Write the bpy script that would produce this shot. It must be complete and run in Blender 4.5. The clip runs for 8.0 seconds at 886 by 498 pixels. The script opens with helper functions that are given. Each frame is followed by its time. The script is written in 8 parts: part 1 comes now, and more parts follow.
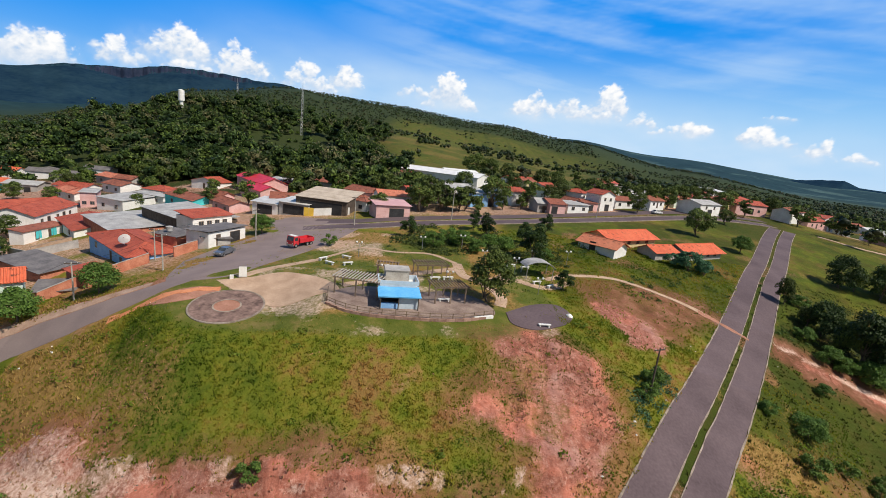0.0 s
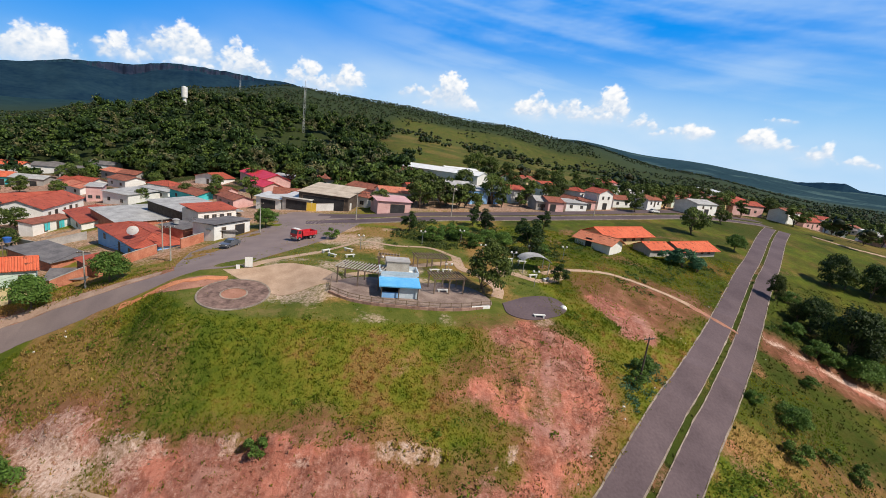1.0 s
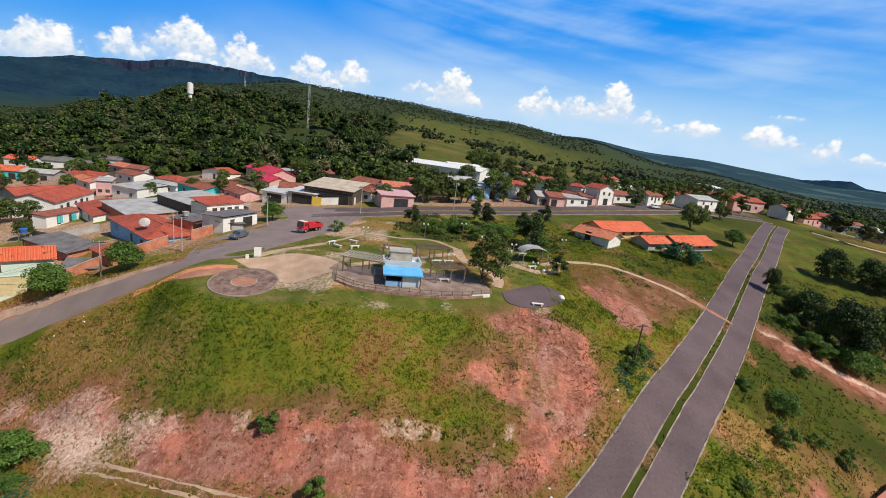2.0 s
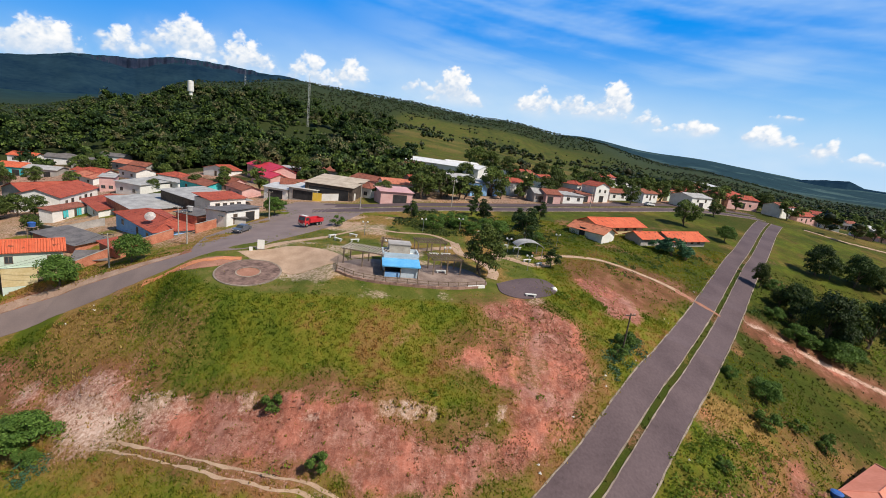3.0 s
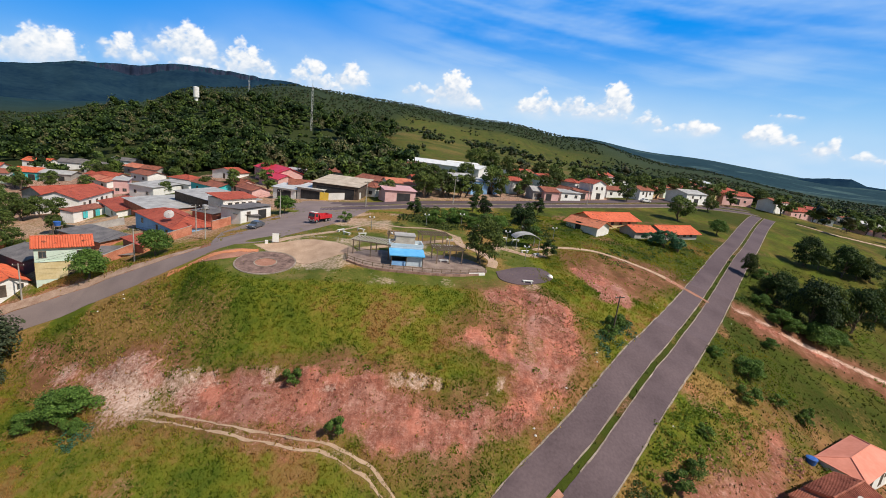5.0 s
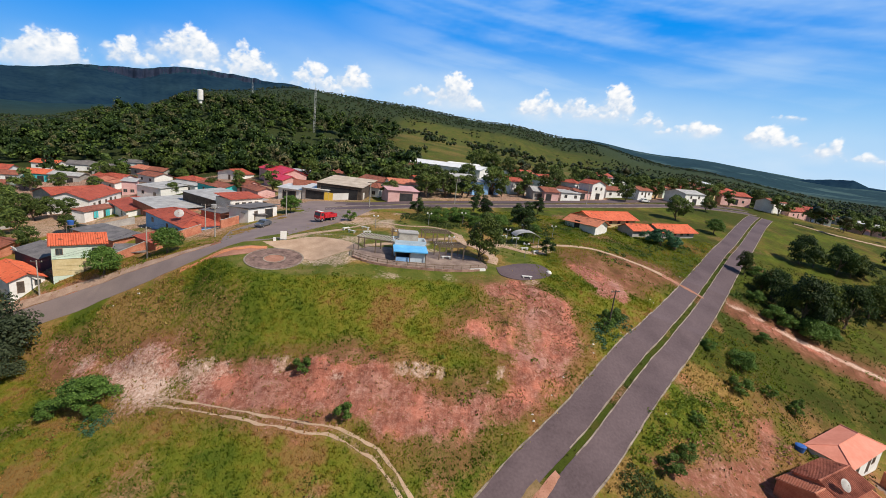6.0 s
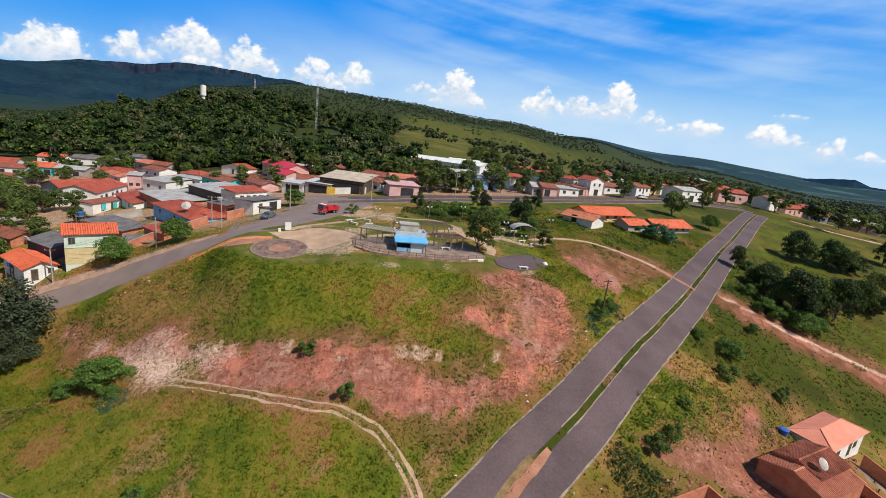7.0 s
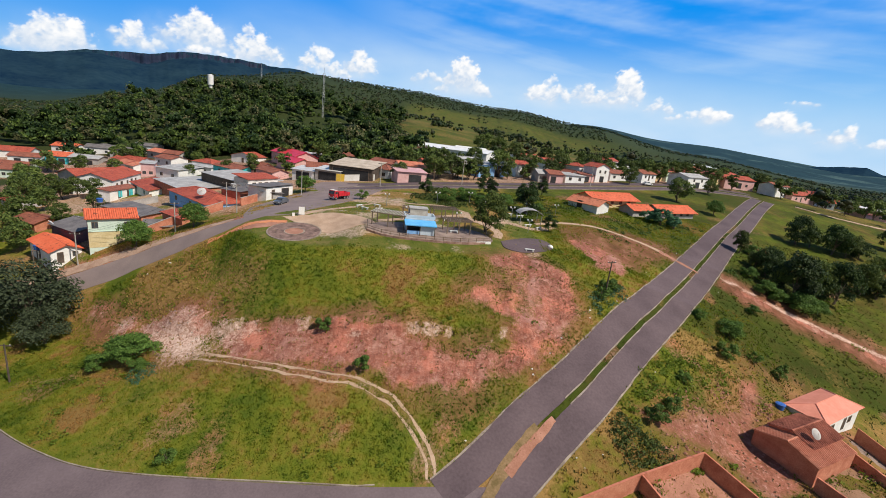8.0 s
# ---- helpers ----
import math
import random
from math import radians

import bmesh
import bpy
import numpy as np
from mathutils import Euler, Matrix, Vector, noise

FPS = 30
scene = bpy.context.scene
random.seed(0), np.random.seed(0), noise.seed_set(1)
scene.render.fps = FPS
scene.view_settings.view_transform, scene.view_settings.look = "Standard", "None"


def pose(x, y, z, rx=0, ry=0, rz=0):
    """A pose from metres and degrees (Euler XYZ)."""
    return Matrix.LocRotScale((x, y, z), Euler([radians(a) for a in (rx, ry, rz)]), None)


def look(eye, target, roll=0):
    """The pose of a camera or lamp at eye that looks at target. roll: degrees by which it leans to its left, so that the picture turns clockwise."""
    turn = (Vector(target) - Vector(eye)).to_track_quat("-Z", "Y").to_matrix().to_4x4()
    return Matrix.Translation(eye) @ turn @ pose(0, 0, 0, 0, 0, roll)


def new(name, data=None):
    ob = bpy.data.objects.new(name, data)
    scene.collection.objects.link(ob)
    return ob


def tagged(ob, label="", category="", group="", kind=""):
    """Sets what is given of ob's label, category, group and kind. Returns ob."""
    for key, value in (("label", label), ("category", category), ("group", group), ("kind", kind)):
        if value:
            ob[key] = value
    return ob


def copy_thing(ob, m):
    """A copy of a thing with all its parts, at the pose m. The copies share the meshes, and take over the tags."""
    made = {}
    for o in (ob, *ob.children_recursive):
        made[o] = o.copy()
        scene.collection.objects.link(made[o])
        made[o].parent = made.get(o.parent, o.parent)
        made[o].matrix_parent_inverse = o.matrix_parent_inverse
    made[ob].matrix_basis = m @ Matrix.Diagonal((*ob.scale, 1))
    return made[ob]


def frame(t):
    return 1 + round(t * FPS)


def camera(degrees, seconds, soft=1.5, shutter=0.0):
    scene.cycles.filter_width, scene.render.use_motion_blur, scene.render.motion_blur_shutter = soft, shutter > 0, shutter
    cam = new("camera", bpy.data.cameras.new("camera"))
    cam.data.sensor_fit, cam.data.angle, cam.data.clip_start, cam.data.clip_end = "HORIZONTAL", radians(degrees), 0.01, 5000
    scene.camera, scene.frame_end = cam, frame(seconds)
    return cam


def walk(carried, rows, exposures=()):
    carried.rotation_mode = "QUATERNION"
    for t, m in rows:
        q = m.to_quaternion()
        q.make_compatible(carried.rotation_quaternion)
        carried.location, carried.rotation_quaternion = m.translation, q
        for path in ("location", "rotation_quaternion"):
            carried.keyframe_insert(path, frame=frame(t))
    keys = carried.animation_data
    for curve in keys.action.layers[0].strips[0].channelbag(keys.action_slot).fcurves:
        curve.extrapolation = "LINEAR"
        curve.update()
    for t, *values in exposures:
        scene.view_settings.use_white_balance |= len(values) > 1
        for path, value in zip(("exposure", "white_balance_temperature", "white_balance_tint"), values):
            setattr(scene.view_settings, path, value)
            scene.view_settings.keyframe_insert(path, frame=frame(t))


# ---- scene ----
cam = camera(90.0, 8.0, soft=0.8)
PATH = [
    (0, (-0.506, -6.265, 21.985), (-0.513, -4.315, 21.542), 6.5),
    (0.5, (-0.383, -7.479, 21.744), (-0.392, -5.529, 21.3), 6.6),
    (1, (-0.204, -8.764, 21.53), (-0.212, -6.814, 21.084), 7.0),
    (1.5, (-0.12, -9.985, 21.312), (-0.14, -8.038, 20.858), 7.0),
    (3, (0.638, -13.994, 20.835), (0.622, -12.049, 20.37), 7.3),
    (3.5, (0.653, -15.277, 20.635), (0.632, -13.332, 20.169), 6.9),
    (4, (0.624, -16.738, 20.472), (0.598, -14.791, 20.016), 6.8),
    (4.5, (0.819, -18.115, 20.212), (0.795, -16.168, 19.755), 6.7),
    (6, (0.892, -22.317, 19.774), (0.857, -20.368, 19.327), 6.5),
    (6.5, (1.034, -23.764, 19.499), (0.999, -21.815, 19.049), 6.7),
    (7, (1.302, -25.178, 19.297), (1.265, -23.231, 18.838), 6.8),
    (7.5, (1.29, -26.515, 19.018), (1.246, -24.579, 18.52), 6.3),
    (8, (0.947, -28.1, 18.646), (0.891, -26.166, 18.14), 6.6),
]
walk(cam, [(t, look(eye, target, roll)) for t, eye, target, roll in PATH])

# ---- light ----
SUN_AZIMUTH, SUN_ELEVATION = radians(119), radians(50)
world = bpy.data.worlds.new("world")
scene.world = world
world.use_nodes = True
wn = world.node_tree.nodes
sky = wn.new("ShaderNodeTexSky")
sky.sky_type, sky.sun_disc = "NISHITA", False
sky.sun_elevation, sky.sun_rotation = SUN_ELEVATION, SUN_AZIMUTH
sky.air_density, sky.dust_density, sky.ozone_density = 1.0, 0.4, 3.0
wn["Background"].inputs[1].default_value = 0.072
world.node_tree.links.new(sky.outputs[0], wn["Background"].inputs[0])
sun = new("sun", bpy.data.lights.new("sun", "SUN"))
sun.data.energy, sun.data.angle, sun.data.color = 4.6, radians(0.5), (1.0, 0.92, 0.81)
sun_way = Vector((math.sin(SUN_AZIMUTH) * math.cos(SUN_ELEVATION), math.cos(SUN_AZIMUTH) * math.cos(SUN_ELEVATION), math.sin(SUN_ELEVATION)))
sun.matrix_world = look(sun_way * 300, (0, 0, 0))
scene.view_settings.exposure = 0.0

# ---- relief of the land ----
XS = (-170, -95, -60, -35, -12, 12, 35, 62, 100, 170)
YS = (0, 14, 25, 34, 43, 53, 72, 105, 160, 220)
# heights of the hill, the cut bank and the valley, row by row along x
HEIGHTS = np.array((
    (-32.6, -30, -26.9, -23.4, -22.1, -22.7, -22.4, -22.1, -15.9, -0.3),
    (-28.8, -27.4, -26.3, -25.6, -24.1, -18.3, -12.1, -8.6, -5.3, 3.4),
    (-25.5, -24.1, -23.3, -23.9, -17.6, -8.2, -4.8, -2.7, -0.1, 5),
    (-23, -20.4, -16.7, -12.3, -1.5, 2, -0.5, 0.1, 2.6, 6.8),
    (-21.3, -17.4, -10.2, -6.2, -0.2, 0.4, 1.1, 2.8, 4.1, 9),
    (-21.8, -18.2, -10.5, -7.6, -1, 0.3, 1.5, 3.5, 4.9, 9.7),
    (-23.3, -20.8, -15.6, -10.9, -8.5, -4, 1.5, 4.9, 6, 8.9),
    (-24.5, -24.2, -23.2, -20.2, -18.4, -12.9, -4.1, 4.1, 7.7, 8.8),
    (-26.7, -28.7, -30.3, -30.2, -28.4, -23.8, -14.4, 0, 10.6, 8.6),
    (-29.5, -33.8, -37.6, -39.7, -38.7, -33.8, -23.8, -8.3, 5.9, 5.9),
))
FAR_AZ = (-60, -46, -38, -30, -20, -8, 4, 14, 26, 40, 60)
FAR_R = (200, 420, 800, 1400, 2000, 2650, 2780, 3600, 5500)
FAR_Z = np.array((
    (-16, -14, -6, 4, 8, 9, 9, 8, 5, -4, -16),
    (-15, -10, 13, 32, 30, 22, 16, 10, 6, 0, -12),
    (-20, -20, 5, 28, 40, 42, 28, 10, -5, -15, -25),
    (-30, -20, 20, 96, 135, 127, 108, 80, 32, -6, -30),
    (-30, 0, 30, 90, 130, 120, 100, 74, 36, -4, -40),
    (20, 40, 80, 110, 110, 110, 100, 90, 50, 10, -20),
    (30, 50, 90, 120, 120, 120, 110, 105, 70, 20, -10),
    (40, 60, 100, 130, 140, 140, 160, 192, 130, 62, 10),
    (40, 60, 100, 130, 130, 120, 120, 110, 80, 40, -20),
))

PADS = ((-28.4, 48.7, 5.4, 13.0, -1.6), (51.5, 23.0, 7.0, 15.0, -18.9))  # levelled places: centre, radii, height


def spline_weights(v, knots):
    n = len(knots)
    u = np.interp(v, knots, np.arange(n))
    i = np.clip(np.floor(u).astype(int), 0, n - 2)
    f = u - i
    w = ((1 - f) ** 3 / 6, (3 * f**3 - 6 * f**2 + 4) / 6, (-3 * f**3 + 3 * f**2 + 3 * f + 1) / 6, f**3 / 6)
    out = np.zeros((len(u), n + 2))
    rows = np.arange(len(u))
    for k in range(4):
        np.add.at(out, (rows, i + k), w[k])
    out[:, 1] += 2 * out[:, 0]
    out[:, 2] -= out[:, 0]
    out[:, n] += 2 * out[:, n + 1]
    out[:, n - 1] -= out[:, n + 1]
    return out[:, 1 : n + 1]


def smooth(a, b, v):
    s = np.clip((v - a) / (b - a), 0, 1)
    return s * s * (3 - 2 * s)


def fbm(x, y, size, octaves=4, seed=0):
    """Value noise from 0 to 1 over the plane."""
    total, gain, norm = 0, 1.0, 0
    for o in range(octaves):
        u, v = x / size * 2**o + 17.3 * o + seed * 3.7, y / size * 2**o - 9.1 * o + seed * 5.3
        i, j = np.floor(u), np.floor(v)
        f, g = u - i, v - j
        f, g = f * f * (3 - 2 * f), g * g * (3 - 2 * g)

        def h(a, b):
            s = np.sin(a * 127.1 + b * 311.7 + seed * 13.7) * 43758.5453
            return s - np.floor(s)

        total = total + gain * ((h(i, j) * (1 - f) + h(i + 1, j) * f) * (1 - g) + (h(i, j + 1) * (1 - f) + h(i + 1, j + 1) * f) * g)
        norm += gain
        gain *= 0.5
    return total / norm


def land(x, y):
    """Height of the land at arrays x, y."""
    x, y = np.atleast_1d(np.asarray(x, float)), np.atleast_1d(np.asarray(y, float))
    near = np.einsum("pi,ij,pj->p", spline_weights(x, XS), HEIGHTS, spline_weights(y, YS))
    r, az = np.hypot(x, y), np.degrees(np.arctan2(x, y))
    a = np.interp(np.clip(az, -60, 60), FAR_AZ, np.arange(len(FAR_AZ)))
    b = np.interp(r, FAR_R, np.arange(len(FAR_R)))
    i, j = np.clip(a.astype(int), 0, len(FAR_AZ) - 2), np.clip(b.astype(int), 0, len(FAR_R) - 2)
    f, g = a - i, b - j
    f = f * f * (3 - 2 * f)
    far = (FAR_Z[j, i] * (1 - f) + FAR_Z[j, i + 1] * f) * (1 - g) + (FAR_Z[j + 1, i] * (1 - f) + FAR_Z[j + 1, i + 1] * f) * g
    far = far + smooth(500, 2500, r) * (fbm(x, y, 260, 4, 3) - 0.5) * np.where(az > 5, 20, 36)
    grade = np.interp(y, (30, 35, 40, 45, 50, 55, 60, 65, 70, 75, 80, 85, 90, 95, 100, 105, 110, 115, 120, 130, 140, 150), (0, -0.09, -0.07, 0.29, 0.19, -0.1, 0.05, 0, -0.26, -0.16, 0.17, 0.21, 0.18, 0.07, -0.1, -0.36, -0.13, 0.02, 0.11, 0.15, -0.1, 0))
    near = near + grade * smooth(16, 5, np.abs(x - np.interp(y, [q[1] for q in AVENUE], [q[0] for q in AVENUE])) * 0.78)
    near = near + 3.6 * np.exp(-(((x - 146) / 30) ** 2) - ((y - 206) / 30) ** 2)
    behind = smooth(0, -60, y)
    for px, py, r0, r1, pz in PADS:
        w = smooth(r1, r0, np.hypot(x - px, y - py))
        near = near * (1 - w) + (pz + 0.12 * (y - py)) * w
    return (near * (1 - smooth(190, 380, r)) + far * smooth(190, 380, r)) * (1 - behind) + np.minimum(near, -20) * behind


def land_at(x, y):
    return float(land([x], [y])[0])


def along(points, step=1.0):
    """A smooth line through points, cut into even steps."""
    p = np.array(points, float)
    p = np.vstack([2 * p[0] - p[1], p, 2 * p[-1] - p[-2]])
    out = []
    for k in range(1, len(p) - 2):
        n = max(2, int(np.linalg.norm(p[k + 1] - p[k]) / step))
        t = np.linspace(0, 1, n, endpoint=False)[:, None]
        out.append(0.5 * (2 * p[k] + (p[k + 1] - p[k - 1]) * t + (2 * p[k - 1] - 5 * p[k] + 4 * p[k + 1] - p[k + 2]) * t**2
                          + (3 * p[k] - p[k - 1] - 3 * p[k + 1] + p[k + 2]) * t**3))
    return np.vstack([*out, p[-2:-1]])


def sideways(line):
    d = np.gradient(line, axis=0)
    d /= np.linalg.norm(d, axis=1)[:, None]
    return np.stack([d[:, 1], -d[:, 0]], 1)


def away(x, y, points):
    """Distance from places to a broken line."""
    best = np.full(np.shape(x), 1e9)
    for (ax, ay), (bx, by) in zip(points[:-1], points[1:]):
        dx, dy = bx - ax, by - ay
        t = np.clip(((x - ax) * dx + (y - ay) * dy) / (dx * dx + dy * dy + 1e-9), 0, 1)
        best = np.minimum(best, np.hypot(x - ax - t * dx, y - ay - t * dy))
    return best


def inside(x, y, points):
    """Signed distance to a closed outline: positive inside."""
    d = away(x, y, [*points, points[0]])
    odd = np.zeros(np.shape(x), bool)
    for (ax, ay), (bx, by) in zip(points, [*points[1:], points[0]]):
        odd ^= ((ay > y) != (by > y)) & (x < (bx - ax) * (y - ay) / (by - ay + 1e-12) + ax)
    return np.where(odd, d, -d)


# ---- lines of the plan ----
AVENUE = [(4, 9.5), (8.6, 14), (13, 18.8), (17.9, 23.8), (22.2, 28.6), (33, 42), (39.2, 49.45), (53.1, 67.2), (73.9, 95.2), (85.7, 110.2), (107.5, 139.4), (120.8, 156)]
CROSSING = [(-110, 42), (-80, 27), (-62, 17.5), (-54, 13.2), (-45, 9.6), (-36, 7.4), (-23, 6.7), (-8, 7.2), (3, 8.6), (12, 10)]
STREET = [(-112, 38), (-90, 41.5), (-71, 45.5), (-58, 48.6), (-49.5, 49.8), (-42, 52.5), (-37.8, 58), (-36, 66), (-34.5, 78), (-33, 92), (-32.5, 104)]
FAR_NEAR_LANE = [(-34, 95), (-27, 97), (-18, 99.5), (6, 111), (31, 123), (75, 148), (100, 159), (121, 162)]
FAR_LANE = [(-34, 104), (-25, 104.5), (-18, 107), (4, 118), (29, 130.5), (72, 156), (98, 168), (124, 172)]
TRACK = [(-34.6, 26.9), (-29.3, 25.7), (-23.8, 24.3), (-18.9, 23.2), (-13.5, 22.3), (-9.7, 21.8), (-6.4, 20.6), (-4.1, 19.7), (0.5, 15.1), (1.4, 12.4)]
FOOTPATH = [(18, 70), (23.4, 73.8), (32.5, 76.2), (41, 73.4), (47, 71.2), (50.5, 69)]
RED_CUT = [(7.2, 46.6), (11.6, 49.9), (15.9, 50.5), (20.5, 47.4), (21.7, 42.6), (21.4, 37.3), (17.6, 31.9), (14.2, 27.8), (10.5, 25.8), (10.6, 30.3), (9.7, 34.5), (2.8, 36.3), (5.4, 38.6), (9.4, 40.3), (8.2, 43.5)]
RED_LOW = [(-31.2, 29.7), (-22.5, 29.2), (-18.3, 29.1), (-13.2, 30.2), (-7.5, 29.3), (-1.6, 27.0), (3.6, 26.8), (8.9, 28.9), (11.3, 30.0), (14.3, 28.1), (10.2, 25.3), (4.0, 21.9), (-2.4, 21.0), (-5.6, 22.1), (-11.1, 24.0), (-19.4, 24.4), (-28.0, 26.8)]
PALE = [(-44.0, 32.0), (-39.2, 32.2), (-34.2, 30.9), (-31.7, 27.4), (-33.1, 25.8), (-38.8, 27.0), (-40.8, 29.5)]
PINK_BANK = [(-60.1, 39.9), (-47.2, 36.0), (-39.8, 34.7), (-35.9, 34.7), (-31.7, 31.7), (-28.9, 29.5), (-29.3, 26.8), (-36.9, 27.8), (-46.7, 32.5)]
RED_STRIP = [(24.3, 63.6), (28.7, 63.5), (33.9, 62.3), (35.3, 56.9), (33.0, 52.7), (28.9, 53.1), (25.1, 57.4)]
BARE_PLOT = [(24, 17), (30, 25), (38, 33), (44, 42), (54, 47), (64, 49), (73, 45), (70, 30), (58, 14), (40, 12), (28, 10)]
RED_FIELD = [(27.4, 25.5), (34.5, 27.2), (41, 30.6), (45.4, 33), (48.5, 39.5), (54.5, 42.2), (52.5, 37), (50.1, 33.3), (46, 28), (50, 23), (47.2, 19.5), (42.9, 18), (39.5, 22.7), (35.1, 23.3), (30.6, 23.8)]
RIGHT_STRIP = [(58.5, 69.0), (66.5, 66.2), (73, 64), (84, 62.6), (104, 61)]
BROWN_SLOPE = [(23.6, 70.3), (40.2, 77.3), (50.8, 77.0), (51.6, 71.0), (37.9, 59.0), (29.7, 58.2), (23.8, 61.8)]
ORANGE = [(-41, 49.2), (-38.8, 50.4), (-34.6, 53), (-31.6, 53.4), (-32.2, 51), (-36, 48)]
YARD = [(-46, 68), (-44.4, 78), (-41.5, 90), (-45.5, 108), (-31, 106.5), (-21.5, 100), (-22.5, 88), (-24.2, 79), (-28.6, 66), (-31.5, 58), (-37, 55), (-42, 57)]
SAND = [(-33.5, 55.5), (-29, 57.5), (-25, 59.5), (-20, 58.6), (-16.5, 56.6), (-15, 53.8), (-18, 51.4), (-22.4, 49.8), (-26.7, 51.6)]
SQUARE = [(-42, 54), (-37, 47), (-30, 43), (-10, 43.5), (8, 46.5), (17, 51), (17, 62), (14, 78), (2, 92), (-26, 92), (-31, 80), (-33, 62)]

# ---- materials ----


def material(name, colours, rough=0.9, grain=4.0, blotch=0.35, bump=0.3, metal=0.0, spread=0.55, random_shift=0.0, specular=0.3):
    """A rough surface: two colours mixed by broad stains and fine grain."""
    m = bpy.data.materials.new(name)
    m.use_nodes = True
    n, l = m.node_tree.nodes, m.node_tree.links
    b = n["Principled BSDF"]
    b.inputs["Roughness"].default_value, b.inputs["Metallic"].default_value = rough, metal
    b.inputs["Specular IOR Level"].default_value = specular
    co = n.new("ShaderNodeTexCoord")
    big, fine = n.new("ShaderNodeTexNoise"), n.new("ShaderNodeTexNoise")
    big.inputs["Scale"].default_value, fine.inputs["Scale"].default_value = blotch, grain
    big.inputs["Detail"].default_value, fine.inputs["Detail"].default_value = 5, 6
    l.new(co.outputs["Object"], big.inputs["Vector"])
    l.new(co.outputs["Object"], fine.inputs["Vector"])
    add = n.new("ShaderNodeMath")
    add.operation, add.inputs[1].default_value = "MULTIPLY_ADD", 0.6
    l.new(big.outputs[0], add.inputs[0])
    half = n.new("ShaderNodeMath")
    half.operation, half.inputs[1].default_value = "MULTIPLY", 0.4
    l.new(fine.outputs[0], half.inputs[0])
    l.new(half.outputs[0], add.inputs[2])
    ramp = n.new("ShaderNodeValToRGB")
    ramp.color_ramp.elements[0].position, ramp.color_ramp.elements[1].position = 0.5 - spread / 4, 0.5 + spread / 4
    ramp.color_ramp.elements[0].color, ramp.color_ramp.elements[1].color = (*colours[0], 1), (*colours[1], 1)
    l.new(add.outputs[0], ramp.inputs[0])
    out = ramp.outputs[0]
    if random_shift:
        info, hsv, mr = n.new("ShaderNodeObjectInfo"), n.new("ShaderNodeHueSaturation"), n.new("ShaderNodeMapRange")
        mr.inputs["To Min"].default_value, mr.inputs["To Max"].default_value = 1 - random_shift, 1 + random_shift
        l.new(info.outputs["Random"], mr.inputs[0])
        l.new(mr.outputs[0], hsv.inputs["Value"])
        l.new(out, hsv.inputs["Color"])
        out = hsv.outputs[0]
    l.new(out, b.inputs["Base Color"])
    if bump:
        bm_ = n.new("ShaderNodeBump")
        bm_.inputs["Strength"].default_value, bm_.inputs["Distance"].default_value = bump, 0.05
        l.new(fine.outputs[0], bm_.inputs["Height"])
        l.new(bm_.outputs[0], b.inputs["Normal"])
    return m


def tile_material(name, colours, pitch=0.22, stain=(0.05, 0.03, 0.025)):
    """Clay tiles: ribs that run down the slope, courses across it, weathered."""
    m = material(name, colours, 0.85, 3.0, 0.5, 0.0, spread=0.7)
    n, l = m.node_tree.nodes, m.node_tree.links
    b = n["Principled BSDF"]
    base = b.inputs["Base Color"].links[0].from_socket
    co = n["Texture Coordinate"]
    rib, course = n.new("ShaderNodeTexWave"), n.new("ShaderNodeTexWave")
    rib.bands_direction, course.bands_direction = "X", "Y"
    rib.inputs["Scale"].default_value, course.inputs["Scale"].default_value = 0.314 / pitch, 0.314 / (pitch * 1.7)
    course.wave_profile = "SAW"
    for w in (rib, course):
        l.new(co.outputs["UV"], w.inputs["Vector"])
        w.inputs["Distortion"].default_value = 0.6
    mix = n.new("ShaderNodeMix")
    mix.data_type, mix.blend_type = "RGBA", "MULTIPLY"
    mix.inputs[0].default_value = 0.22
    l.new(base, mix.inputs[6])
    l.new(rib.outputs[0], mix.inputs[7])
    st, sr = n.new("ShaderNodeTexNoise"), n.new("ShaderNodeValToRGB")
    st.inputs["Scale"].default_value, st.inputs["Detail"].default_value = 1.1, 8
    sr.color_ramp.elements[0].position, sr.color_ramp.elements[1].position = 0.58, 0.75
    l.new(co.outputs["Object"], st.inputs["Vector"])
    l.new(st.outputs[0], sr.inputs[0])
    mix2 = n.new("ShaderNodeMix")
    mix2.data_type = "RGBA"
    mix2.inputs[7].default_value = (*stain, 1)
    l.new(sr.outputs[0], mix2.inputs[0])
    l.new(mix.outputs[2], mix2.inputs[6])
    l.new(mix2.outputs[2], b.inputs["Base Color"])
    sm, bu = n.new("ShaderNodeMath"), n.new("ShaderNodeBump")
    sm.operation = "ADD"
    l.new(rib.outputs[0], sm.inputs[0])
    l.new(course.outputs[0], sm.inputs[1])
    bu.inputs["Strength"].default_value, bu.inputs["Distance"].default_value = 0.8, 0.06
    l.new(sm.outputs[0], bu.inputs["Height"])
    l.new(bu.outputs[0], b.inputs["Normal"])
    return m


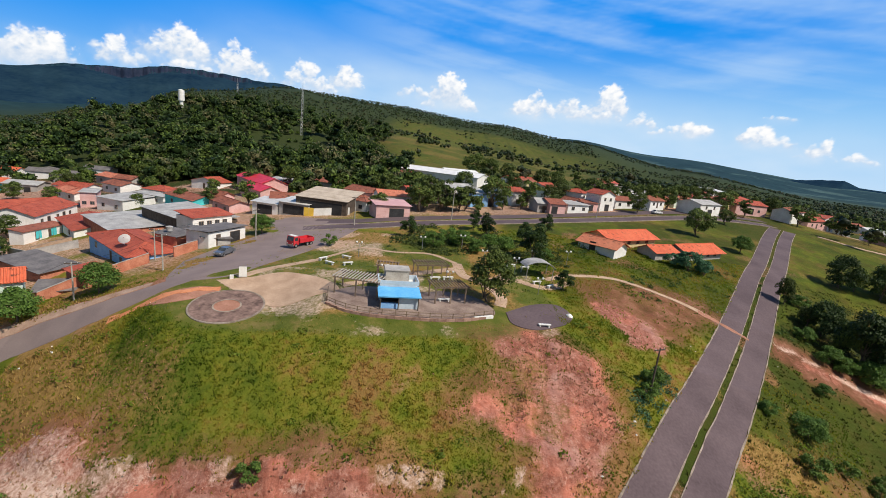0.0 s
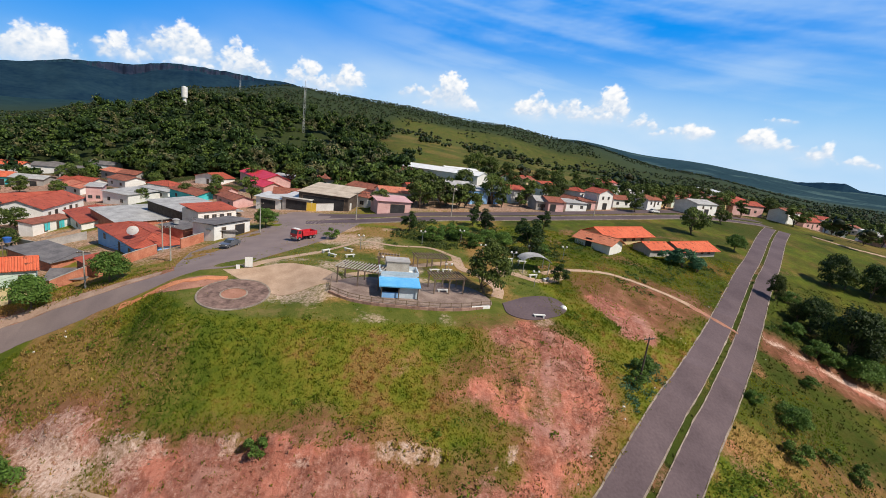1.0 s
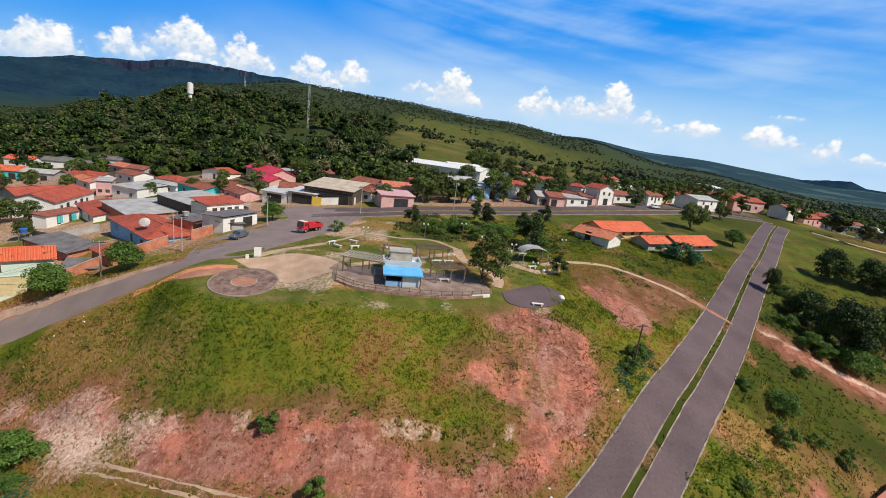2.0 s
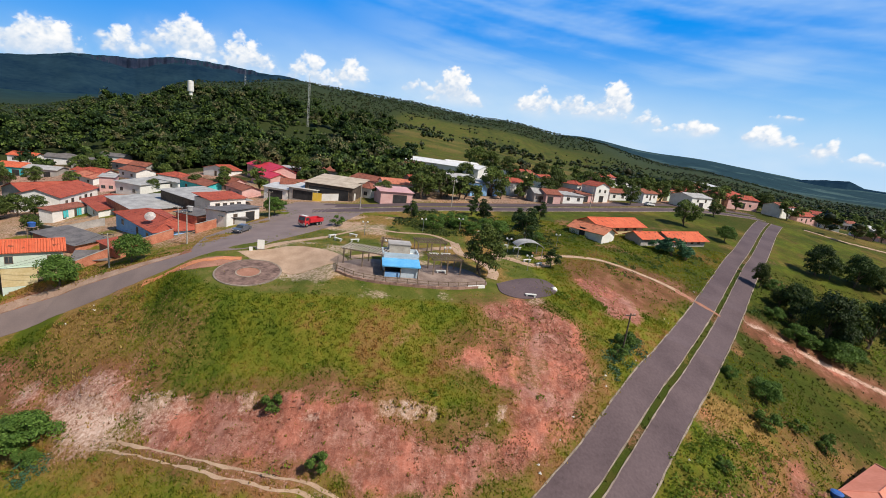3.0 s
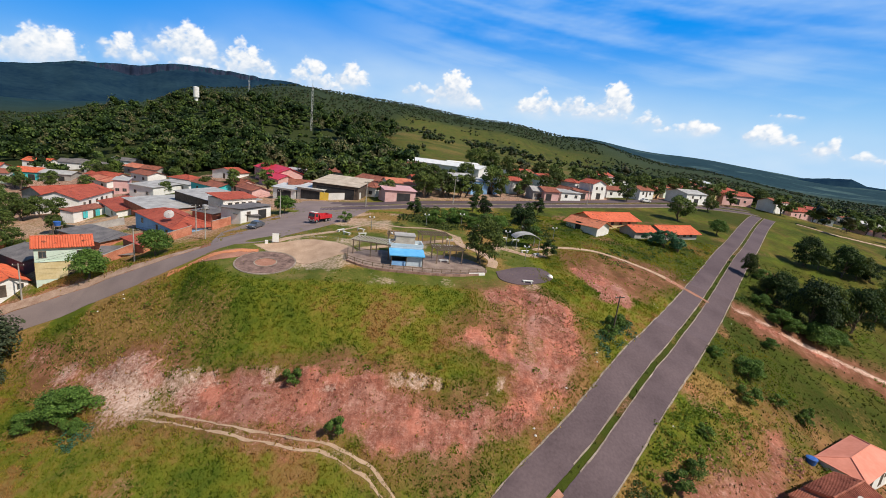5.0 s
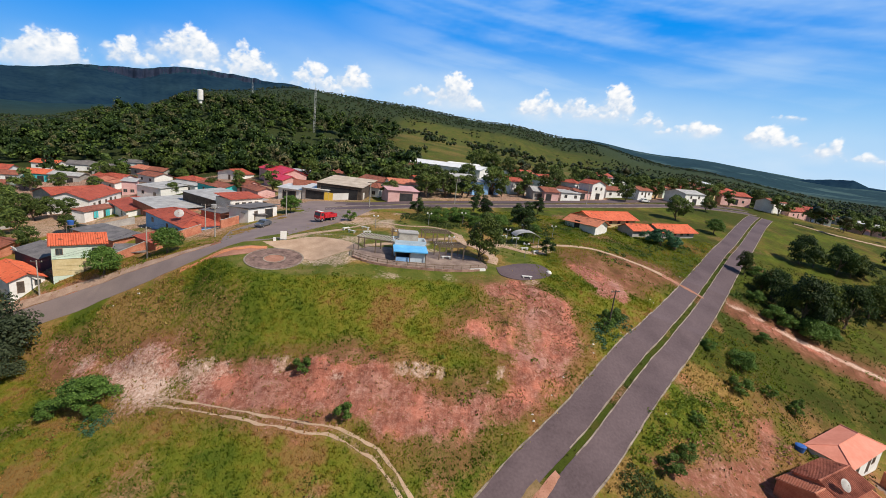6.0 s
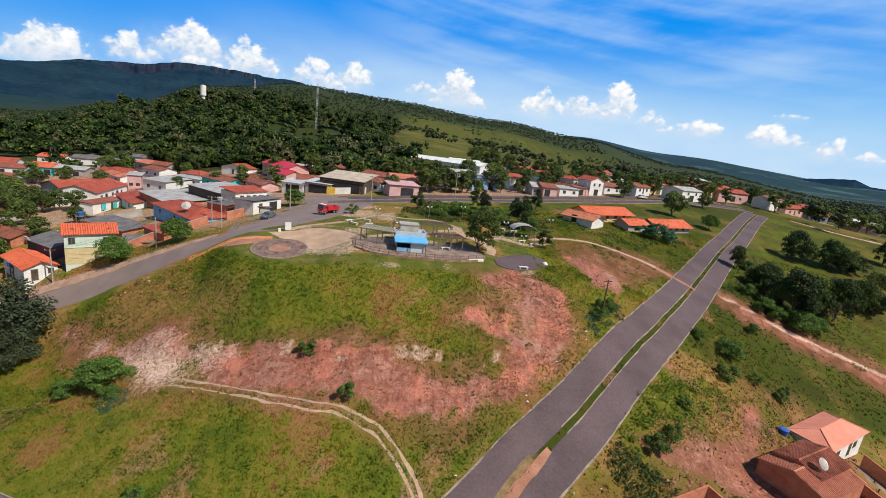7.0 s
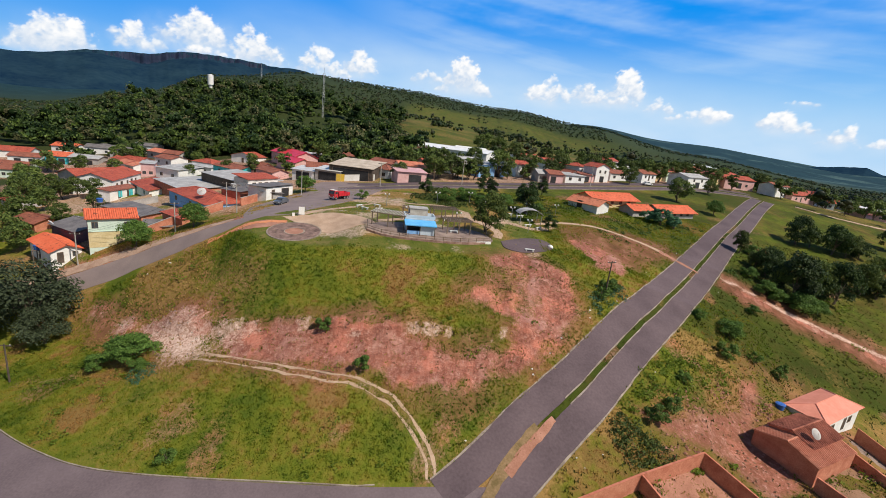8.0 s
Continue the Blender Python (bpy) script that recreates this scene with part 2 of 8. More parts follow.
def leaf_material(name, dark, light, shift=0.35, see_through=0.25):
    m = bpy.data.materials.new(name)
    m.use_nodes = True
    n, l = m.node_tree.nodes, m.node_tree.links
    b = n["Principled BSDF"]
    b.inputs["Roughness"].default_value, b.inputs["Specular IOR Level"].default_value = 0.6, 0.25
    g, r, info, hsv, mr = (n.new("ShaderNode" + k) for k in ("NewGeometry", "ValToRGB", "ObjectInfo", "HueSaturation", "MapRange"))
    r.color_ramp.elements[0].color, r.color_ramp.elements[1].color = (*dark, 1), (*light, 1)
    l.new(g.outputs["Random Per Island"], r.inputs[0])
    mr.inputs["To Min"].default_value, mr.inputs["To Max"].default_value = 1 - shift, 1 + shift
    l.new(info.outputs["Random"], mr.inputs[0])
    l.new(mr.outputs[0], hsv.inputs["Value"])
    l.new(r.outputs[0], hsv.inputs["Color"])
    l.new(hsv.outputs[0], b.inputs["Base Color"])
    t, mx = n.new("ShaderNodeBsdfTranslucent"), n.new("ShaderNodeMixShader")
    mx.inputs[0].default_value = see_through
    l.new(hsv.outputs[0], t.inputs["Color"])
    l.new(b.outputs[0], mx.inputs[1])
    l.new(t.outputs[0], mx.inputs[2])
    l.new(mx.outputs[0], n["Material Output"].inputs[0])
    return m


def woods_material(gain=1.0):
    """Crowns of a wood: the tint changes from tree to tree, a little from spray to spray."""
    m = leaf_material("leaves_woods", (0.72, 0.74, 0.7), (1.25, 1.22, 1.2), 0.0, 0.12)
    n, l = m.node_tree.nodes, m.node_tree.links
    co, t, r, mx = (n.new("ShaderNode" + k) for k in ("TexCoord", "TexNoise", "ValToRGB", "Mix"))
    t.inputs["Scale"].default_value, t.inputs["Detail"].default_value = 0.075, 2.5
    l.new(co.outputs["Object"], t.inputs["Vector"])
    l.new(t.outputs[0], r.inputs[0])
    for k in range(3):
        r.color_ramp.elements.new(0.5)
    for e, (p, c) in zip(r.color_ramp.elements, ((0.35, (0.022, 0.046, 0.014)), (0.44, (0.05, 0.092, 0.02)), (0.5, (0.13, 0.19, 0.03)), (0.56, (0.045, 0.075, 0.025)), (0.64, (0.18, 0.165, 0.07)))):
        e.position, e.color = p, (*(v * gain for v in c), 1)
    mx.data_type, mx.blend_type = "RGBA", "MULTIPLY"
    mx.inputs[0].default_value = 1.0
    l.new(r.outputs[0], mx.inputs[6])
    l.new(n["Color Ramp"].outputs[0], mx.inputs[7])
    l.new(mx.outputs[2], n["Hue/Saturation/Value"].inputs["Color"])
    return m


def ground_material():
    m = bpy.data.materials.new("ground")
    m.use_nodes = True
    n, l = m.node_tree.nodes, m.node_tree.links
    b = n["Principled BSDF"]
    b.inputs["Roughness"].default_value, b.inputs["Specular IOR Level"].default_value = 0.95, 0.1
    co, at, at2 = n.new("ShaderNodeTexCoord"), n.new("ShaderNodeAttribute"), n.new("ShaderNodeAttribute")
    at.attribute_name, at2.attribute_name = "cover", "cover_more"
    sep, sep2 = n.new("ShaderNodeSeparateColor"), n.new("ShaderNodeSeparateColor")
    l.new(at.outputs["Color"], sep.inputs[0])
    l.new(at2.outputs["Color"], sep2.inputs[0])

    def noise_at(scale, detail=6, rough=0.6):
        t = n.new("ShaderNodeTexNoise")
        t.inputs["Scale"].default_value, t.inputs["Detail"].default_value, t.inputs["Roughness"].default_value = scale, detail, rough
        l.new(co.outputs["Object"], t.inputs["Vector"])
        return t.outputs[0]

    def ramp(value, *stops):
        r = n.new("ShaderNodeValToRGB")
        while len(r.color_ramp.elements) < len(stops):
            r.color_ramp.elements.new(0.5)
        for e, (p, c) in zip(r.color_ramp.elements, stops):
            e.position, e.color = p, (*c, 1)
        l.new(value, r.inputs[0])
        return r.outputs[0]

    def blend(f, a, c):
        x = n.new("ShaderNodeMix")
        x.data_type = "RGBA"
        l.new(f, x.inputs[0])
        l.new(a, x.inputs[6])
        l.new(c, x.inputs[7])
        return x.outputs[2]

    def ragged(mask, grain_noise, soft=0.25):
        """A mask whose border follows the grain."""
        a = n.new("ShaderNodeMath")
        a.operation = "ADD"
        l.new(mask, a.inputs[0])
        l.new(grain_noise, a.inputs[1])
        r = n.new("ShaderNodeMapRange")
        r.inputs["From Min"].default_value, r.inputs["From Max"].default_value = 1.0 - soft, 1.0 + soft
        l.new(a.outputs[0], r.inputs[0])
        return r.outputs[0]

    broad, mid, fine, speck = noise_at(0.035, 5), noise_at(0.35, 7, 0.65), noise_at(2.2, 8, 0.7), noise_at(9, 4, 0.7)
    sward = n.new("ShaderNodeMath")
    sward.operation, sward.inputs[1].default_value = "MULTIPLY_ADD", 0.75
    quarter = n.new("ShaderNodeMath")
    quarter.operation, quarter.inputs[1].default_value = "MULTIPLY", 0.25
    l.new(noise_at(0.8, 4, 0.5), quarter.inputs[0])
    l.new(noise_at(0.1, 6, 0.5), sward.inputs[0])
    l.new(quarter.outputs[0], sward.inputs[2])
    grass_c = ramp(sward.outputs[0], (0.39, (0.06, 0.098, 0.009)), (0.47, (0.125, 0.148, 0.013)), (0.54, (0.185, 0.165, 0.022)), (0.61, (0.27, 0.135, 0.052)))
    grass_a = ramp(mid, (0.3, (0.07, 0.105, 0.012)), (0.5, (0.16, 0.155, 0.02)), (0.68, (0.27, 0.19, 0.045)))
    grass_b = ramp(fine, (0.3, (0.06, 0.095, 0.012)), (0.55, (0.17, 0.18, 0.022)), (0.75, (0.28, 0.23, 0.055)))
    grass = blend(ramp(broad, (0.4, (0.2,) * 3), (0.6, (0.8,) * 3)), grass_a, grass_b)
    soft = n.new("ShaderNodeMix")
    soft.data_type, soft.inputs[0].default_value = "RGBA", 0.7
    l.new(grass, soft.inputs[6])
    l.new(grass_c, soft.inputs[7])
    grass = soft.outputs[2]
    dry = ramp(fine, (0.3, (0.19, 0.115, 0.03)), (0.7, (0.37, 0.225, 0.08)))
    red = ramp(mid, (0.3, (0.195, 0.054, 0.034)), (0.5, (0.315, 0.1, 0.064)), (0.7, (0.43, 0.18, 0.128)))
    red_fine = ramp(fine, (0.36, (0.1, 0.038, 0.025)), (0.52, (0.29, 0.107, 0.07)), (0.68, (0.5, 0.25, 0.182)))
    red = blend(speck, red, red_fine)
    streaks = ramp(mid, (0.35, (0.36, 0.19, 0.165)), (0.5, (0.5, 0.26, 0.2)), (0.65, (0.62, 0.42, 0.34)))
    crumbs = ramp(noise_at(4.5, 5, 0.75), (0.4, (0.0,) * 3), (0.62, (0.8,) * 3))
    red = blend(crumbs, red, ramp(noise_at(1.1, 6, 0.7), (0.36, (0.15, 0.06, 0.045)), (0.5, (0.33, 0.15, 0.11)), (0.64, (0.55, 0.34, 0.27))))
    coral = ramp(fine, (0.3, (0.48, 0.14, 0.085)), (0.7, (0.66, 0.265, 0.185)))
    drift = noise_at(0.17, 3)
    red = blend(ramp(drift, (0.52, (0.0,) * 3), (0.6, (0.75,) * 3)), red, coral)
    turned, rills = n.new("ShaderNodeMapping"), n.new("ShaderNodeTexNoise")
    turned.inputs["Rotation"].default_value, turned.inputs["Scale"].default_value = (0, 0, 0.35), (1.3, 0.34, 0.4)
    rills.inputs["Scale"].default_value, rills.inputs["Detail"].default_value, rills.inputs["Roughness"].default_value = 1.0, 6, 0.65
    l.new(co.outputs["Object"], turned.inputs["Vector"])
    l.new(turned.outputs[0], rills.inputs["Vector"])
    washed = ramp(rills.outputs[0], (0.4, (0.12, 0.045, 0.03)), (0.5, (0.34, 0.125, 0.082)), (0.6, (0.58, 0.3, 0.22)))
    rilled = n.new("ShaderNodeMix")
    rilled.data_type, rilled.inputs[0].default_value = "RGBA", 0.16
    l.new(red, rilled.inputs[6])
    l.new(washed, rilled.inputs[7])
    red = rilled.outputs[2]
    red = blend(ramp(drift, (0.36, (0.6,) * 3), (0.45, (0.0,) * 3)), red, streaks)
    pale = ramp(fine, (0.3, (0.52, 0.29, 0.2)), (0.55, (0.7, 0.5, 0.4)), (0.8, (0.82, 0.7, 0.62)))
    woods = ramp(fine, (0.3, (0.014, 0.028, 0.009)), (0.6, (0.05, 0.062, 0.018)), (0.8, (0.1, 0.095, 0.034)))
    lawn = ramp(mid, (0.3, (0.06, 0.09, 0.013)), (0.55, (0.12, 0.13, 0.024)), (0.72, (0.22, 0.165, 0.06)))
    at3, sep3 = n.new("ShaderNodeAttribute"), n.new("ShaderNodeSeparateColor")
    at3.attribute_name = "cover_green"
    l.new(at3.outputs["Color"], sep3.inputs[0])
    lush_a = ramp(mid, (0.3, (0.018, 0.034, 0.005)), (0.5, (0.038, 0.055, 0.007)), (0.68, (0.076, 0.05, 0.015)))
    lush_b = ramp(broad, (0.3, (0.032, 0.044, 0.008)), (0.5, (0.07, 0.085, 0.012)), (0.7, (0.13, 0.092, 0.024)))
    lush = blend(fine, lush_a, lush_b)
    grass = blend(ragged(sep3.outputs[0], mid), grass, lush)
    colour = blend(ragged(sep2.outputs[0], mid), grass, lawn)
    colour = blend(ragged(sep2.outputs[1], fine), colour, dry)
    brown = ramp(mid, (0.3, (0.12, 0.045, 0.027)), (0.5, (0.22, 0.086, 0.053)), (0.68, (0.36, 0.165, 0.11)))
    colour = blend(ragged(sep3.outputs[1], fine, 0.35), colour, brown)
    colour = blend(ragged(sep.outputs[2], mid), colour, woods)
    # distance haze painted into the ground: blue-green woods and fields far off
    haze_dark = ramp(noise_at(0.02, 8, 0.7), (0.3, (0.008, 0.026, 0.034)), (0.6, (0.017, 0.045, 0.05)), (0.8, (0.035, 0.07, 0.066)))
    haze_pale = ramp(noise_at(0.02, 8, 0.7), (0.3, (0.04, 0.082, 0.08)), (0.7, (0.1, 0.15, 0.125)))
    far = blend(ramp(noise_at(0.0032, 7, 0.68), (0.53, (0.0,) * 3), (0.6, (0.75,) * 3)), haze_dark, haze_pale)
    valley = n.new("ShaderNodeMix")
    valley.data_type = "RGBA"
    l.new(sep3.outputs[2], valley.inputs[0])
    l.new(haze_dark, valley.inputs[6])
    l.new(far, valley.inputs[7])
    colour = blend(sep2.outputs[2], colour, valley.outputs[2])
    colour = blend(ragged(sep.outputs[0], fine, 0.3), colour, red)
    colour = blend(ragged(sep.outputs[1], fine, 0.25), colour, pale)
    l.new(colour, b.inputs["Base Color"])
    bu = n.new("ShaderNodeBump")
    bu.inputs["Strength"].default_value, bu.inputs["Distance"].default_value = 0.7, 0.25
    l.new(fine, bu.inputs["Height"])
    l.new(bu.outputs[0], b.inputs["Normal"])
    return m


GROUND = ground_material()
ASPHALT = material("asphalt", ((0.075, 0.052, 0.057), (0.155, 0.112, 0.117)), 0.9, 3.0, 0.16, 0.3, spread=0.8)
ASPHALT_WORN = material("worn_asphalt", ((0.115, 0.084, 0.088), (0.2, 0.15, 0.153)), 0.9, 4.0, 0.2, 0.3, spread=0.8)
ASPHALT_PALE = material("bleached_asphalt", ((0.19, 0.142, 0.134), (0.29, 0.222, 0.2)), 0.9, 6.0, 0.25, 0.25, spread=0.9)
CONCRETE = material("concrete", ((0.3, 0.27, 0.23), (0.48, 0.45, 0.4)), 0.9, 5.0, 0.8, 0.25)
KERB = material("kerb_stone", ((0.17, 0.13, 0.1), (0.4, 0.33, 0.26)), 0.9, 4.0, 0.6, 0.3)
SANDY = material("trodden_sand", ((0.38, 0.25, 0.165), (0.54, 0.38, 0.265)), 0.95, 5.0, 0.5, 0.3)
RED_EARTH = material("red_earth", ((0.3, 0.135, 0.085), (0.44, 0.22, 0.15)), 0.95, 5.0, 0.6, 0.5)
DRY_VERGE = material("dry_verge", ((0.15, 0.105, 0.04), (0.3, 0.19, 0.1)), 0.95, 4.0, 0.7, 0.5)
ORANGE_EARTH = material("orange_earth", ((0.5, 0.17, 0.07), (0.66, 0.28, 0.14)), 0.95, 5.0, 0.6, 0.4)
RING_STONE = material("ring_stone", ((0.1, 0.062, 0.05), (0.31, 0.2, 0.16)), 0.9, 2.5, 0.9, 0.5, spread=0.6)
BROWN_EARTH = material("brown_earth", ((0.22, 0.12, 0.07), (0.34, 0.2, 0.12)), 0.95, 5.0, 0.6, 0.4)
PAVING = material("paving", ((0.17, 0.115, 0.095), (0.33, 0.25, 0.205)), 0.9, 6.0, 0.6, 0.4)
SIDEWALK = material("dusty_pavement", ((0.32, 0.19, 0.13), (0.5, 0.35, 0.26)), 0.95, 5.0, 0.7, 0.3)
BARK = material("bark", ((0.09, 0.065, 0.045), (0.2, 0.15, 0.11)), 0.95, 8.0, 1.5, 0.6)
TILE_RED = tile_material("clay_tiles_red", ((0.38, 0.07, 0.042), (0.57, 0.135, 0.08)))
TILE_ORANGE = tile_material("clay_tiles_orange", ((0.68, 0.13, 0.06), (0.84, 0.21, 0.1)))
TILE_OLD = tile_material("clay_tiles_old", ((0.26, 0.08, 0.05), (0.44, 0.16, 0.1)))
TILE_PINK = tile_material("clay_tiles_pale", ((0.56, 0.17, 0.1), (0.76, 0.29, 0.18)), stain=(0.28, 0.09, 0.055))
TILE_PALE_ORANGE = tile_material("clay_tiles_pale_orange", ((0.62, 0.19, 0.1), (0.78, 0.29, 0.16)))
TILE_MOTTLED = tile_material("clay_tiles_mottled", ((0.26, 0.08, 0.05), (0.74, 0.27, 0.17)), stain=(0.08, 0.03, 0.024))
TILE_CLAY = tile_material("clay_tiles_house", ((0.64, 0.22, 0.125), (0.84, 0.38, 0.24)), stain=(0.36, 0.12, 0.07))
TILE_SMOOTH = material("smooth_pink_tiles", ((0.68, 0.24, 0.16), (0.78, 0.31, 0.22)), 0.8, 2.0, 0.4, 0.1)
ROOF_RED = material("painted_red_sheet", ((0.55, 0.025, 0.04), (0.7, 0.06, 0.07)), 0.5, 3.0, 0.5, 0.2)
SHEET_GREY = material("fibre_cement_sheet", ((0.29, 0.28, 0.27), (0.5, 0.49, 0.47)), 0.85, 3.0, 0.5, 0.3)
SHEET_DARK = material("weathered_sheet", ((0.11, 0.1, 0.1), (0.22, 0.2, 0.19)), 0.85, 3.0, 0.5, 0.3)
SHEET_PALE = material("pale_metal_sheet", ((0.5, 0.48, 0.44), (0.68, 0.66, 0.62)), 0.5, 3.0, 0.4, 0.15, metal=0.1)
SHEET_BEIGE = material("beige_dusty_sheet", ((0.4, 0.31, 0.22), (0.62, 0.52, 0.4)), 0.7, 3.0, 0.5, 0.2)
SHEET_PINK = material("pink_sheet", ((0.55, 0.3, 0.3), (0.68, 0.42, 0.41)), 0.6, 3.0, 0.4, 0.15)
WHITE_SHEET = material("white_metal_sheet", ((0.68, 0.67, 0.64), (0.82, 0.81, 0.79)), 0.55, 3.0, 0.4, 0.1)
WHITE = material("white_plaster", ((0.7, 0.68, 0.63), (0.86, 0.85, 0.82)), 0.85, 3.0, 0.5, 0.15)
CREAM = material("cream_plaster", ((0.55, 0.42, 0.2), (0.7, 0.58, 0.34)), 0.85, 3.0, 0.5, 0.15)
MINT = material("pale_green_plaster", ((0.5, 0.62, 0.5), (0.68, 0.76, 0.66)), 0.85, 3.0, 0.5, 0.15)
PALE_BLUE = material("pale_blue_plaster", ((0.42, 0.5, 0.56), (0.56, 0.64, 0.7)), 0.85, 3.0, 0.5, 0.15)
BLUE_WALL = material("blue_plaster", ((0.2, 0.42, 0.75), (0.32, 0.55, 0.85)), 0.85, 3.0, 0.5, 0.15)
TURQUOISE = material("turquoise_plaster", ((0.05, 0.45, 0.5), (0.1, 0.6, 0.63)), 0.85, 3.0, 0.5, 0.15)
GREY_WALL = material("grey_plaster", ((0.33, 0.31, 0.29), (0.5, 0.47, 0.44)), 0.9, 3.0, 0.5, 0.15)
PURPLE = material("plum_plaster", ((0.13, 0.07, 0.085), (0.2, 0.11, 0.125)), 0.9, 3.0, 0.5, 0.15)
PINK_WALL = material("pink_plaster", ((0.6, 0.33, 0.3), (0.74, 0.48, 0.45)), 0.9, 3.0, 0.5, 0.15)
BRICK = material("bare_brick", ((0.4, 0.13, 0.075), (0.58, 0.25, 0.155)), 0.9, 6.0, 0.8, 0.4)
PLASTER_TAN = material("tan_plaster", ((0.3, 0.19, 0.12), (0.5, 0.35, 0.24)), 0.9, 4.0, 0.7, 0.2)
PLINTH = material("plinth_brick", ((0.24, 0.13, 0.1), (0.42, 0.27, 0.21)), 0.9, 5.0, 1.2, 0.3, random_shift=0.2)
# near-black for wide openings: the darkness inside is put into the colour
DARK = material("dark_opening", ((0.02, 0.02, 0.022), (0.05, 0.048, 0.05)), 0.6, 3.0, 0.6, 0.1)
GLASS = material("window_pane", ((0.03, 0.035, 0.04), (0.07, 0.08, 0.09)), 0.12, 1.0, 0.5, 0.0, specular=0.6)
WOOD = material("weathered_wood", ((0.16, 0.11, 0.08), (0.3, 0.22, 0.16)), 0.9, 7.0, 1.0, 0.4)
WOOD_DARK = material("dark_wood", ((0.06, 0.045, 0.035), (0.13, 0.1, 0.08)), 0.9, 7.0, 1.0, 0.4)
BLUE_ROOF = material("bright_blue_paint", ((0.1, 0.4, 0.75), (0.18, 0.52, 0.86)), 0.6, 3.0, 0.5, 0.1)
METAL = material("galvanised_steel", ((0.3, 0.3, 0.3), (0.5, 0.5, 0.49)), 0.45, 5.0, 1.0, 0.1, metal=0.7)
TRUCK_RED = material("truck_red_paint", ((0.5, 0.02, 0.03), (0.62, 0.04, 0.05)), 0.4, 3.0, 0.7, 0.0, specular=0.5)
CAR_GREY = material("grey_car_paint", ((0.12, 0.13, 0.15), (0.2, 0.21, 0.23)), 0.3, 2.0, 0.7, 0.0, metal=0.4, specular=0.5)
RUBBER = material("rubber", ((0.015, 0.015, 0.015), (0.04, 0.04, 0.04)), 0.9, 6.0, 2.0, 0.2)
YELLOW = material("yellow_paint", ((0.6, 0.38, 0.04), (0.74, 0.5, 0.08)), 0.7, 3.0, 0.6, 0.1)
PLASTIC_BLUE = material("blue_plastic", ((0.03, 0.1, 0.35), (0.06, 0.17, 0.5)), 0.5, 3.0, 0.6, 0.0)
LEAF_DARK = leaf_material("leaves_dark", (0.016, 0.036, 0.01), (0.06, 0.1, 0.022))
LEAF_WOODS = woods_material(0.82)
# near-black crown cores: the shade between leaves put into the colour
LEAF_SHADE = leaf_material("leaves_inner_shade", (0.008, 0.016, 0.006), (0.02, 0.034, 0.01), 0.0, 0.0)
LEAF_SHADE.node_tree.nodes["Principled BSDF"].inputs["Specular IOR Level"].default_value = 0.0
LEAF_RIDGE = woods_material(0.42)
# far cliff in dark blue: distance haze and shadow put into the colour
HAZED_ROCK = material("hazed_cliff_rock", ((0.004, 0.013, 0.036), (0.026, 0.034, 0.062)), 0.95, 0.045, 0.02, 0.0, spread=0.5)
LEAF_GROVE = leaf_material("leaves_thicket", (0.035, 0.062, 0.013), (0.14, 0.18, 0.036))
LEAF_MID = leaf_material("leaves_mid", (0.04, 0.07, 0.014), (0.155, 0.2, 0.042))
LEAF_STREET = leaf_material("leaves_street_tree", (0.055, 0.115, 0.018), (0.15, 0.25, 0.045), 0.1)
LEAF_GREY = leaf_material("leaves_grey_green", (0.03, 0.045, 0.022), (0.1, 0.125, 0.06), 0.15)
LEAF_LIGHT = leaf_material("leaves_light", (0.05, 0.1, 0.016), (0.14, 0.22, 0.04))
LEAF_MEADOW = leaf_material("leaves_meadow_weeds", (0.085, 0.14, 0.014), (0.22, 0.28, 0.03), 0.1, 0.5)
LEAF_BLUE = leaf_material("leaves_bluish", (0.04, 0.11, 0.055), (0.1, 0.22, 0.11), 0.2)

# ---- building blocks ----


def mesh_object(name, verts, faces, mat, parent=None, label=""):
    me = bpy.data.meshes.new(name)
    me.from_pydata(np.asarray(verts).tolist() if not isinstance(verts, list) else verts, [], faces)
    me.materials.append(mat)
    ob = new(name, me)
    if parent:
        ob.parent = parent
    if label:
        ob["label"] = label
    return ob


def part(name, bm, mat, parent, label=""):
    me = bpy.data.meshes.new(name)
    bm.normal_update()
    bm.to_mesh(me)
    bm.free()
    me.materials.append(mat)
    ob = new(name, me)
    ob.parent = parent
    if label:
        ob["label"] = label
    return ob


def thing(name, m, label, category, group="", kind=""):
    ob = new(name)
    ob.empty_display_size = 0.3
    ob.matrix_world = m
    return tagged(ob, label, category, group, kind)


def box(bm, x0, y0, z0, x1, y1, z1, m=None):
    v = [bm.verts.new(m @ Vector(p) if m else p) for p in ((x0, y0, z0), (x1, y0, z0), (x1, y1, z0), (x0, y1, z0), (x0, y0, z1), (x1, y0, z1), (x1, y1, z1), (x0, y1, z1))]
    for f in ((0, 3, 2, 1), (4, 5, 6, 7), (0, 1, 5, 4), (1, 2, 6, 5), (2, 3, 7, 6), (3, 0, 4, 7)):
        bm.faces.new([v[i] for i in f])
    return bm


def rod(bm, a, b, ra, rb=None, sides=8):
    a, b = Vector(a), Vector(b)
    rb = ra if rb is None else rb
    q = (b - a).to_track_quat("Z", "Y").to_matrix()
    rings = []
    for c, r in ((a, ra), (b, rb)):
        rings.append([bm.verts.new(c + q @ Vector((r * math.cos(k * math.tau / sides), r * math.sin(k * math.tau / sides), 0))) for k in range(sides)])
    for k in range(sides):
        bm.faces.new((rings[0][k], rings[0][(k + 1) % sides], rings[1][(k + 1) % sides], rings[1][k]))
    bm.faces.new(rings[0][::-1])
    bm.faces.new(rings[1])
    return bm


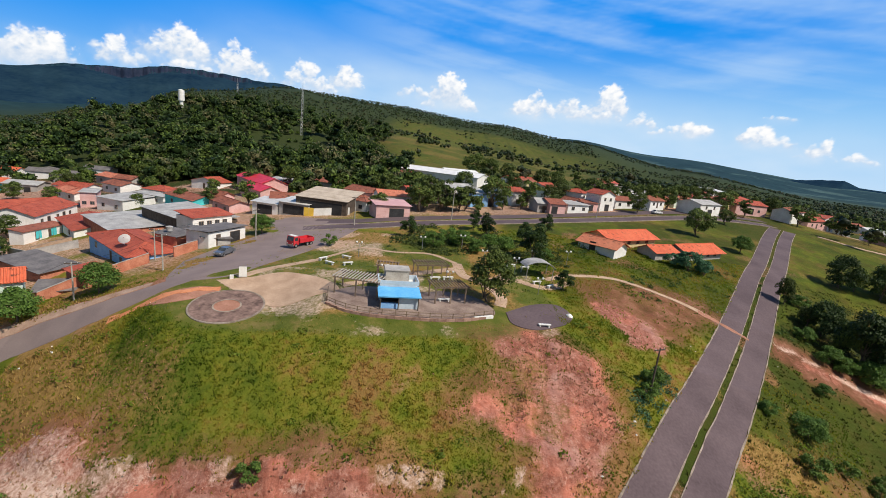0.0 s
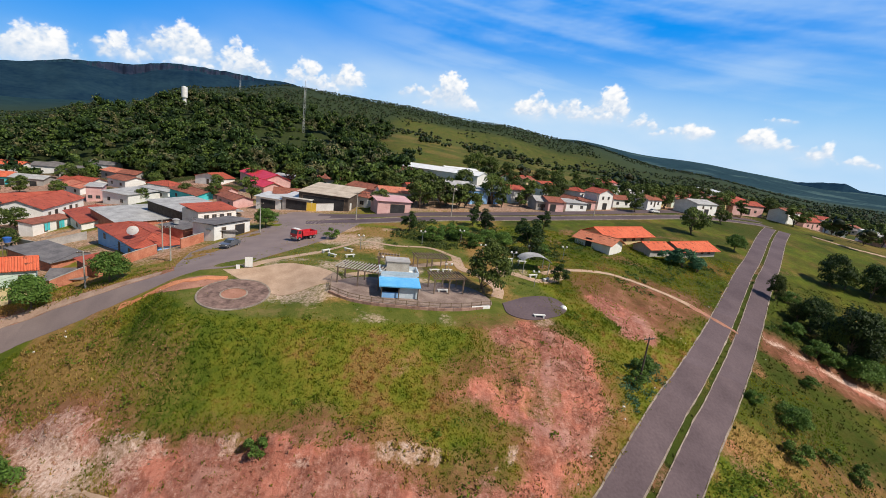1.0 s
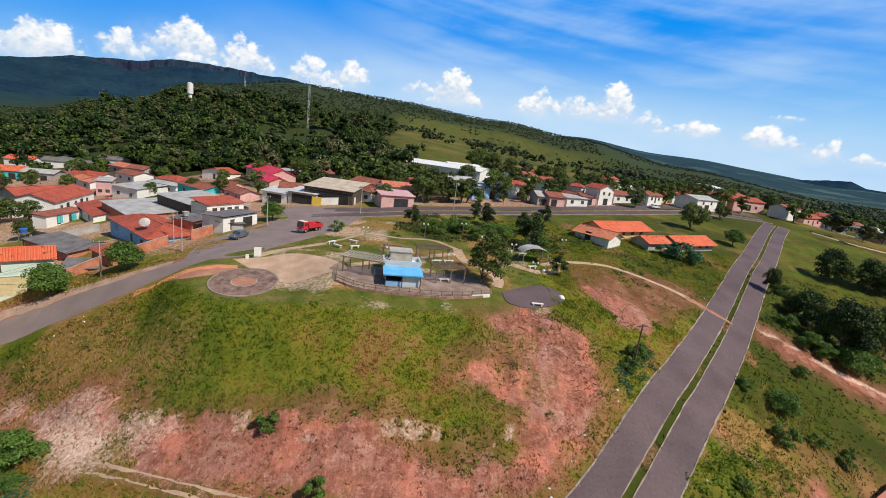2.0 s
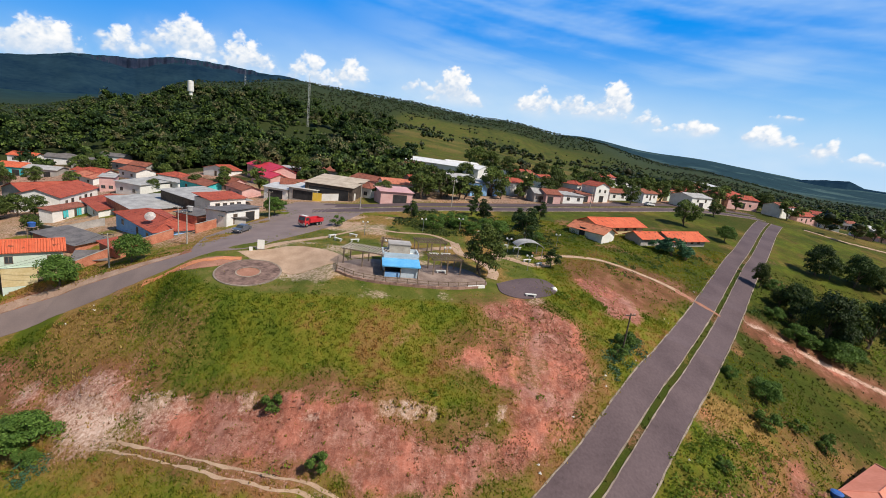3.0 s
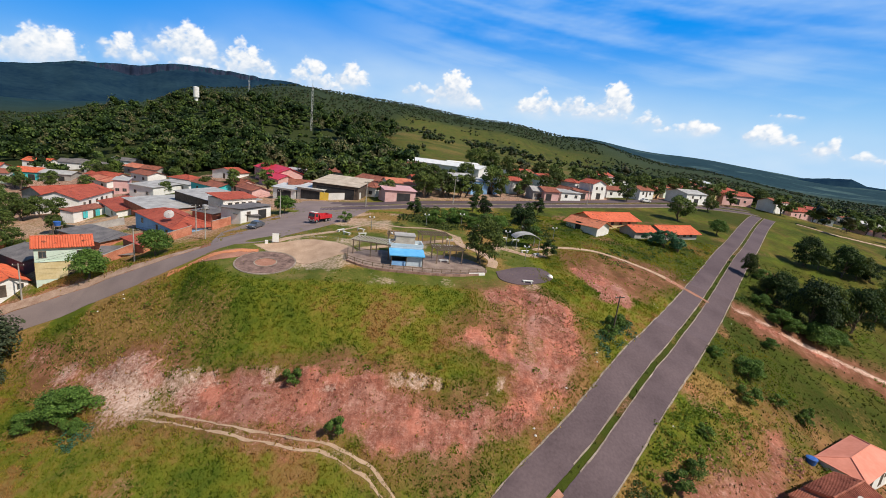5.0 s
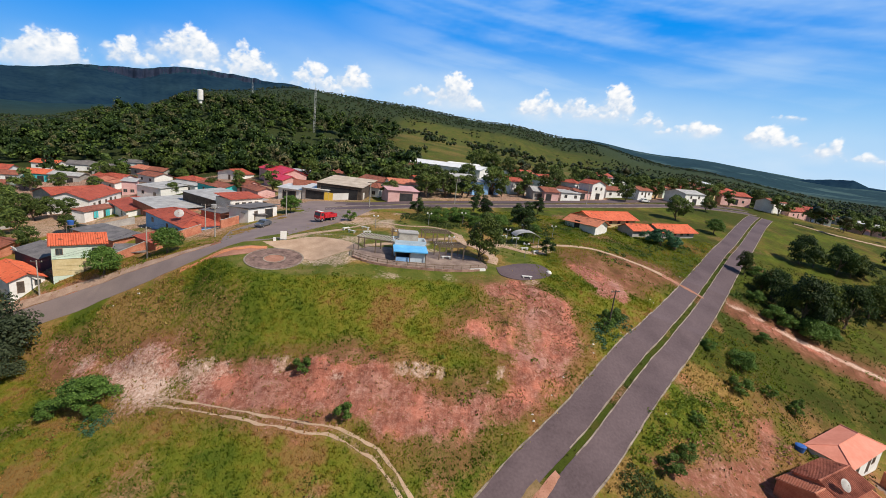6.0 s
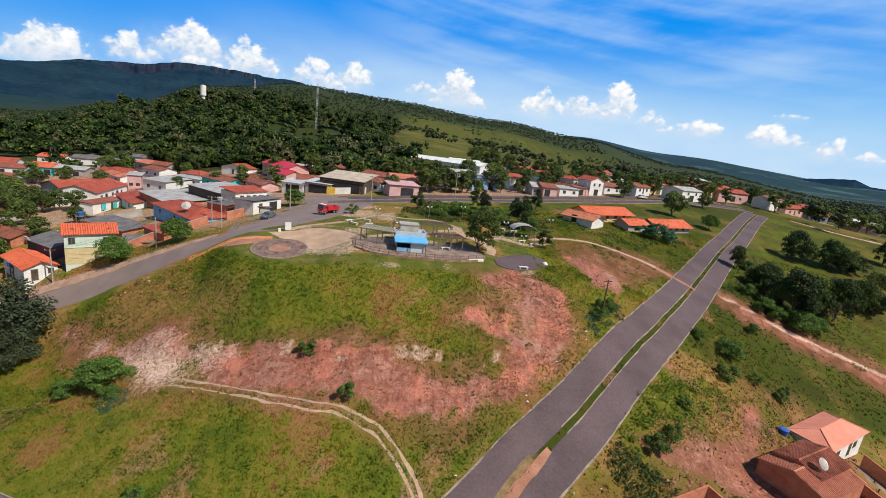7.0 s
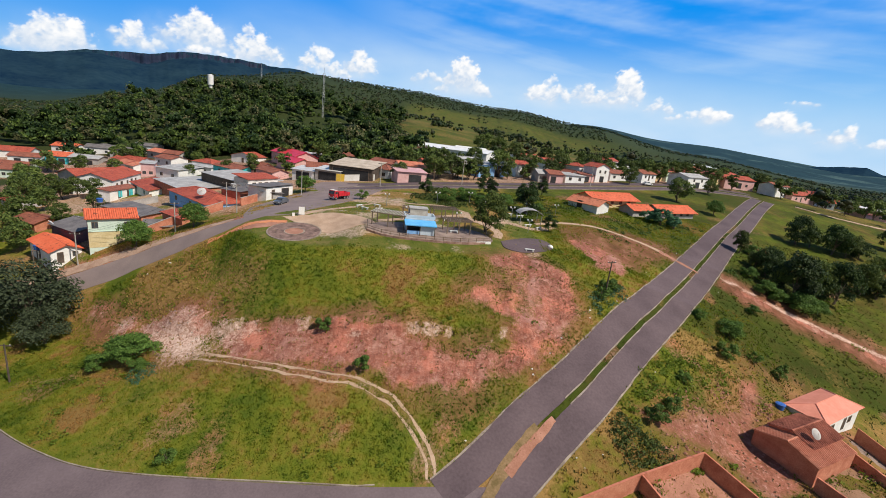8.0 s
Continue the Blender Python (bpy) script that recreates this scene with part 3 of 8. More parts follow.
def slab(bm, corners, thick):
    """A plate on four or more corners, thickened downwards, with UVs in metres: u along the first edge, v across it."""
    uv = bm.loops.layers.uv.verify()
    top = [Vector(c) for c in corners]
    u = (top[1] - top[0]).normalized()
    normal = (top[1] - top[0]).cross(top[-1] - top[0]).normalized()
    v = normal.cross(u)
    a = [bm.verts.new(c) for c in top]
    b = [bm.verts.new(c - normal * thick) for c in top]
    faces = [bm.faces.new(a), bm.faces.new(b[::-1])]
    for k in range(len(top)):
        j = (k + 1) % len(top)
        faces.append(bm.faces.new((a[k], b[k], b[j], a[j])))
    for f in faces:
        for lp in f.loops:
            lp[uv].uv = ((lp.vert.co - top[0]).dot(u), (lp.vert.co - top[0]).dot(v))
    return bm


def fresh():
    return bmesh.new()

# ---- ground ----


def spaced(stops):
    """Grid lines: (from, to, step) stretches joined, growing by factors outside."""
    out = []
    for a, b, s in stops:
        out.append(np.linspace(a, b, max(2, int(round((b - a) / s)) + 1)))
    return np.unique(np.round(np.concatenate(out), 3))


def grown(a, b, first):
    v, s, out = a, first, []
    while v < b:
        s *= 1.085
        v += s
        out.append(v)
    return np.array(out)


def right_of(x, y):
    """How far a place lies to the right of the avenue."""
    return (x - np.interp(y, [q[1] for q in AVENUE], [q[0] for q in AVENUE])) * 0.78


def bare_soil(x, y):
    """Brown trodden soil of the building plots below the avenue."""
    edge = (fbm(x, y, 6, 5, 1) - 0.5) * 5.0 + (fbm(x, y, 1.6, 3, 51) - 0.5) * 1.6
    low, cut, pink = inside(x, y, RED_LOW), inside(x, y, RED_CUT), inside(x, y, PINK_BANK)
    fringe_ = np.maximum.reduce([smooth(-5.5, -1, q + edge) * smooth(2, 0, q) for q in (low, cut, pink)]) * (0.35 + 0.6 * fbm(x, y, 4, 3, 57))
    return np.maximum.reduce([0.8 * fringe_, 0.8 * smooth(-1.6, 1.6, inside(x, y, RED_FIELD) + 0.5 * edge), (0.2 + 0.4 * fbm(x, y, 4, 4, 73)) * smooth(-3, 4, inside(x, y, BARE_PLOT) + edge * 1.6), 0.75 * smooth(7, 2, away(x, y, RIGHT_STRIP) + edge) * (right_of(x, y) > 4),
                              (0.45 + 0.4 * fbm(x, y, 5, 3, 70)) * smooth(-3, 2, inside(x, y, BROWN_SLOPE) + edge)])


def open_pasture(x, y):
    """Grazed hillside between the town and the woods of the ridge."""
    r, az = np.hypot(x, y), np.degrees(np.arctan2(x, y))
    bend = 60 * (fbm(x, y, 120, 3, 67) - 0.5)
    return smooth(-13, -6, az) * smooth(24, 13, az) * smooth(195, 225, r) * smooth(1250, 950, r + 5 * bend)


def cover_masks(x, y):
    """What grows or lies on the ground: red soil, pale soil, woods, lawn, dry grass; last, painted distance haze."""
    edge = (fbm(x, y, 6, 5, 1) - 0.5) * 5.0 + (fbm(x, y, 1.6, 3, 51) - 0.5) * 1.6
    red = np.maximum.reduce([(1.15 - 0.5 * smooth(0.45, 0.7, fbm(x, y, 5, 4, 52))) * smooth(-2, 2.2, inside(x, y, RED_CUT) + edge), (1.2 - 0.5 * smooth(0.45, 0.7, fbm(x, y, 5, 4, 53))) * smooth(-1.8, 2, inside(x, y, RED_LOW) + edge),
                             smooth(-0.8, 1.0, inside(x, y, RED_STRIP) + edge), 
                             (0.75 - 0.6 * smooth(0.4, 0.6, fbm(x, y, 4, 4, 56))) * smooth(2.8, 0.6, away(x, y, RIGHT_STRIP) + edge * 0.5), smooth(0.2, 0.8, inside(x, y, ORANGE) + 0.6)])
    patches = smooth(0.6, 0.72, fbm(x, y, 7, 4, 5)) * smooth(1, -4, inside(x, y, SQUARE)) * smooth(170, 120, np.hypot(x, y))
    slope_bare = smooth(0.52, 0.66, fbm(x, y, 9, 4, 8)) * smooth(6, -2, np.abs(y - 36) - 4) * smooth(30, 20, np.abs(x + 18))
    red = np.maximum(red, np.maximum(0.42 * patches, 0.3 * slope_bare))
    red = np.maximum(red, (0.92 - 0.6 * smooth(0.42, 0.66, fbm(x, y, 6, 4, 54))) * smooth(-3, 3, inside(x, y, PINK_BANK) + edge * 1.3))
    pale = 0.85 * smooth(-3.5, 3.5, inside(x, y, PALE) + edge)
    brow = y - np.interp(x, (-48, -34, -17, -5.8, 4, 10, 17), (34.5, 31, 29, 28.4, 29.2, 30.8, 32)) + (fbm(x, y, 3, 3, 41) - 0.5) * 2.4
    scar = smooth(1.3, 0.2, np.abs(brow - 0.1)) * smooth(0.46, 0.62, fbm(x, y, 2.6, 3, 55)) * smooth(-46, -40, x) * smooth(17, 10, x)
    pale = np.maximum(pale, 0.52 * scar)
    pale = np.maximum(pale, 0.24 * smooth(1.2, 0.7, away(x, y, TRACK)))
    # pale soil raised here to lighten the bank's slope away from the sun
    pale = np.maximum(pale, (0.3 + 0.3 * fbm(x, y, 3, 4, 58)) * smooth(-3, 3, inside(x, y, PINK_BANK) + edge))
    pale = np.maximum(pale, (0.45 + 0.4 * fbm(x, y, 3, 3, 59)) * smooth(1.1, 0.3, away(x, y, [(59.5, 70.2), (66.5, 67.4), (73, 65.2), (84, 63.8), (104, 62.2)]) + edge * 0.15))
    pale = np.maximum(pale, smooth(-0.1, 0.3, inside(x, y, SAND)))
    worn = smooth(-1.2, 1.8, inside(x, y, RED_FIELD) + 0.4 * edge)
    pale = np.maximum(pale, (0.08 + 0.2 * fbm(x, y, 5, 3, 74)) * worn)
    red = np.maximum(red, 0.5 * worn)
    street = away(x, y, STREET)
    uphill = smooth(0.5, 2.0, y - np.interp(x, (-112, -90, -71, -58, -49.5, -42), (38, 41.5, 45.5, 48.6, 49.8, 52.5))) * (x < -40)
    red = np.maximum(red, 0.62 * smooth(6.6, 4.2, street + edge * 0.4) * uphill)
    town = smooth(-10, 6, inside(x, y, TOWN)) * smooth(0.35, 0.6, fbm(x, y, 14, 3, 2) + 0.1)
    pale = np.maximum(pale, 0.4 * town)
    red = np.maximum(red, 0.5 * town)
    r, az = np.hypot(x, y), np.degrees(np.arctan2(x, y))
    woods = smooth(165, 200, r) * smooth(-6, -14, az + 8 * (fbm(x, y, 90, 3, 4) - 0.5)) * smooth(-60, -50, az)
    woods = np.maximum(woods, smooth(380, 480, r) * (0.72 + 0.4 * smooth(0.3, 0.45, fbm(x, y, 300, 4, 6))))
    woods = woods * (1 - 0.9 * open_pasture(x, y))
    woods = np.maximum(woods, 0.6 * smooth(0, 6, inside(x, y, THICKET) + edge))
    lawn = smooth(-1, 1, inside(x, y, SQUARE))
    pale = np.maximum(pale, 0.5 * lawn * smooth(0.5, 0.68, fbm(x, y, 9, 4, 61)))
    dry = np.clip(smooth(0.5, 0.68, fbm(x, y, 11, 4, 9)) * smooth(160, 90, r) + 0.5 * smooth(-3, 3, inside(x, y, DRY_BANK) + edge) + 0.3 * lawn * smooth(0.4, 0.6, fbm(x, y, 5, 4, 62)), 0, 1) * 0.85
    dry = np.maximum(dry, np.maximum(0.4 * smooth(185, 230, r) * smooth(800, 500, r), 0.12 * open_pasture(x, y)) * smooth(0.3, 0.6, fbm(x, y, 40, 4, 63)))
    dry = dry * (1 - 0.65 * smooth(28, 22, y) * smooth(10, 0, x))
    dry = dry * (1 - 0.6 * smooth(2, 6, right_of(x, y)) * smooth(180, 140, r))
    dry = np.maximum(dry, (0.15 + 0.7 * smooth(0.35, 0.65, fbm(x, y, 5, 4, 75))) * smooth(2, 5, right_of(x, y)) * smooth(50, 42, y))
    dry = dry * (1 - 0.75 * smooth(14, 22, x) * smooth(54, 60, y) * smooth(200, 150, r))
    # strength of the painted haze tint, rising with distance
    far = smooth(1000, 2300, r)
    return np.clip(red, 0, 1), pale, np.clip(woods, 0, 1), lawn, dry, far


TOWN = [(-48, 66), (-74, 52), (-84, 60), (-130, 100), (-210, 150), (-205, 180), (-100, 178), (-40, 150), (0, 140), (60, 165), (110, 190), (125, 178), (60, 146), (10, 122), (-28, 108), (-44, 106)]
DRY_BANK = [(-54, 38), (-44, 44), (-30, 41), (-24, 35), (-30, 31), (-50, 33)]
FAR_TOWN = [(110, 165), (130, 160), (180, 165), (330, 260), (320, 330), (230, 300), (130, 215)]
THICKET = [(71, 80), (74, 70), (84, 70), (95, 75), (107, 85), (104, 93), (92, 92), (80, 91)]

gx = np.concatenate([-grown(112, 4700, 1.6)[::-1], spaced([(-112, -62, 1.2), (-62, 78, 0.6), (78, 130, 1.3)]), grown(130, 4700, 1.6)])
gy = np.concatenate([-grown(-4, 300, 1.6)[::-1], spaced([(4, 66, 0.55), (66, 190, 1.5)]), grown(190, 4700, 1.8)])
GX, GY = np.meshgrid(gx, gy, indexing="ij")
fx, fy = GX.ravel(), GY.ravel()

red, pale, woods, lawn, dry, far_haze = cover_masks(fx, fy)


def relief(x, y):
    """The land with its bumps, gullies and the broken brow of the bank."""
    clear = np.minimum.reduce([away(x, y, AVENUE) - 4.6, away(x, y, CROSSING) - 4, away(x, y, STREET) - 4, away(x, y, FAR_LANE) - 4, away(x, y, FAR_NEAR_LANE) - 4, away(x, y, TRACK) - 1.6, away(x, y, FOOTPATH) - 1.2])
    calm = smooth(0, 3, clear) * smooth(0, 2.5, -inside(x, y, SQUARE)) * smooth(160, 110, np.hypot(x, y))
    cut = np.maximum(smooth(-1, 2, inside(x, y, RED_CUT)), 0.6 * smooth(-1, 2, inside(x, y, RED_LOW)))
    brow = y - np.interp(x, (-48, -34, -17, -5.8, 4, 10, 17), (34.5, 31, 29, 28.4, 29.2, 30.8, 32)) + (fbm(x, y, 3, 3, 41) - 0.5) * 2.4
    step = 1.1 * smooth(-0.2, 0.45, brow) * smooth(7, 0.6, brow) * smooth(-48, -40, x) * smooth(19, 12, x)
    gully = np.abs(fbm(x * 0.9 + y * 0.3, y * 0.6 - x * 0.1, 3.0, 5, 11) - 0.5) * 2
    return land(x, y) + calm * ((fbm(x, y, 3.5, 4, 12) - 0.5) * 0.55 + cut * (0.3 - gully) * 1.5 + step)


fz = relief(fx, fy)
nx_, ny_ = len(gx), len(gy)
idx = np.arange(nx_ * ny_).reshape(nx_, ny_)
quads = np.stack([idx[:-1, :-1], idx[1:, :-1], idx[1:, 1:], idx[:-1, 1:]], -1).reshape(-1, 4)
ground = mesh_object("ground", np.stack([fx, fy, fz], 1), quads.tolist(), GROUND)
tagged(ground, "grassy hill with eroded red earth banks, woods and far mesa", "ground", kind="structure")
ground.data.polygons.foreach_set("use_smooth", np.ones(len(quads), bool))
right_bank = smooth(-2, 3, (fx - np.interp(fy, [q[1] for q in AVENUE], [q[0] for q in AVENUE])) * 0.78) * smooth(150, 90, np.hypot(fx, fy)) * (0.55 + 0.6 * fbm(fx, fy, 12, 3, 64))
beyond_square = (0.25 + 0.7 * fbm(fx, fy, 8, 3, 72)) * smooth(0, 4, -inside(fx, fy, SQUARE)) * smooth(56, 66, fy) * smooth(8, 16, fx)
pasture = open_pasture(fx, fy)
right_bank = np.maximum(right_bank, np.maximum(beyond_square, smooth(150, 175, np.hypot(fx, fy)) * (1 - 0.42 * pasture) * (1 - 0.55 * smooth(36, 40, np.degrees(np.arctan2(fx, fy))) * smooth(330, 250, np.hypot(fx, fy)))))
right_bank = np.maximum.reduce([right_bank * smooth(0, 10, fy) * (1 - 0.6 * smooth(52, 42, fy) * smooth(2, 5, right_of(fx, fy))), smooth(1.2, 0.6, away(fx, fy, AVENUE))])
for name, cols in (("cover_green", (right_bank, bare_soil(fx, fy), smooth(2, 12, np.degrees(np.arctan2(fx, fy))))), ("cover", (red, pale, woods)), ("cover_more", (lawn, dry, far_haze))):
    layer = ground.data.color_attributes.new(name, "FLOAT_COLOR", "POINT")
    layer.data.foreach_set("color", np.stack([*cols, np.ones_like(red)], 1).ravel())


def ribbon(name, points, width, mat, label, category, lift=0.07, drop=0.35, step=0.9, shift=0.0, across=4, bulge=0.0, wobble=0.0):
    """A road, verge or kerb laid on the land, with sides."""
    line = along(points, step)
    side = sideways(line)
    line = line + side * shift
    verts, faces = [], []
    cols = across + 3
    for k in range(len(line)):
        offs = np.linspace(-0.5, 0.5, across + 1) * width
        if wobble:
            offs = offs + wobble * (fbm(line[k, 0] + np.sign(offs) * 40, np.full(len(offs), line[k, 1]), 1.7, 3, 91) - 0.5) * np.sign(offs) * 2
        p = line[k] + side[k] * offs[:, None]
        z = land(p[:, 0], p[:, 1]) + lift + bulge * (1 - (2 * offs / width) ** 2)
        verts.append((*p[0], z[0] - drop))
        verts += [(*q, h) for q, h in zip(p, z)]
        verts.append((*p[-1], z[-1] - drop))
        if k:
            a, b = (k - 1) * cols, k * cols
            faces += [(a + i + 1, a + i, b + i, b + i + 1)[::-1] for i in range(cols - 1)]
    ob = mesh_object(name, verts, faces, mat)
    return tagged(ob, label, category, kind="structure")


ribbon("road", AVENUE, 3.55, ASPHALT, "worn grey asphalt lane of the divided avenue", "road", shift=-2.15, wobble=0.1, step=0.5)
ribbon("road", AVENUE, 3.5, ASPHALT, "worn grey asphalt lane of the divided avenue", "road", shift=2.2, wobble=0.1, step=0.5)
ribbon("road", CROSSING, 6.4, ASPHALT_WORN, "grey asphalt road curving round the foot of the hill", "road", lift=0.05)
ribbon("road", STREET, 4.5, ASPHALT_PALE, "grey asphalt street past the row of houses", "road", lift=0.06, wobble=0.2)
ribbon("road", FAR_NEAR_LANE, 5.0, ASPHALT, "asphalt lane along the far side of the square", "road", lift=0.06)
ribbon("road", FAR_LANE, 5.0, ASPHALT, "asphalt lane in front of the far houses", "road", lift=0.05)
for s, w in ((-0.4, 0.2), (0.48, 0.2), (-3.95, 0.25), (4.05, 0.25)):
    ribbon("kerb", AVENUE[3:] if abs(s) < 1 else AVENUE, w * 0.65, KERB, "weathered pale concrete kerb beside the avenue", "kerb", lift=0.11, shift=s, across=1, wobble=0.09, step=0.5)
for s in (-2.6, 2.6):
    ribbon("kerb", FAR_NEAR_LANE, 0.3, KERB, "pale concrete kerb along the far road", "kerb", lift=0.2, shift=s, across=1)
ribbon("kerb", [*CROSSING[:8], (-4, 7.7)], 0.12, KERB, "pale kerb along the curved road", "kerb", lift=0.13, shift=-3.3, across=1)

for s in (-0.45, 0.45):
    ribbon("track", TRACK, 0.28, SANDY, "pale sandy wheel rut of the field track", "track", lift=0.035, shift=s, across=2, wobble=0.26, step=0.5)
ribbon("track", FOOTPATH, 1.15, SANDY, "pale trodden path across the slope", "path", lift=0.06, across=2)
ribbon("pavement", STREET[1:6], 1.9, SIDEWALK, "worn brownish pavement in front of the houses", "pavement", lift=0.1, shift=-3.3, across=2, wobble=0.3)
ribbon("verge", [(-44, 48.0), (-40.5, 49.0), (-37, 50.6), (-34, 52.3), (-31.6, 53)], 1.3, ORANGE_EARTH, "bright orange earth spilt along the street edge", "verge", lift=0.09, across=3, wobble=0.7, step=0.4)
ribbon("track", [(134, 156), (142, 149.5), (152, 147), (166, 148), (186, 156)], 2.0, SANDY, "bare earth track across the field beyond the avenue", "track", lift=0.15, wobble=0.8)
ribbon("track", [(150, 179), (162, 177), (173, 181), (190, 190)], 3.0, SANDY, "bare earth lane below the far houses", "track", lift=0.15, wobble=0.8)
ribbon("verge", [(6.6, 9.4), (7.8, 11.8), (10.0, 15.4), (12.2, 18.2), (13.6, 19.8)], 1.25, DRY_VERGE, "dry brownish grass at the end of the median", "verge", lift=0.1, across=3, wobble=0.25, step=0.4)
ribbon("verge", [(9.9, 14.2), (11.6, 16.4), (13.5, 18.6), (15.8, 21.1)], 0.95, RED_EARTH, "bare red earth washed off the end of the median", "verge", lift=0.115, across=3, wobble=0.3, step=0.4)
ribbon("verge", [(46.6, 71.2), (49.6, 69.8), (52.4, 68.4), (54.2, 67.4)], 1.1, RED_EARTH, "red earth washed over the avenue by the footpath", "verge", lift=0.085, across=3, wobble=0.6, step=0.4)

# ---- houses ----


BUILT = []


def house(name, p, q, depth, h, wall, roof, style="gable", rise=1.1, over=0.45, windows=(), doors=(), label="", category="house", base=None, storey=None, group="", rolls=0.0):
    """A house whose front runs from p to q (left to right as one faces it). windows and doors: (along 0..1, sill, width, height) on the front."""
    p, q = Vector((*p, 0)), Vector((*q, 0))
    w = (q - p).length
    turn = math.atan2(q.y - p.y, q.x - p.x)
    mid = (p + q) / 2 + Vector((-math.sin(turn), math.cos(turn), 0)) * depth / 2
    z = land_at((p.x + q.x) / 2, (p.y + q.y) / 2) if base is None else base
    ob = thing(name, Matrix.Translation((p.x, p.y, z)) @ Matrix.Rotation(turn, 4, "Z"), label, category, group)
    low = min(0.0, land_at(mid.x, mid.y) - z) - 2.5
    BUILT.append((mid.x, mid.y, max(w, depth) / 2))
    t = 0.2
    bm = fresh()
    box(bm, 0, 0, low, w, t, h)
    box(bm, 0, depth - t, low, w, depth, h)
    box(bm, 0, t, low, t, depth - t, h)
    box(bm, w - t, t, low, w, depth - t, h)
    if style == "gable":
        for x in (0, w - t):
            v = [bm.verts.new(c) for c in ((x, 0, h), (x, depth, h), (x, depth / 2, h + rise), (x + t, 0, h), (x + t, depth, h), (x + t, depth / 2, h + rise))]
            for f in ((0, 2, 1), (3, 4, 5), (0, 3, 5, 2), (1, 2, 5, 4)):
                bm.faces.new([v[i] for i in f])
    if style == "cross":
        for y in (0, depth - t):
            v = [bm.verts.new(c) for c in ((0, y, h), (w, y, h), (w / 2, y, h + rise), (0, y + t, h), (w, y + t, h), (w / 2, y + t, h + rise))]
            for f in ((0, 1, 2), (3, 5, 4), (0, 2, 5, 3), (1, 4, 5, 2)):
                bm.faces.new([v[i] for i in f])
    part("wall", bm, wall, ob)
    o, k = over, 0.06
    if style == "gable":
        e = h - rise * o / (depth / 2) + k
        r = h + rise + k
        for corners in (((-o, -o, e), (w + o, -o, e), (w + o, depth / 2, r), (-o, depth / 2, r)),
                        ((w + o, depth + o, e), (-o, depth + o, e), (-o, depth / 2, r), (w + o, depth / 2, r))):
            part("roof_slope", slab(fresh(), corners, 0.1), roof, ob)
        part("ridge", rod(fresh(), (-o, depth / 2, r), (w + o, depth / 2, r), 0.13, sides=6), roof, ob)
    elif style == "cross":
        e = h - rise * o / (w / 2) + k
        r = h + rise + k
        for corners in (((-o, depth + o, e), (-o, -o, e), (w / 2, -o, r), (w / 2, depth + o, r)),
                        ((w + o, -o, e), (w + o, depth + o, e), (w / 2, depth + o, r), (w / 2, -o, r))):
            part("roof_slope", slab(fresh(), corners, 0.1), roof, ob)
        part("ridge", rod(fresh(), (w / 2, -o, r), (w / 2, depth + o, r), 0.13, sides=6), roof, ob)
    elif style == "hip":
        e, r, i = h + k - 0.05, h + rise + k, min(depth / 2, w / 2 - 0.3)
        a, b = (i, depth / 2, r), (w - i, depth / 2, r)
        c = [(-o, -o, e), (w + o, -o, e), (w + o, depth + o, e), (-o, depth + o, e)]
        for corners in ((c[0], c[1], b, a), (c[2], c[3], a, b), (c[1], c[2], b), (c[3], c[0], a)):
            part("roof_slope", slab(fresh(), corners, 0.1), roof, ob)
        for s, f in ((a, b), (c[0], a), (c[3], a), (c[1], b), (c[2], b)):
            part("ridge", rod(fresh(), s, f, 0.11, sides=6), roof, ob)
    elif style == "shed":
        part("roof_slope", slab(fresh(), ((-o, -o, h + k), (w + o, -o, h + k), (w + o, depth + o, h + rise), (-o, depth + o, h + rise)), 0.09), roof, ob)
    elif style == "shed_fall":
        part("roof_slope", slab(fresh(), ((-o, -o, h + rise), (w + o, -o, h + rise), (w + o, depth + o, h + k), (-o, depth + o, h + k)), 0.09), roof, ob)
    if rolls:
        for slope in [c for c in ob.children if c.name.startswith("roof_slope")]:
            if style == "cross":
                side = -1 if min(v.co.x for v in slope.data.vertices) < 0 else 1
                xe, xr = (-o, w / 2) if side < 0 else (w + o, w / 2)
                for k in range(int((depth + 2 * o) / rolls)):
                    y = -o + (k + 0.5) * rolls
                    part("roof_tile", rod(fresh(), (xe, y, e + 0.03), (xr, y, r + 0.03), rolls * 0.3, sides=5), roof, ob)
            elif style == "gable":
                side = -1 if min(v.co.y for v in slope.data.vertices) < 0 else 1
                ye, yr = (-o, depth / 2) if side < 0 else (depth + o, depth / 2)
                for k in range(int((w + 2 * o) / rolls)):
                    x = -o + (k + 0.5) * rolls
                    part("roof_tile", rod(fresh(), (x, ye, e + 0.03), (x, yr, r + 0.03), rolls * 0.3, sides=5), roof, ob)
    if storey:
        part("lower_wall", box(fresh(), -0.02, -0.03, -0.3, w + 0.02, 0.0, storey), CREAM, ob, "cream painted lower storey")
        part("string_course", box(fresh(), -0.05, -0.12, storey, w + 0.05, 0.0, storey + 0.12), wall, ob)
    for a, s, ww, hh in windows:
        x = a * w
        win = part("window", box(fresh(), x - ww / 2, -0.02, s, x + ww / 2, 0.03, s + hh), GLASS, ob)
        fr = fresh()
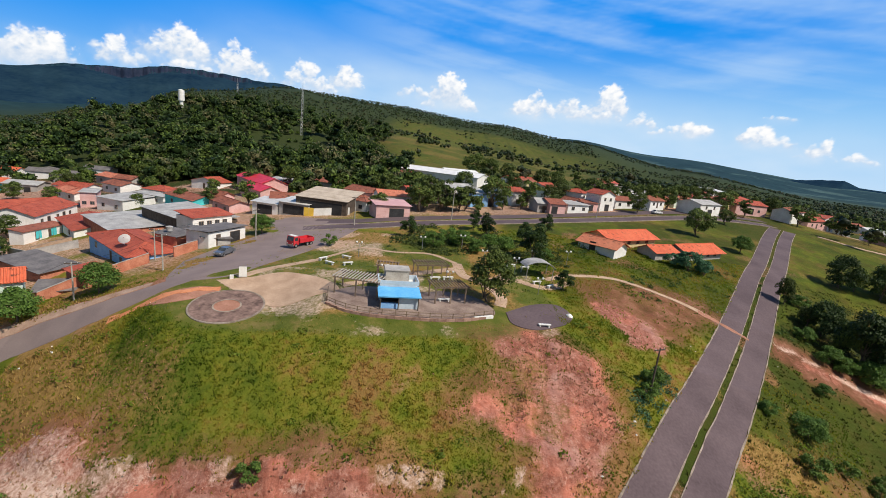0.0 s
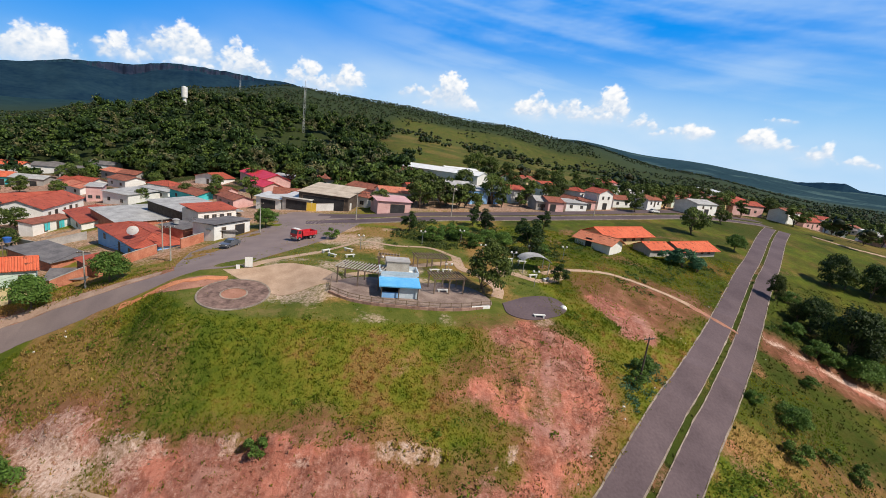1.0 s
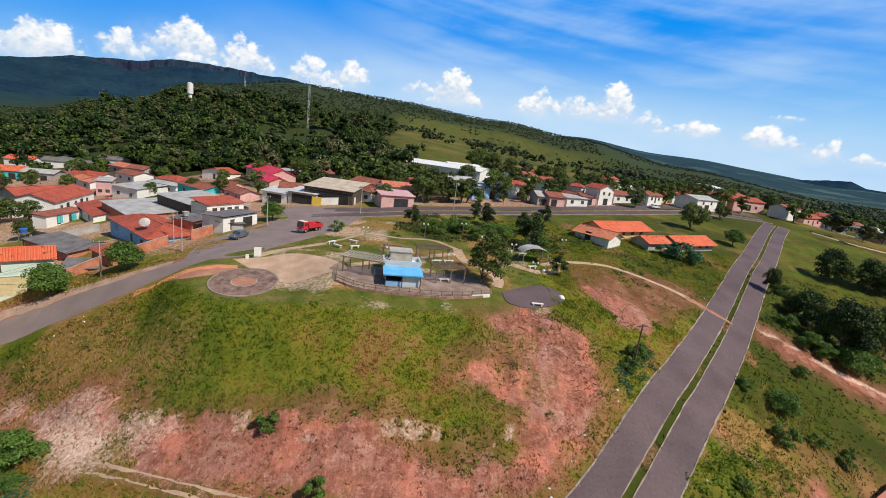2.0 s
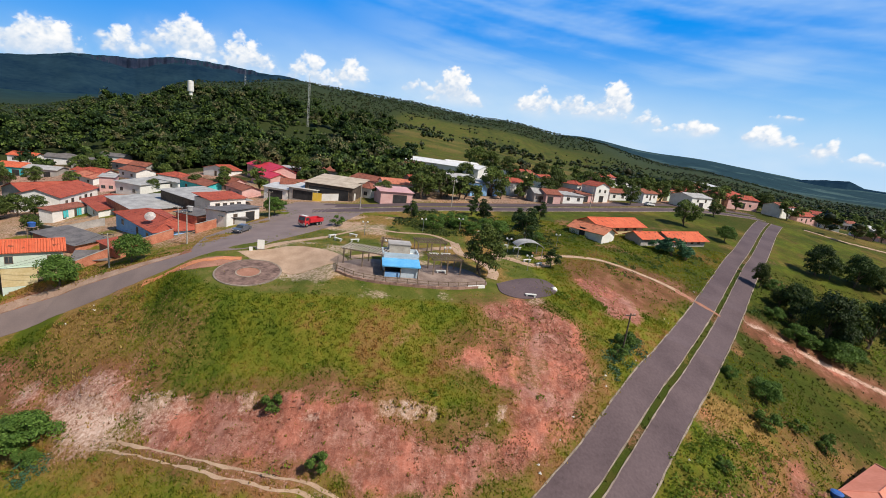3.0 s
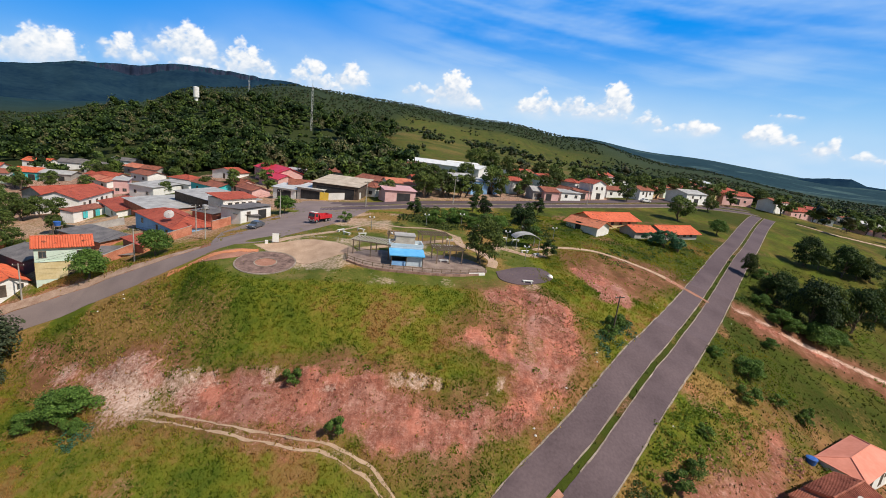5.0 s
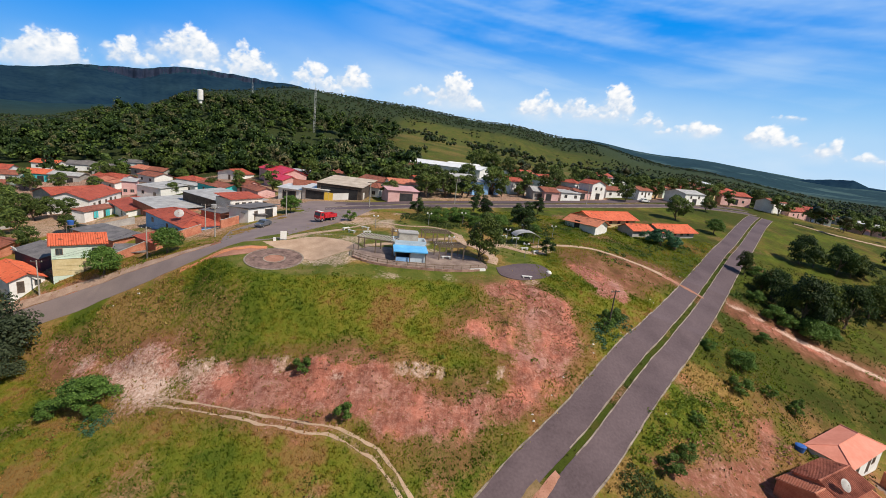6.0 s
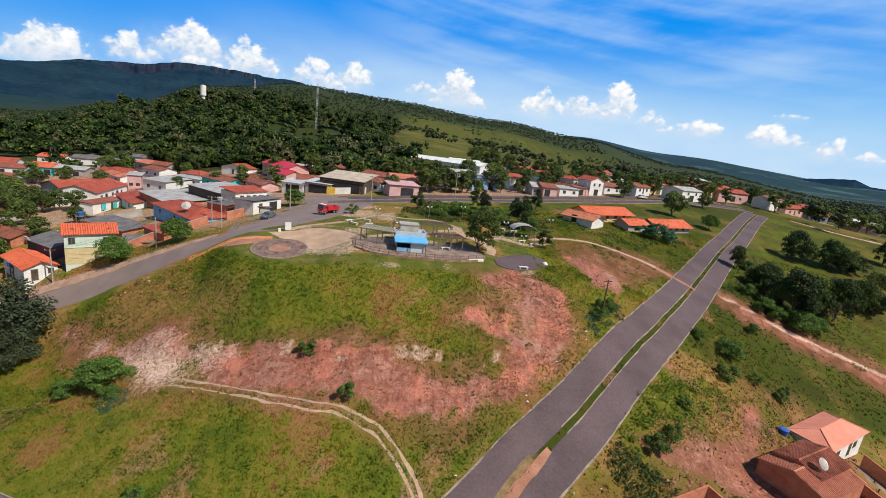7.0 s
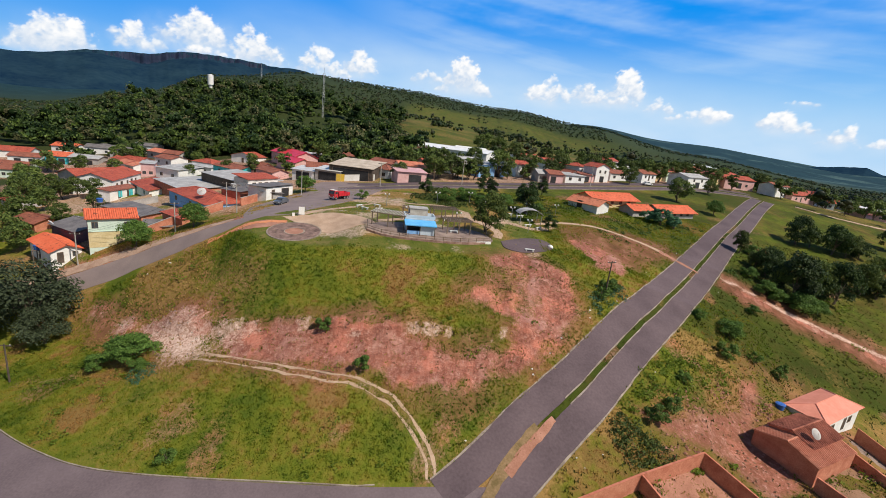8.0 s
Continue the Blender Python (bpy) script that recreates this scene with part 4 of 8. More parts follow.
        for c in ((x - ww / 2 - 0.07, s - 0.07, x + ww / 2 + 0.07, s), (x - ww / 2 - 0.07, s + hh, x + ww / 2 + 0.07, s + hh + 0.07),
                  (x - ww / 2 - 0.07, s, x - ww / 2, s + hh), (x + ww / 2, s, x + ww / 2 + 0.07, s + hh), (x - 0.03, s, x + 0.03, s + hh)):
            box(fr, c[0], -0.06, c[1], c[2], 0.02, c[3])
        part("frame", fr, WOOD, win)
    for a, s, ww, hh in doors:
        x = a * w
        d = part("door", box(fresh(), x - ww / 2, -0.03, s, x + ww / 2, 0.03, s + hh), DARK if ww > 1.3 else WOOD_DARK, ob)
        fr = fresh()
        box(fr, x - ww / 2 - 0.08, -0.06, s, x - ww / 2, 0.02, s + hh + 0.08)
        box(fr, x + ww / 2, -0.06, s, x + ww / 2 + 0.08, 0.02, s + hh + 0.08)
        box(fr, x - ww / 2, -0.06, s + hh, x + ww / 2, 0.02, s + hh + 0.08)
        part("frame", fr, WOOD, d)
    return ob


WIN = (1.0, 1.1, 1.0)  # sill, width, height
W2 = ((0.25, *WIN), (0.75, *WIN))

mint_house = house("townhouse", (-70.2, 51.9), (-64.4, 57.2), 6.5, 5.6, MINT, TILE_ORANGE, "gable", 1.2, windows=((0.14, 3.7, 0.9, 1.1), (0.78, 4.2, 0.6, 0.5)),
      doors=((0.62, 0, 0.9, 2.1),), label="two-storey pale green house with stained orange tiled roof", storey=2.9, rolls=0.36)
part("gable_wall", box(fresh(), -0.03, 0.0, -1.5, 0.0, 6.5, 5.55), PURPLE, mint_house, "plum painted gable wall")
house("house", (-75.5, 48.9), (-73.0, 53.2), 11, 2.5, WHITE, TILE_ORANGE, "cross", 1.0, windows=((0.78, 1.1, 0.8, 0.9),), doors=((0.3, 0, 0.9, 2.1),), label="small white house with bright orange tiled gable roof", rolls=0.36)
house("house", (-86, 60.5), (-77.5, 57), 9, 3.4, PURPLE, SHEET_DARK, "gable", 1.0, label="plum-walled house under a dark grey sheet roof")
house("house", (-73.8, 81.5), (-56.8, 69.1), 9, 2.9, BLUE_WALL, TILE_RED, "hip", 1.4, windows=((0.2, *WIN), (0.85, 1.0, 1.0, 1.0)), doors=((0.6, 0, 0.9, 2.1),), label="blue house with a red clay tile hip roof")
house("shed", (-83, 71), (-70, 66), 6, 2.4, BRICK, SHEET_DARK, "shed", 0.6, label="low brick shed under a wide dark sheet roof", category="shed")
house("house", (-103, 68.5), (-95.5, 66), 6, 2.6, BRICK, TILE_OLD, "gable", 1.0, label="small brick house with a rust-coloured tiled roof")
house("house", (-127, 88), (-119, 84), 6, 2.6, GREY_WALL, TILE_RED, "gable", 1.0, label="small grey house with a red tiled roof")
house("house", (-64, 64.5), (-57, 60.5), 4, 2.0, BRICK, TILE_RED, "shed", 0.6, label="low outhouse with a red tiled lean-to roof")
house("house", (-111, 108.5), (-117.5, 130), 11, 3.4, WHITE, TILE_RED, "gable", 1.9, windows=((0.15, *WIN), (0.5, *WIN), (0.8, *WIN)), doors=((0.3, 0, 1.4, 2.2), (0.65, 0, 1.4, 2.2)), label="long white house with a red tiled gable roof")
house("house", (-129, 116), (-124, 131), 11, 3.2, GREY_WALL, TILE_RED, "gable", 2.0, label="grey-walled house with a red tiled roof")
house("house", (-104.5, 108.2), (-90.7, 97.2), 14, 2.8, WHITE, TILE_RED, "gable", 1.4, windows=W2, label="white house with a red tiled roof behind a brick wall")
house("workshop", (-93.3, 103.4), (-76.8, 91.2), 16.3, 3.3, BRICK, SHEET_GREY, "shed", 0.8, label="brick workshop under a grey fibre cement roof", category="workshop")
house("warehouse", (-80.5, 106.9), (-59.9, 94.1), 11.6, 3.4, WOOD_DARK, SHEET_GREY, "shed", 0.8, label="long brown warehouse with a grey sheet roof", category="warehouse")
house("house", (-58.7, 92.7), (-54.2, 102.0), 6, 3.0, WHITE, TILE_RED, "shed", 0.9, windows=((0.2, *WIN), (0.4, *WIN), (0.6, *WIN), (0.8, *WIN)), label="white building with a red tiled lean-to roof")
house("house", (-59.5, 80.5), (-54, 79), 5, 3.0, BRICK, SHEET_DARK, "shed", 0.3, label="bare brick house with a flat roof and water tank")
house("shed", (-55, 85.5), (-47.5, 77), 5, 2.4, GREY_WALL, SHEET_DARK, "shed_fall", 0.6, label="grey shed with a dark sheet roof beside the street", category="shed")
house("shop", (-46.2, 76.6), (-43.4, 86), 5.5, 2.8, WHITE, SHEET_DARK, "shed_fall", 0.4, doors=((0.25, 0, 1.0, 2.2), (0.7, 0, 2.6, 2.3)), label="white corner shop with dark doorway and sheet roof", category="shop")
house("shop", (-183, 160), (-175, 163), 9, 3.6, TURQUOISE, TILE_ORANGE, "gable", 1.5, doors=((0.25, 0, 2.2, 2.6), (0.7, 0, 2.2, 2.6)), label="turquoise shop with wide doors and orange tiled roof", category="shop")
house("shop", (-194, 154), (-184, 158.5), 9, 3.4, WHITE, TILE_OLD, "gable", 1.2, doors=((0.3, 0, 2.2, 2.4), (0.75, 0, 2.2, 2.4)), label="white shop with dark shutters and old tiled roof", category="shop")
house("shop", (-174, 162), (-163, 165), 9, 3.4, GREY_WALL, SHEET_GREY, "gable", 1.0, doors=((0.3, 0, 2.2, 2.4), (0.7, 0, 2.2, 2.4)), label="grey shop with dark shutters under a sheet roof", category="shop")
house("house", (-215, 158), (-196, 166), 10, 3.2, WHITE, TILE_RED, "gable", 1.6, windows=W2, label="long white house with a red tiled roof")
house("house", (-190, 143), (-178, 146), 8, 3.0, MINT, TILE_OLD, "gable", 1.2, windows=W2, label="pale green house with an old tiled roof")
house("house", (-115.3, 135.2), (-104.6, 132.3), 19.2, 3.8, WHITE, SHEET_GREY, "shed", 1.2, windows=W2, label="white building with a sloping grey sheet roof")
house("house", (-111.2, 151.2), (-101.8, 148.9), 8, 3.6, WHITE, TILE_RED, "hip", 1.3, label="white house with a red tiled hip roof")
house("house", (-95.4, 139.5), (-81.4, 131.3), 8, 3.2, TURQUOISE, TILE_OLD, "gable", 1.2, windows=W2, label="turquoise house with a dark red tiled roof")
house("house", (-159.5, 182.7), (-149.5, 184.9), 8, 3.6, WHITE, SHEET_DARK, "gable", 1.0, windows=W2, label="white house with a grey roof at the foot of the woods")
house("house", (-148, 176), (-136, 172), 8, 3.2, GREY_WALL, TILE_PINK, "gable", 1.2, windows=W2, label="grey house with a pale tiled roof")
house("house", (-150, 158), (-140, 152), 8, 3.2, PINK_WALL, TILE_RED, "gable", 1.2, windows=W2, label="pinkish house with a red tiled roof")
house("house", (-136, 164), (-126, 160), 8, 3.2, WHITE, TILE_OLD, "gable", 1.2, windows=W2, label="white house with an old tiled roof")
house("house", (-105, 171), (-93, 168), 8, 3.0, WHITE, TILE_RED, "cross", 1.6, doors=((0.5, 0, 1.0, 2.1),), label="small white house with a red gable roof by the woods")
house("house", (-86, 170), (-68, 150), 10, 4.6, PINK_WALL, ROOF_RED, "gable", 2.0, windows=W2, label="house with a bright red painted roof")
house("house", (-76, 152), (-64, 141), 7, 3.4, PINK_WALL, ROOF_RED, "gable", 1.4, label="front wing with a bright red painted roof")
house("house", (-51.6, 119.2), (-45.0, 121.4), 8, 3.4, GREY_WALL, TILE_OLD, "gable", 1.2, label="grey house with an old dark red roof")
house("garage", (-55, 115), (-47.5, 113.5), 6, 3.2, WHITE, SHEET_PALE, "shed", 0.9, doors=((0.5, 0, 4.5, 2.6),), label="white garage with a pale awning roof", category="garage")
# both open fronts: a near-black door panel stands in for the shade inside
house("garage", (-47, 113.5), (-38.5, 112), 7, 3.2, GREY_WALL, SHEET_PALE, "shed", 0.8, doors=((0.5, 0, 6.0, 2.6),), label="open garage under a pale sheet canopy", category="garage")
house("warehouse", (-42.4, 113.6), (-28.1, 112.0), 14, 4.4, WOOD_DARK, SHEET_BEIGE, "shed", 1.6, doors=((0.5, 0.2, 12, 3.4),), label="dark open warehouse with a wide beige roof", category="warehouse")
house("house", (-31, 121), (-24, 118), 7, 3.2, WHITE, TILE_OLD, "hip", 1.2, windows=W2, label="house with an old tiled roof behind a street tree")
house("shop", (-19.5, 109), (-11, 113), 7, 3.2, PINK_WALL, SHEET_PINK, "shed", 0.8, doors=((0.6, 0, 4.0, 2.4),), label="shop with a pink sheet awning roof", category="shop")
house("house", (-22, 128), (-12, 132), 8, 3.2, WHITE, TILE_PINK, "gable", 1.2, windows=W2, label="white house with a pale tiled roof")
house("house", (-14, 140), (-5, 146), 8, 3.2, GREY_WALL, TILE_RED, "gable", 1.2, windows=W2, label="grey house with a red tiled roof")
house("house", (-147, 155), (-135, 149.5), 8, 3.0, WHITE, TILE_PINK, "gable", 1.2, windows=W2, label="white house with a pale orange tiled roof")
house("townhouse", (-123.4, 138.2), (-119.5, 140.2), 7, 5.0, PINK_WALL, SHEET_GREY, "shed", 0.5, windows=W2, label="pale two-storey house with a flat roof")
house("house", (-181, 137), (-172.5, 139.5), 9, 3.4, MINT, TILE_OLD, "gable", 1.2, windows=W2, label="green plastered house with an old tiled roof")
house("house", (-153, 161), (-140, 160), 8, 3.0, WHITE, TILE_RED, "gable", 1.3, windows=W2, label="long white house with a red tiled roof")
house("house", (-168, 178), (-158, 180), 7, 3.2, GREY_WALL, SHEET_DARK, "gable", 1.0, windows=W2, label="grey house with a dark sheet roof by the woods")
house("house", (-182, 180), (-171, 184), 8, 3.2, WHITE, SHEET_DARK, "gable", 1.2, windows=W2, label="white house with a weathered grey roof by the woods")
house("house", (-137.4, 171.4), (-129.6, 170.9), 7, 3.2, GREY_WALL, TILE_OLD, "gable", 1.2, windows=W2, label="grey house with a dark tiled roof")
house("house", (-110.5, 146.3), (-98.2, 142.7), 6, 3.0, WHITE, SHEET_GREY, "shed", 0.6, windows=W2, label="white house with a grey lean-to roof")
house("house", (-70, 122), (-62, 116), 6, 3.0, PINK_WALL, TILE_OLD, "gable", 1.0, windows=W2, label="pinkish house with a dark tiled roof")
house("house", (-52, 160), (-40, 156), 8, 3.2, WHITE, TILE_OLD, "gable", 1.3, windows=W2, label="white house with an old tiled roof near the woods")
house("shed", (-70.8, 160.8), (-59.8, 159.4), 8, 3.6, WOOD_DARK, SHEET_GREY, "shed", 0.8, label="dark open shed with a grey sheet roof", category="shed")
house("house", (-36, 142), (-26, 136), 8, 3.2, PINK_WALL, TILE_OLD, "gable", 1.3, windows=W2, label="pinkish house with a dark red roof")
house("market_hall", (-24, 196), (10, 184), 18, 4.5, WHITE, WHITE_SHEET, "gable", 1.4, windows=((0.15, *WIN), (0.3, *WIN), (0.5, *WIN), (0.7, *WIN)), label="large white hall with a pale sheet roof", category="hall")
house("hall", (-3.4, 200.6), (11.6, 205.2), 12, 3.8, WHITE, WHITE_SHEET, "gable", 1.0, windows=W2, label="white front wing of the market hall with a white sheet roof", category="hall")
house("hall", (-4, 139), (8, 146), 12, 5.0, WHITE, SHEET_GREY, "gable", 1.2, doors=((0.2, 0, 2.5, 3.0),), label="white hall with a grey sheet roof", category="hall")
house("shop", (6, 137), (16, 143), 9, 4.4, BLUE_WALL, SHEET_GREY, "shed", 0.8, doors=((0.3, 0, 2.2, 2.8), (0.7, 0, 2.2, 2.8)), label="blue shop with white edge and shutters", category="shop")
house("house", (20.5, 147), (29, 151), 8, 4.6, WHITE, TILE_RED, "gable", 1.2, windows=W2, doors=((0.5, 0, 1.0, 2.1),), label="white two-storey house with a red tiled roof")
house("house", (31.4, 135.2), (36.7, 136.9), 8, 3.2, PINK_WALL, TILE_OLD, "gable", 1.2, doors=((0.3, 0, 2.0, 2.3),), label="pink house with an old tiled roof by the road")
house("house", (26, 196), (40, 203), 9, 3.4, WHITE, TILE_RED, "gable", 1.5, windows=W2, label="white house with a red tiled roof among trees")
house("house", (38, 139), (46, 143), 7, 2.8, WHITE, SHEET_GREY, "shed", 0.6, windows=W2, label="low white house with a grey roof")
house("townhouse", (51.5, 149), (57.5, 152.5), 7, 5.8, WHITE, TILE_RED, "cross", 1.4, windows=((0.3, 3.6, 0.8, 1.0), (0.7, 3.6, 0.8, 1.0)), doors=((0.5, 0, 2.0, 2.3),), label="white two-storey gabled house with a red roof")
house("house", (45, 146), (51, 149), 7, 2.9, PINK_WALL, TILE_OLD, "shed", 0.6, doors=((0.5, 0, 2.0, 2.2),), label="low pink house with an old tiled roof")
house("warehouse", (74, 200), (104, 216), 12, 4.2, WHITE, SHEET_PALE, "shed_fall", 1.2, label="long white shed with a pale sheet roof", category="warehouse")
house("house", (60, 158), (68, 162), 7, 3.0, WHITE, TILE_OLD, "gable", 1.2, windows=W2, label="white house with an old tiled roof")
house("house", (92, 160), (104, 168), 9, 4.4, WHITE, SHEET_GREY, "gable", 1.2, windows=((0.3, 2.6, 1.0, 1.0), (0.7, 2.6, 1.0, 1.0)), doors=((0.5, 0, 3.0, 2.4),), label="white house with an arched porch and grey roof")
house("house", (119.3, 182.6), (134.9, 186.6), 9, 4.0, PINK_WALL, TILE_RED, "gable", 1.5, windows=W2, doors=((0.5, 0, 2.4, 2.4),), label="long pink house with a red tiled roof", base=8.9)
house("house", (81.7, 171.6), (93.2, 179.9), 8, 2.8, CREAM, TILE_PINK, "gable", 1.3, windows=W2, doors=((0.5, 0, 0.9, 2.1),), label="low cream house with a pale orange tiled roof", base=9.3)
house("house", (105.0, 193.8), (116.4, 203.8), 7, 3.0, WHITE, TILE_RED, "gable", 1.3, windows=W2, doors=((0.5, 0, 0.9, 2.1),), label="white house with a red tiled roof in the far quarter", base=9.9)
house("house", (118.2, 209.6), (130.3, 220.4), 7, 3.0, PINK_WALL, TILE_PINK, "gable", 1.3, windows=W2, doors=((0.5, 0, 0.9, 2.1),), label="pinkish house with a faded tiled roof in the far quarter", base=11.7)
house("house", (126.1, 213.3), (138.4, 224.4), 7, 3.0, WHITE, SHEET_PALE, "shed", 1.3, windows=W2, doors=((0.5, 0, 0.9, 2.1),), label="white house with a pale sheet roof in the far quarter", base=12.9)
house("house", (93.8, 177.0), (105.1, 185.8), 7, 2.8, PINK_WALL, TILE_OLD, "gable", 1.3, windows=W2, doors=((0.5, 0, 0.9, 2.1),), label="low pink house with an old tiled roof in the far quarter", base=8.9)
house("house", (111.8, 178.9), (122.3, 188.4), 7, 3.0, CREAM, TILE_OLD, "hip", 1.3, windows=W2, doors=((0.5, 0, 0.9, 2.1),), label="cream house with an old tiled hip roof", base=10.9)
house("house", (139.8, 178.8), (151.9, 187.8), 7, 2.8, WHITE, TILE_OLD, "gable", 1.3, windows=W2, doors=((0.5, 0, 0.9, 2.1),), label="small white house with an old tiled roof beyond the avenue", base=9.4)
house("house", (150.8, 183.1), (165.1, 191.0), 8, 3.2, PINK_WALL, TILE_RED, "gable", 1.3, windows=W2, doors=((0.5, 0, 0.9, 2.1),), label="long pink house with a red tiled roof beyond the avenue", base=5.8)
house("house", (187.0, 218.4), (201.9, 229.5), 7, 3.4, WHITE, TILE_RED, "cross", 1.3, windows=W2, doors=((0.5, 0, 0.9, 2.1),), label="white gabled house with a red roof beyond the avenue", base=5.3)
house("house", (183.7, 208.2), (198.2, 218.8), 6, 2.8, PINK_WALL, TILE_RED, "hip", 1.3, windows=W2, doors=((0.5, 0, 0.9, 2.1),), label="small pink house with a red tiled roof beyond the avenue", base=4.0)
house("house", (267.2, 291.4), (277.9, 295.3), 7, 2.8, WHITE, TILE_OLD, "gable", 1.3, windows=W2, doors=((0.5, 0, 0.9, 2.1),), label="small white house with an old tiled roof among trees")
house("house", (263.3, 276.1), (276.2, 280.6), 7, 3.0, WHITE, SHEET_PALE, "gable", 1.3, windows=W2, doors=((0.5, 0, 0.9, 2.1),), label="white house with a pale metal roof on the far slope")
house("house", (264.2, 267.1), (276.9, 271.6), 7, 3.0, GREY_WALL, SHEET_GREY, "gable", 1.3, windows=W2, doors=((0.5, 0, 0.9, 2.1),), label="grey house with a sheet roof on the far slope")
house("house", (27.7, 136.4), (31.9, 137.4), 7, 3.0, GREY_WALL, SHEET_GREY, "gable", 1.3, windows=W2, doors=((0.5, 0, 0.9, 2.1),), label="grey house with a sheet roof beside the far road")
house("house", (41.5, 147.7), (45.5, 150.0), 6, 2.6, WHITE, TILE_OLD, "cross", 1.3, windows=W2, doors=((0.5, 0, 0.9, 2.1),), label="small white gabled house behind shrubs")
house("house", (18.6, 171.4), (24.0, 173.1), 7, 3.0, WHITE, TILE_OLD, "gable", 1.3, windows=W2, doors=((0.5, 0, 0.9, 2.1),), label="white house with an old roof under the trees")
house("house", (74.4, 180.9), (80.6, 181.7), 7, 2.8, WHITE, SHEET_GREY, "gable", 1.3, windows=W2, doors=((0.5, 0, 0.9, 2.1),), label="white house with a grey roof under the trees")
house("house", (-33.6, 159.3), (-26.8, 157.8), 7, 3.0, GREY_WALL, SHEET_GREY, "gable", 1.3, windows=W2, doors=((0.5, 0, 0.9, 2.1),), label="grey house with a fibre cement gable roof")
house("house", (-25.4, 172.0), (-18.5, 170.6), 7, 3.2, WHITE, SHEET_GREY, "gable", 1.3, windows=W2, doors=((0.5, 0, 0.9, 2.1),), label="white house with a grey gable roof near the woods")
house("house", (-26.1, 186.9), (-16.6, 190.3), 7, 3.2, BRICK, TILE_OLD, "gable", 1.3, windows=W2, doors=((0.5, 0, 0.9, 2.1),), label="brick house with a dark red tiled roof near the woods")
house("house", (-79.9, 136.3), (-74.2, 134.5), 6, 2.8, PINK_WALL, TILE_OLD, "gable", 1.3, windows=W2, doors=((0.5, 0, 0.9, 2.1),), label="low house with a dark red tiled roof behind the lean-to")
house("house", (-197.4, 178.6), (-187.2, 180.2), 8, 3.2, WHITE, TILE_ORANGE, "gable", 1.3, windows=W2, doors=((0.5, 0, 0.9, 2.1),), label="white house with an orange tiled roof behind the shops")
house("house", (-183.0, 184.3), (-173.8, 184.5), 8, 3.0, WHITE, SHEET_DARK, "hip", 1.3, windows=W2, doors=((0.5, 0, 0.9, 2.1),), label="white house with a weathered dark hip roof by the woods")

porch_house = house("house", (-99.9, 93.8), (-99.9, 105.5), 3.5, 2.5, WHITE, TILE_OLD, "shed", 0.5, 0.3, doors=((0.3, 0, 0.9, 2.1), (0.62, 0, 1.2, 2.1)), label="low white annexe with turquoise panels beside the long house")
for x in (3.2, 7.4, 10.6):
    part("panel", box(fresh(), x, -0.05, 0.3, x + 1.5, 0.0, 2.2), TURQUOISE, porch_house, "turquoise painted panel")

house("house", (73.0, 158.9), (81.3, 165.7), 7, 2.8, WHITE, TILE_OLD, "gable", 1.3, windows=W2, doors=((0.5, 0, 0.9, 2.1),), label="white house with an old tiled roof beside a shade tree", base=8.8)
house("house", (93.8, 191.4), (104.3, 199.1), 7, 3.0, WHITE, TILE_RED, "gable", 1.3, windows=W2, doors=((0.5, 0, 0.9, 2.1),), label="white house with a red roof behind the far road", base=10.7)
house("house", (126.8, 194.5), (137.1, 202.6), 7, 3.0, WHITE, TILE_RED, "hip", 1.3, windows=W2, doors=((0.5, 0, 0.9, 2.1),), label="white house with a red tiled hip roof behind the pink house", base=11.1)
house("house", (89.9, 175.6), (97.6, 183.6), 7, 2.8, MINT, TILE_PINK, "gable", 1.3, windows=W2, doors=((0.5, 0, 0.9, 2.1),), label="pale green house with a faded tiled roof", base=10.3)
house("house", (72.2, 212.3), (82.8, 221.5), 7, 3.2, PINK_WALL, TILE_RED, "gable", 1.3, windows=W2, doors=((0.5, 0, 0.9, 2.1),), label="pinkish house with a red tiled roof on the rise", base=11.0)
house("house", (36.1, 169.9), (43.1, 178.2), 7, 3.0, WHITE, TILE_RED, "gable", 1.3, windows=W2, doors=((0.5, 0, 0.9, 2.1),), label="white house with a red tiled roof among shrubs", base=8.5)
house("house", (31.3, 186.0), (38.0, 195.2), 7, 3.0, CREAM, TILE_OLD, "gable", 1.3, windows=W2, doors=((0.5, 0, 0.9, 2.1),), label="cream house with an old tiled roof among trees", base=8.5)
house("house", (46.9, 157.2), (53.5, 164.7), 7, 2.8, WHITE, TILE_RED, "hip", 1.3, windows=W2, doors=((0.5, 0, 0.9, 2.1),), label="small white house with a red tiled hip roof", base=8.7)

# school
SCHOOL = "school pavilion with bright orange tiled roof and pale walls"
house("school", (37.4, 95.2), (52.6, 106.0), 7.0, 2.3, CREAM, TILE_ORANGE, "gable", 1.4, 0.9, windows=((0.2, *WIN), (0.4, *WIN), (0.6, *WIN), (0.8, *WIN)), label=SCHOOL, category="school", group="school pavilions")
house("school", (30.2, 95.2), (36.4, 88.9), 6.0, 1.9, WHITE, TILE_PALE_ORANGE, "gable", 1.2, 0.7, doors=((0.4, 0, 1.4, 2.2),), label="school wing with pale orange roof and white gable", category="school", group="school pavilions")
house("school", (57.0, 97.8), (69.8, 105.8), 6.0, 2.1, GREY_WALL, TILE_ORANGE, "gable", 1.4, 0.9, windows=((0.2, *WIN), (0.4, *WIN), (0.6, *WIN), (0.8, *WIN)), label=SCHOOL, category="school", group="school pavilions")
house("school", (47.6, 93.6), (54.4, 97.4), 5, 2.0, GREY_WALL, TILE_ORANGE, "gable", 1.1, 0.6, label="low school wing with an orange tiled roof", category="school", group="school pavilions")

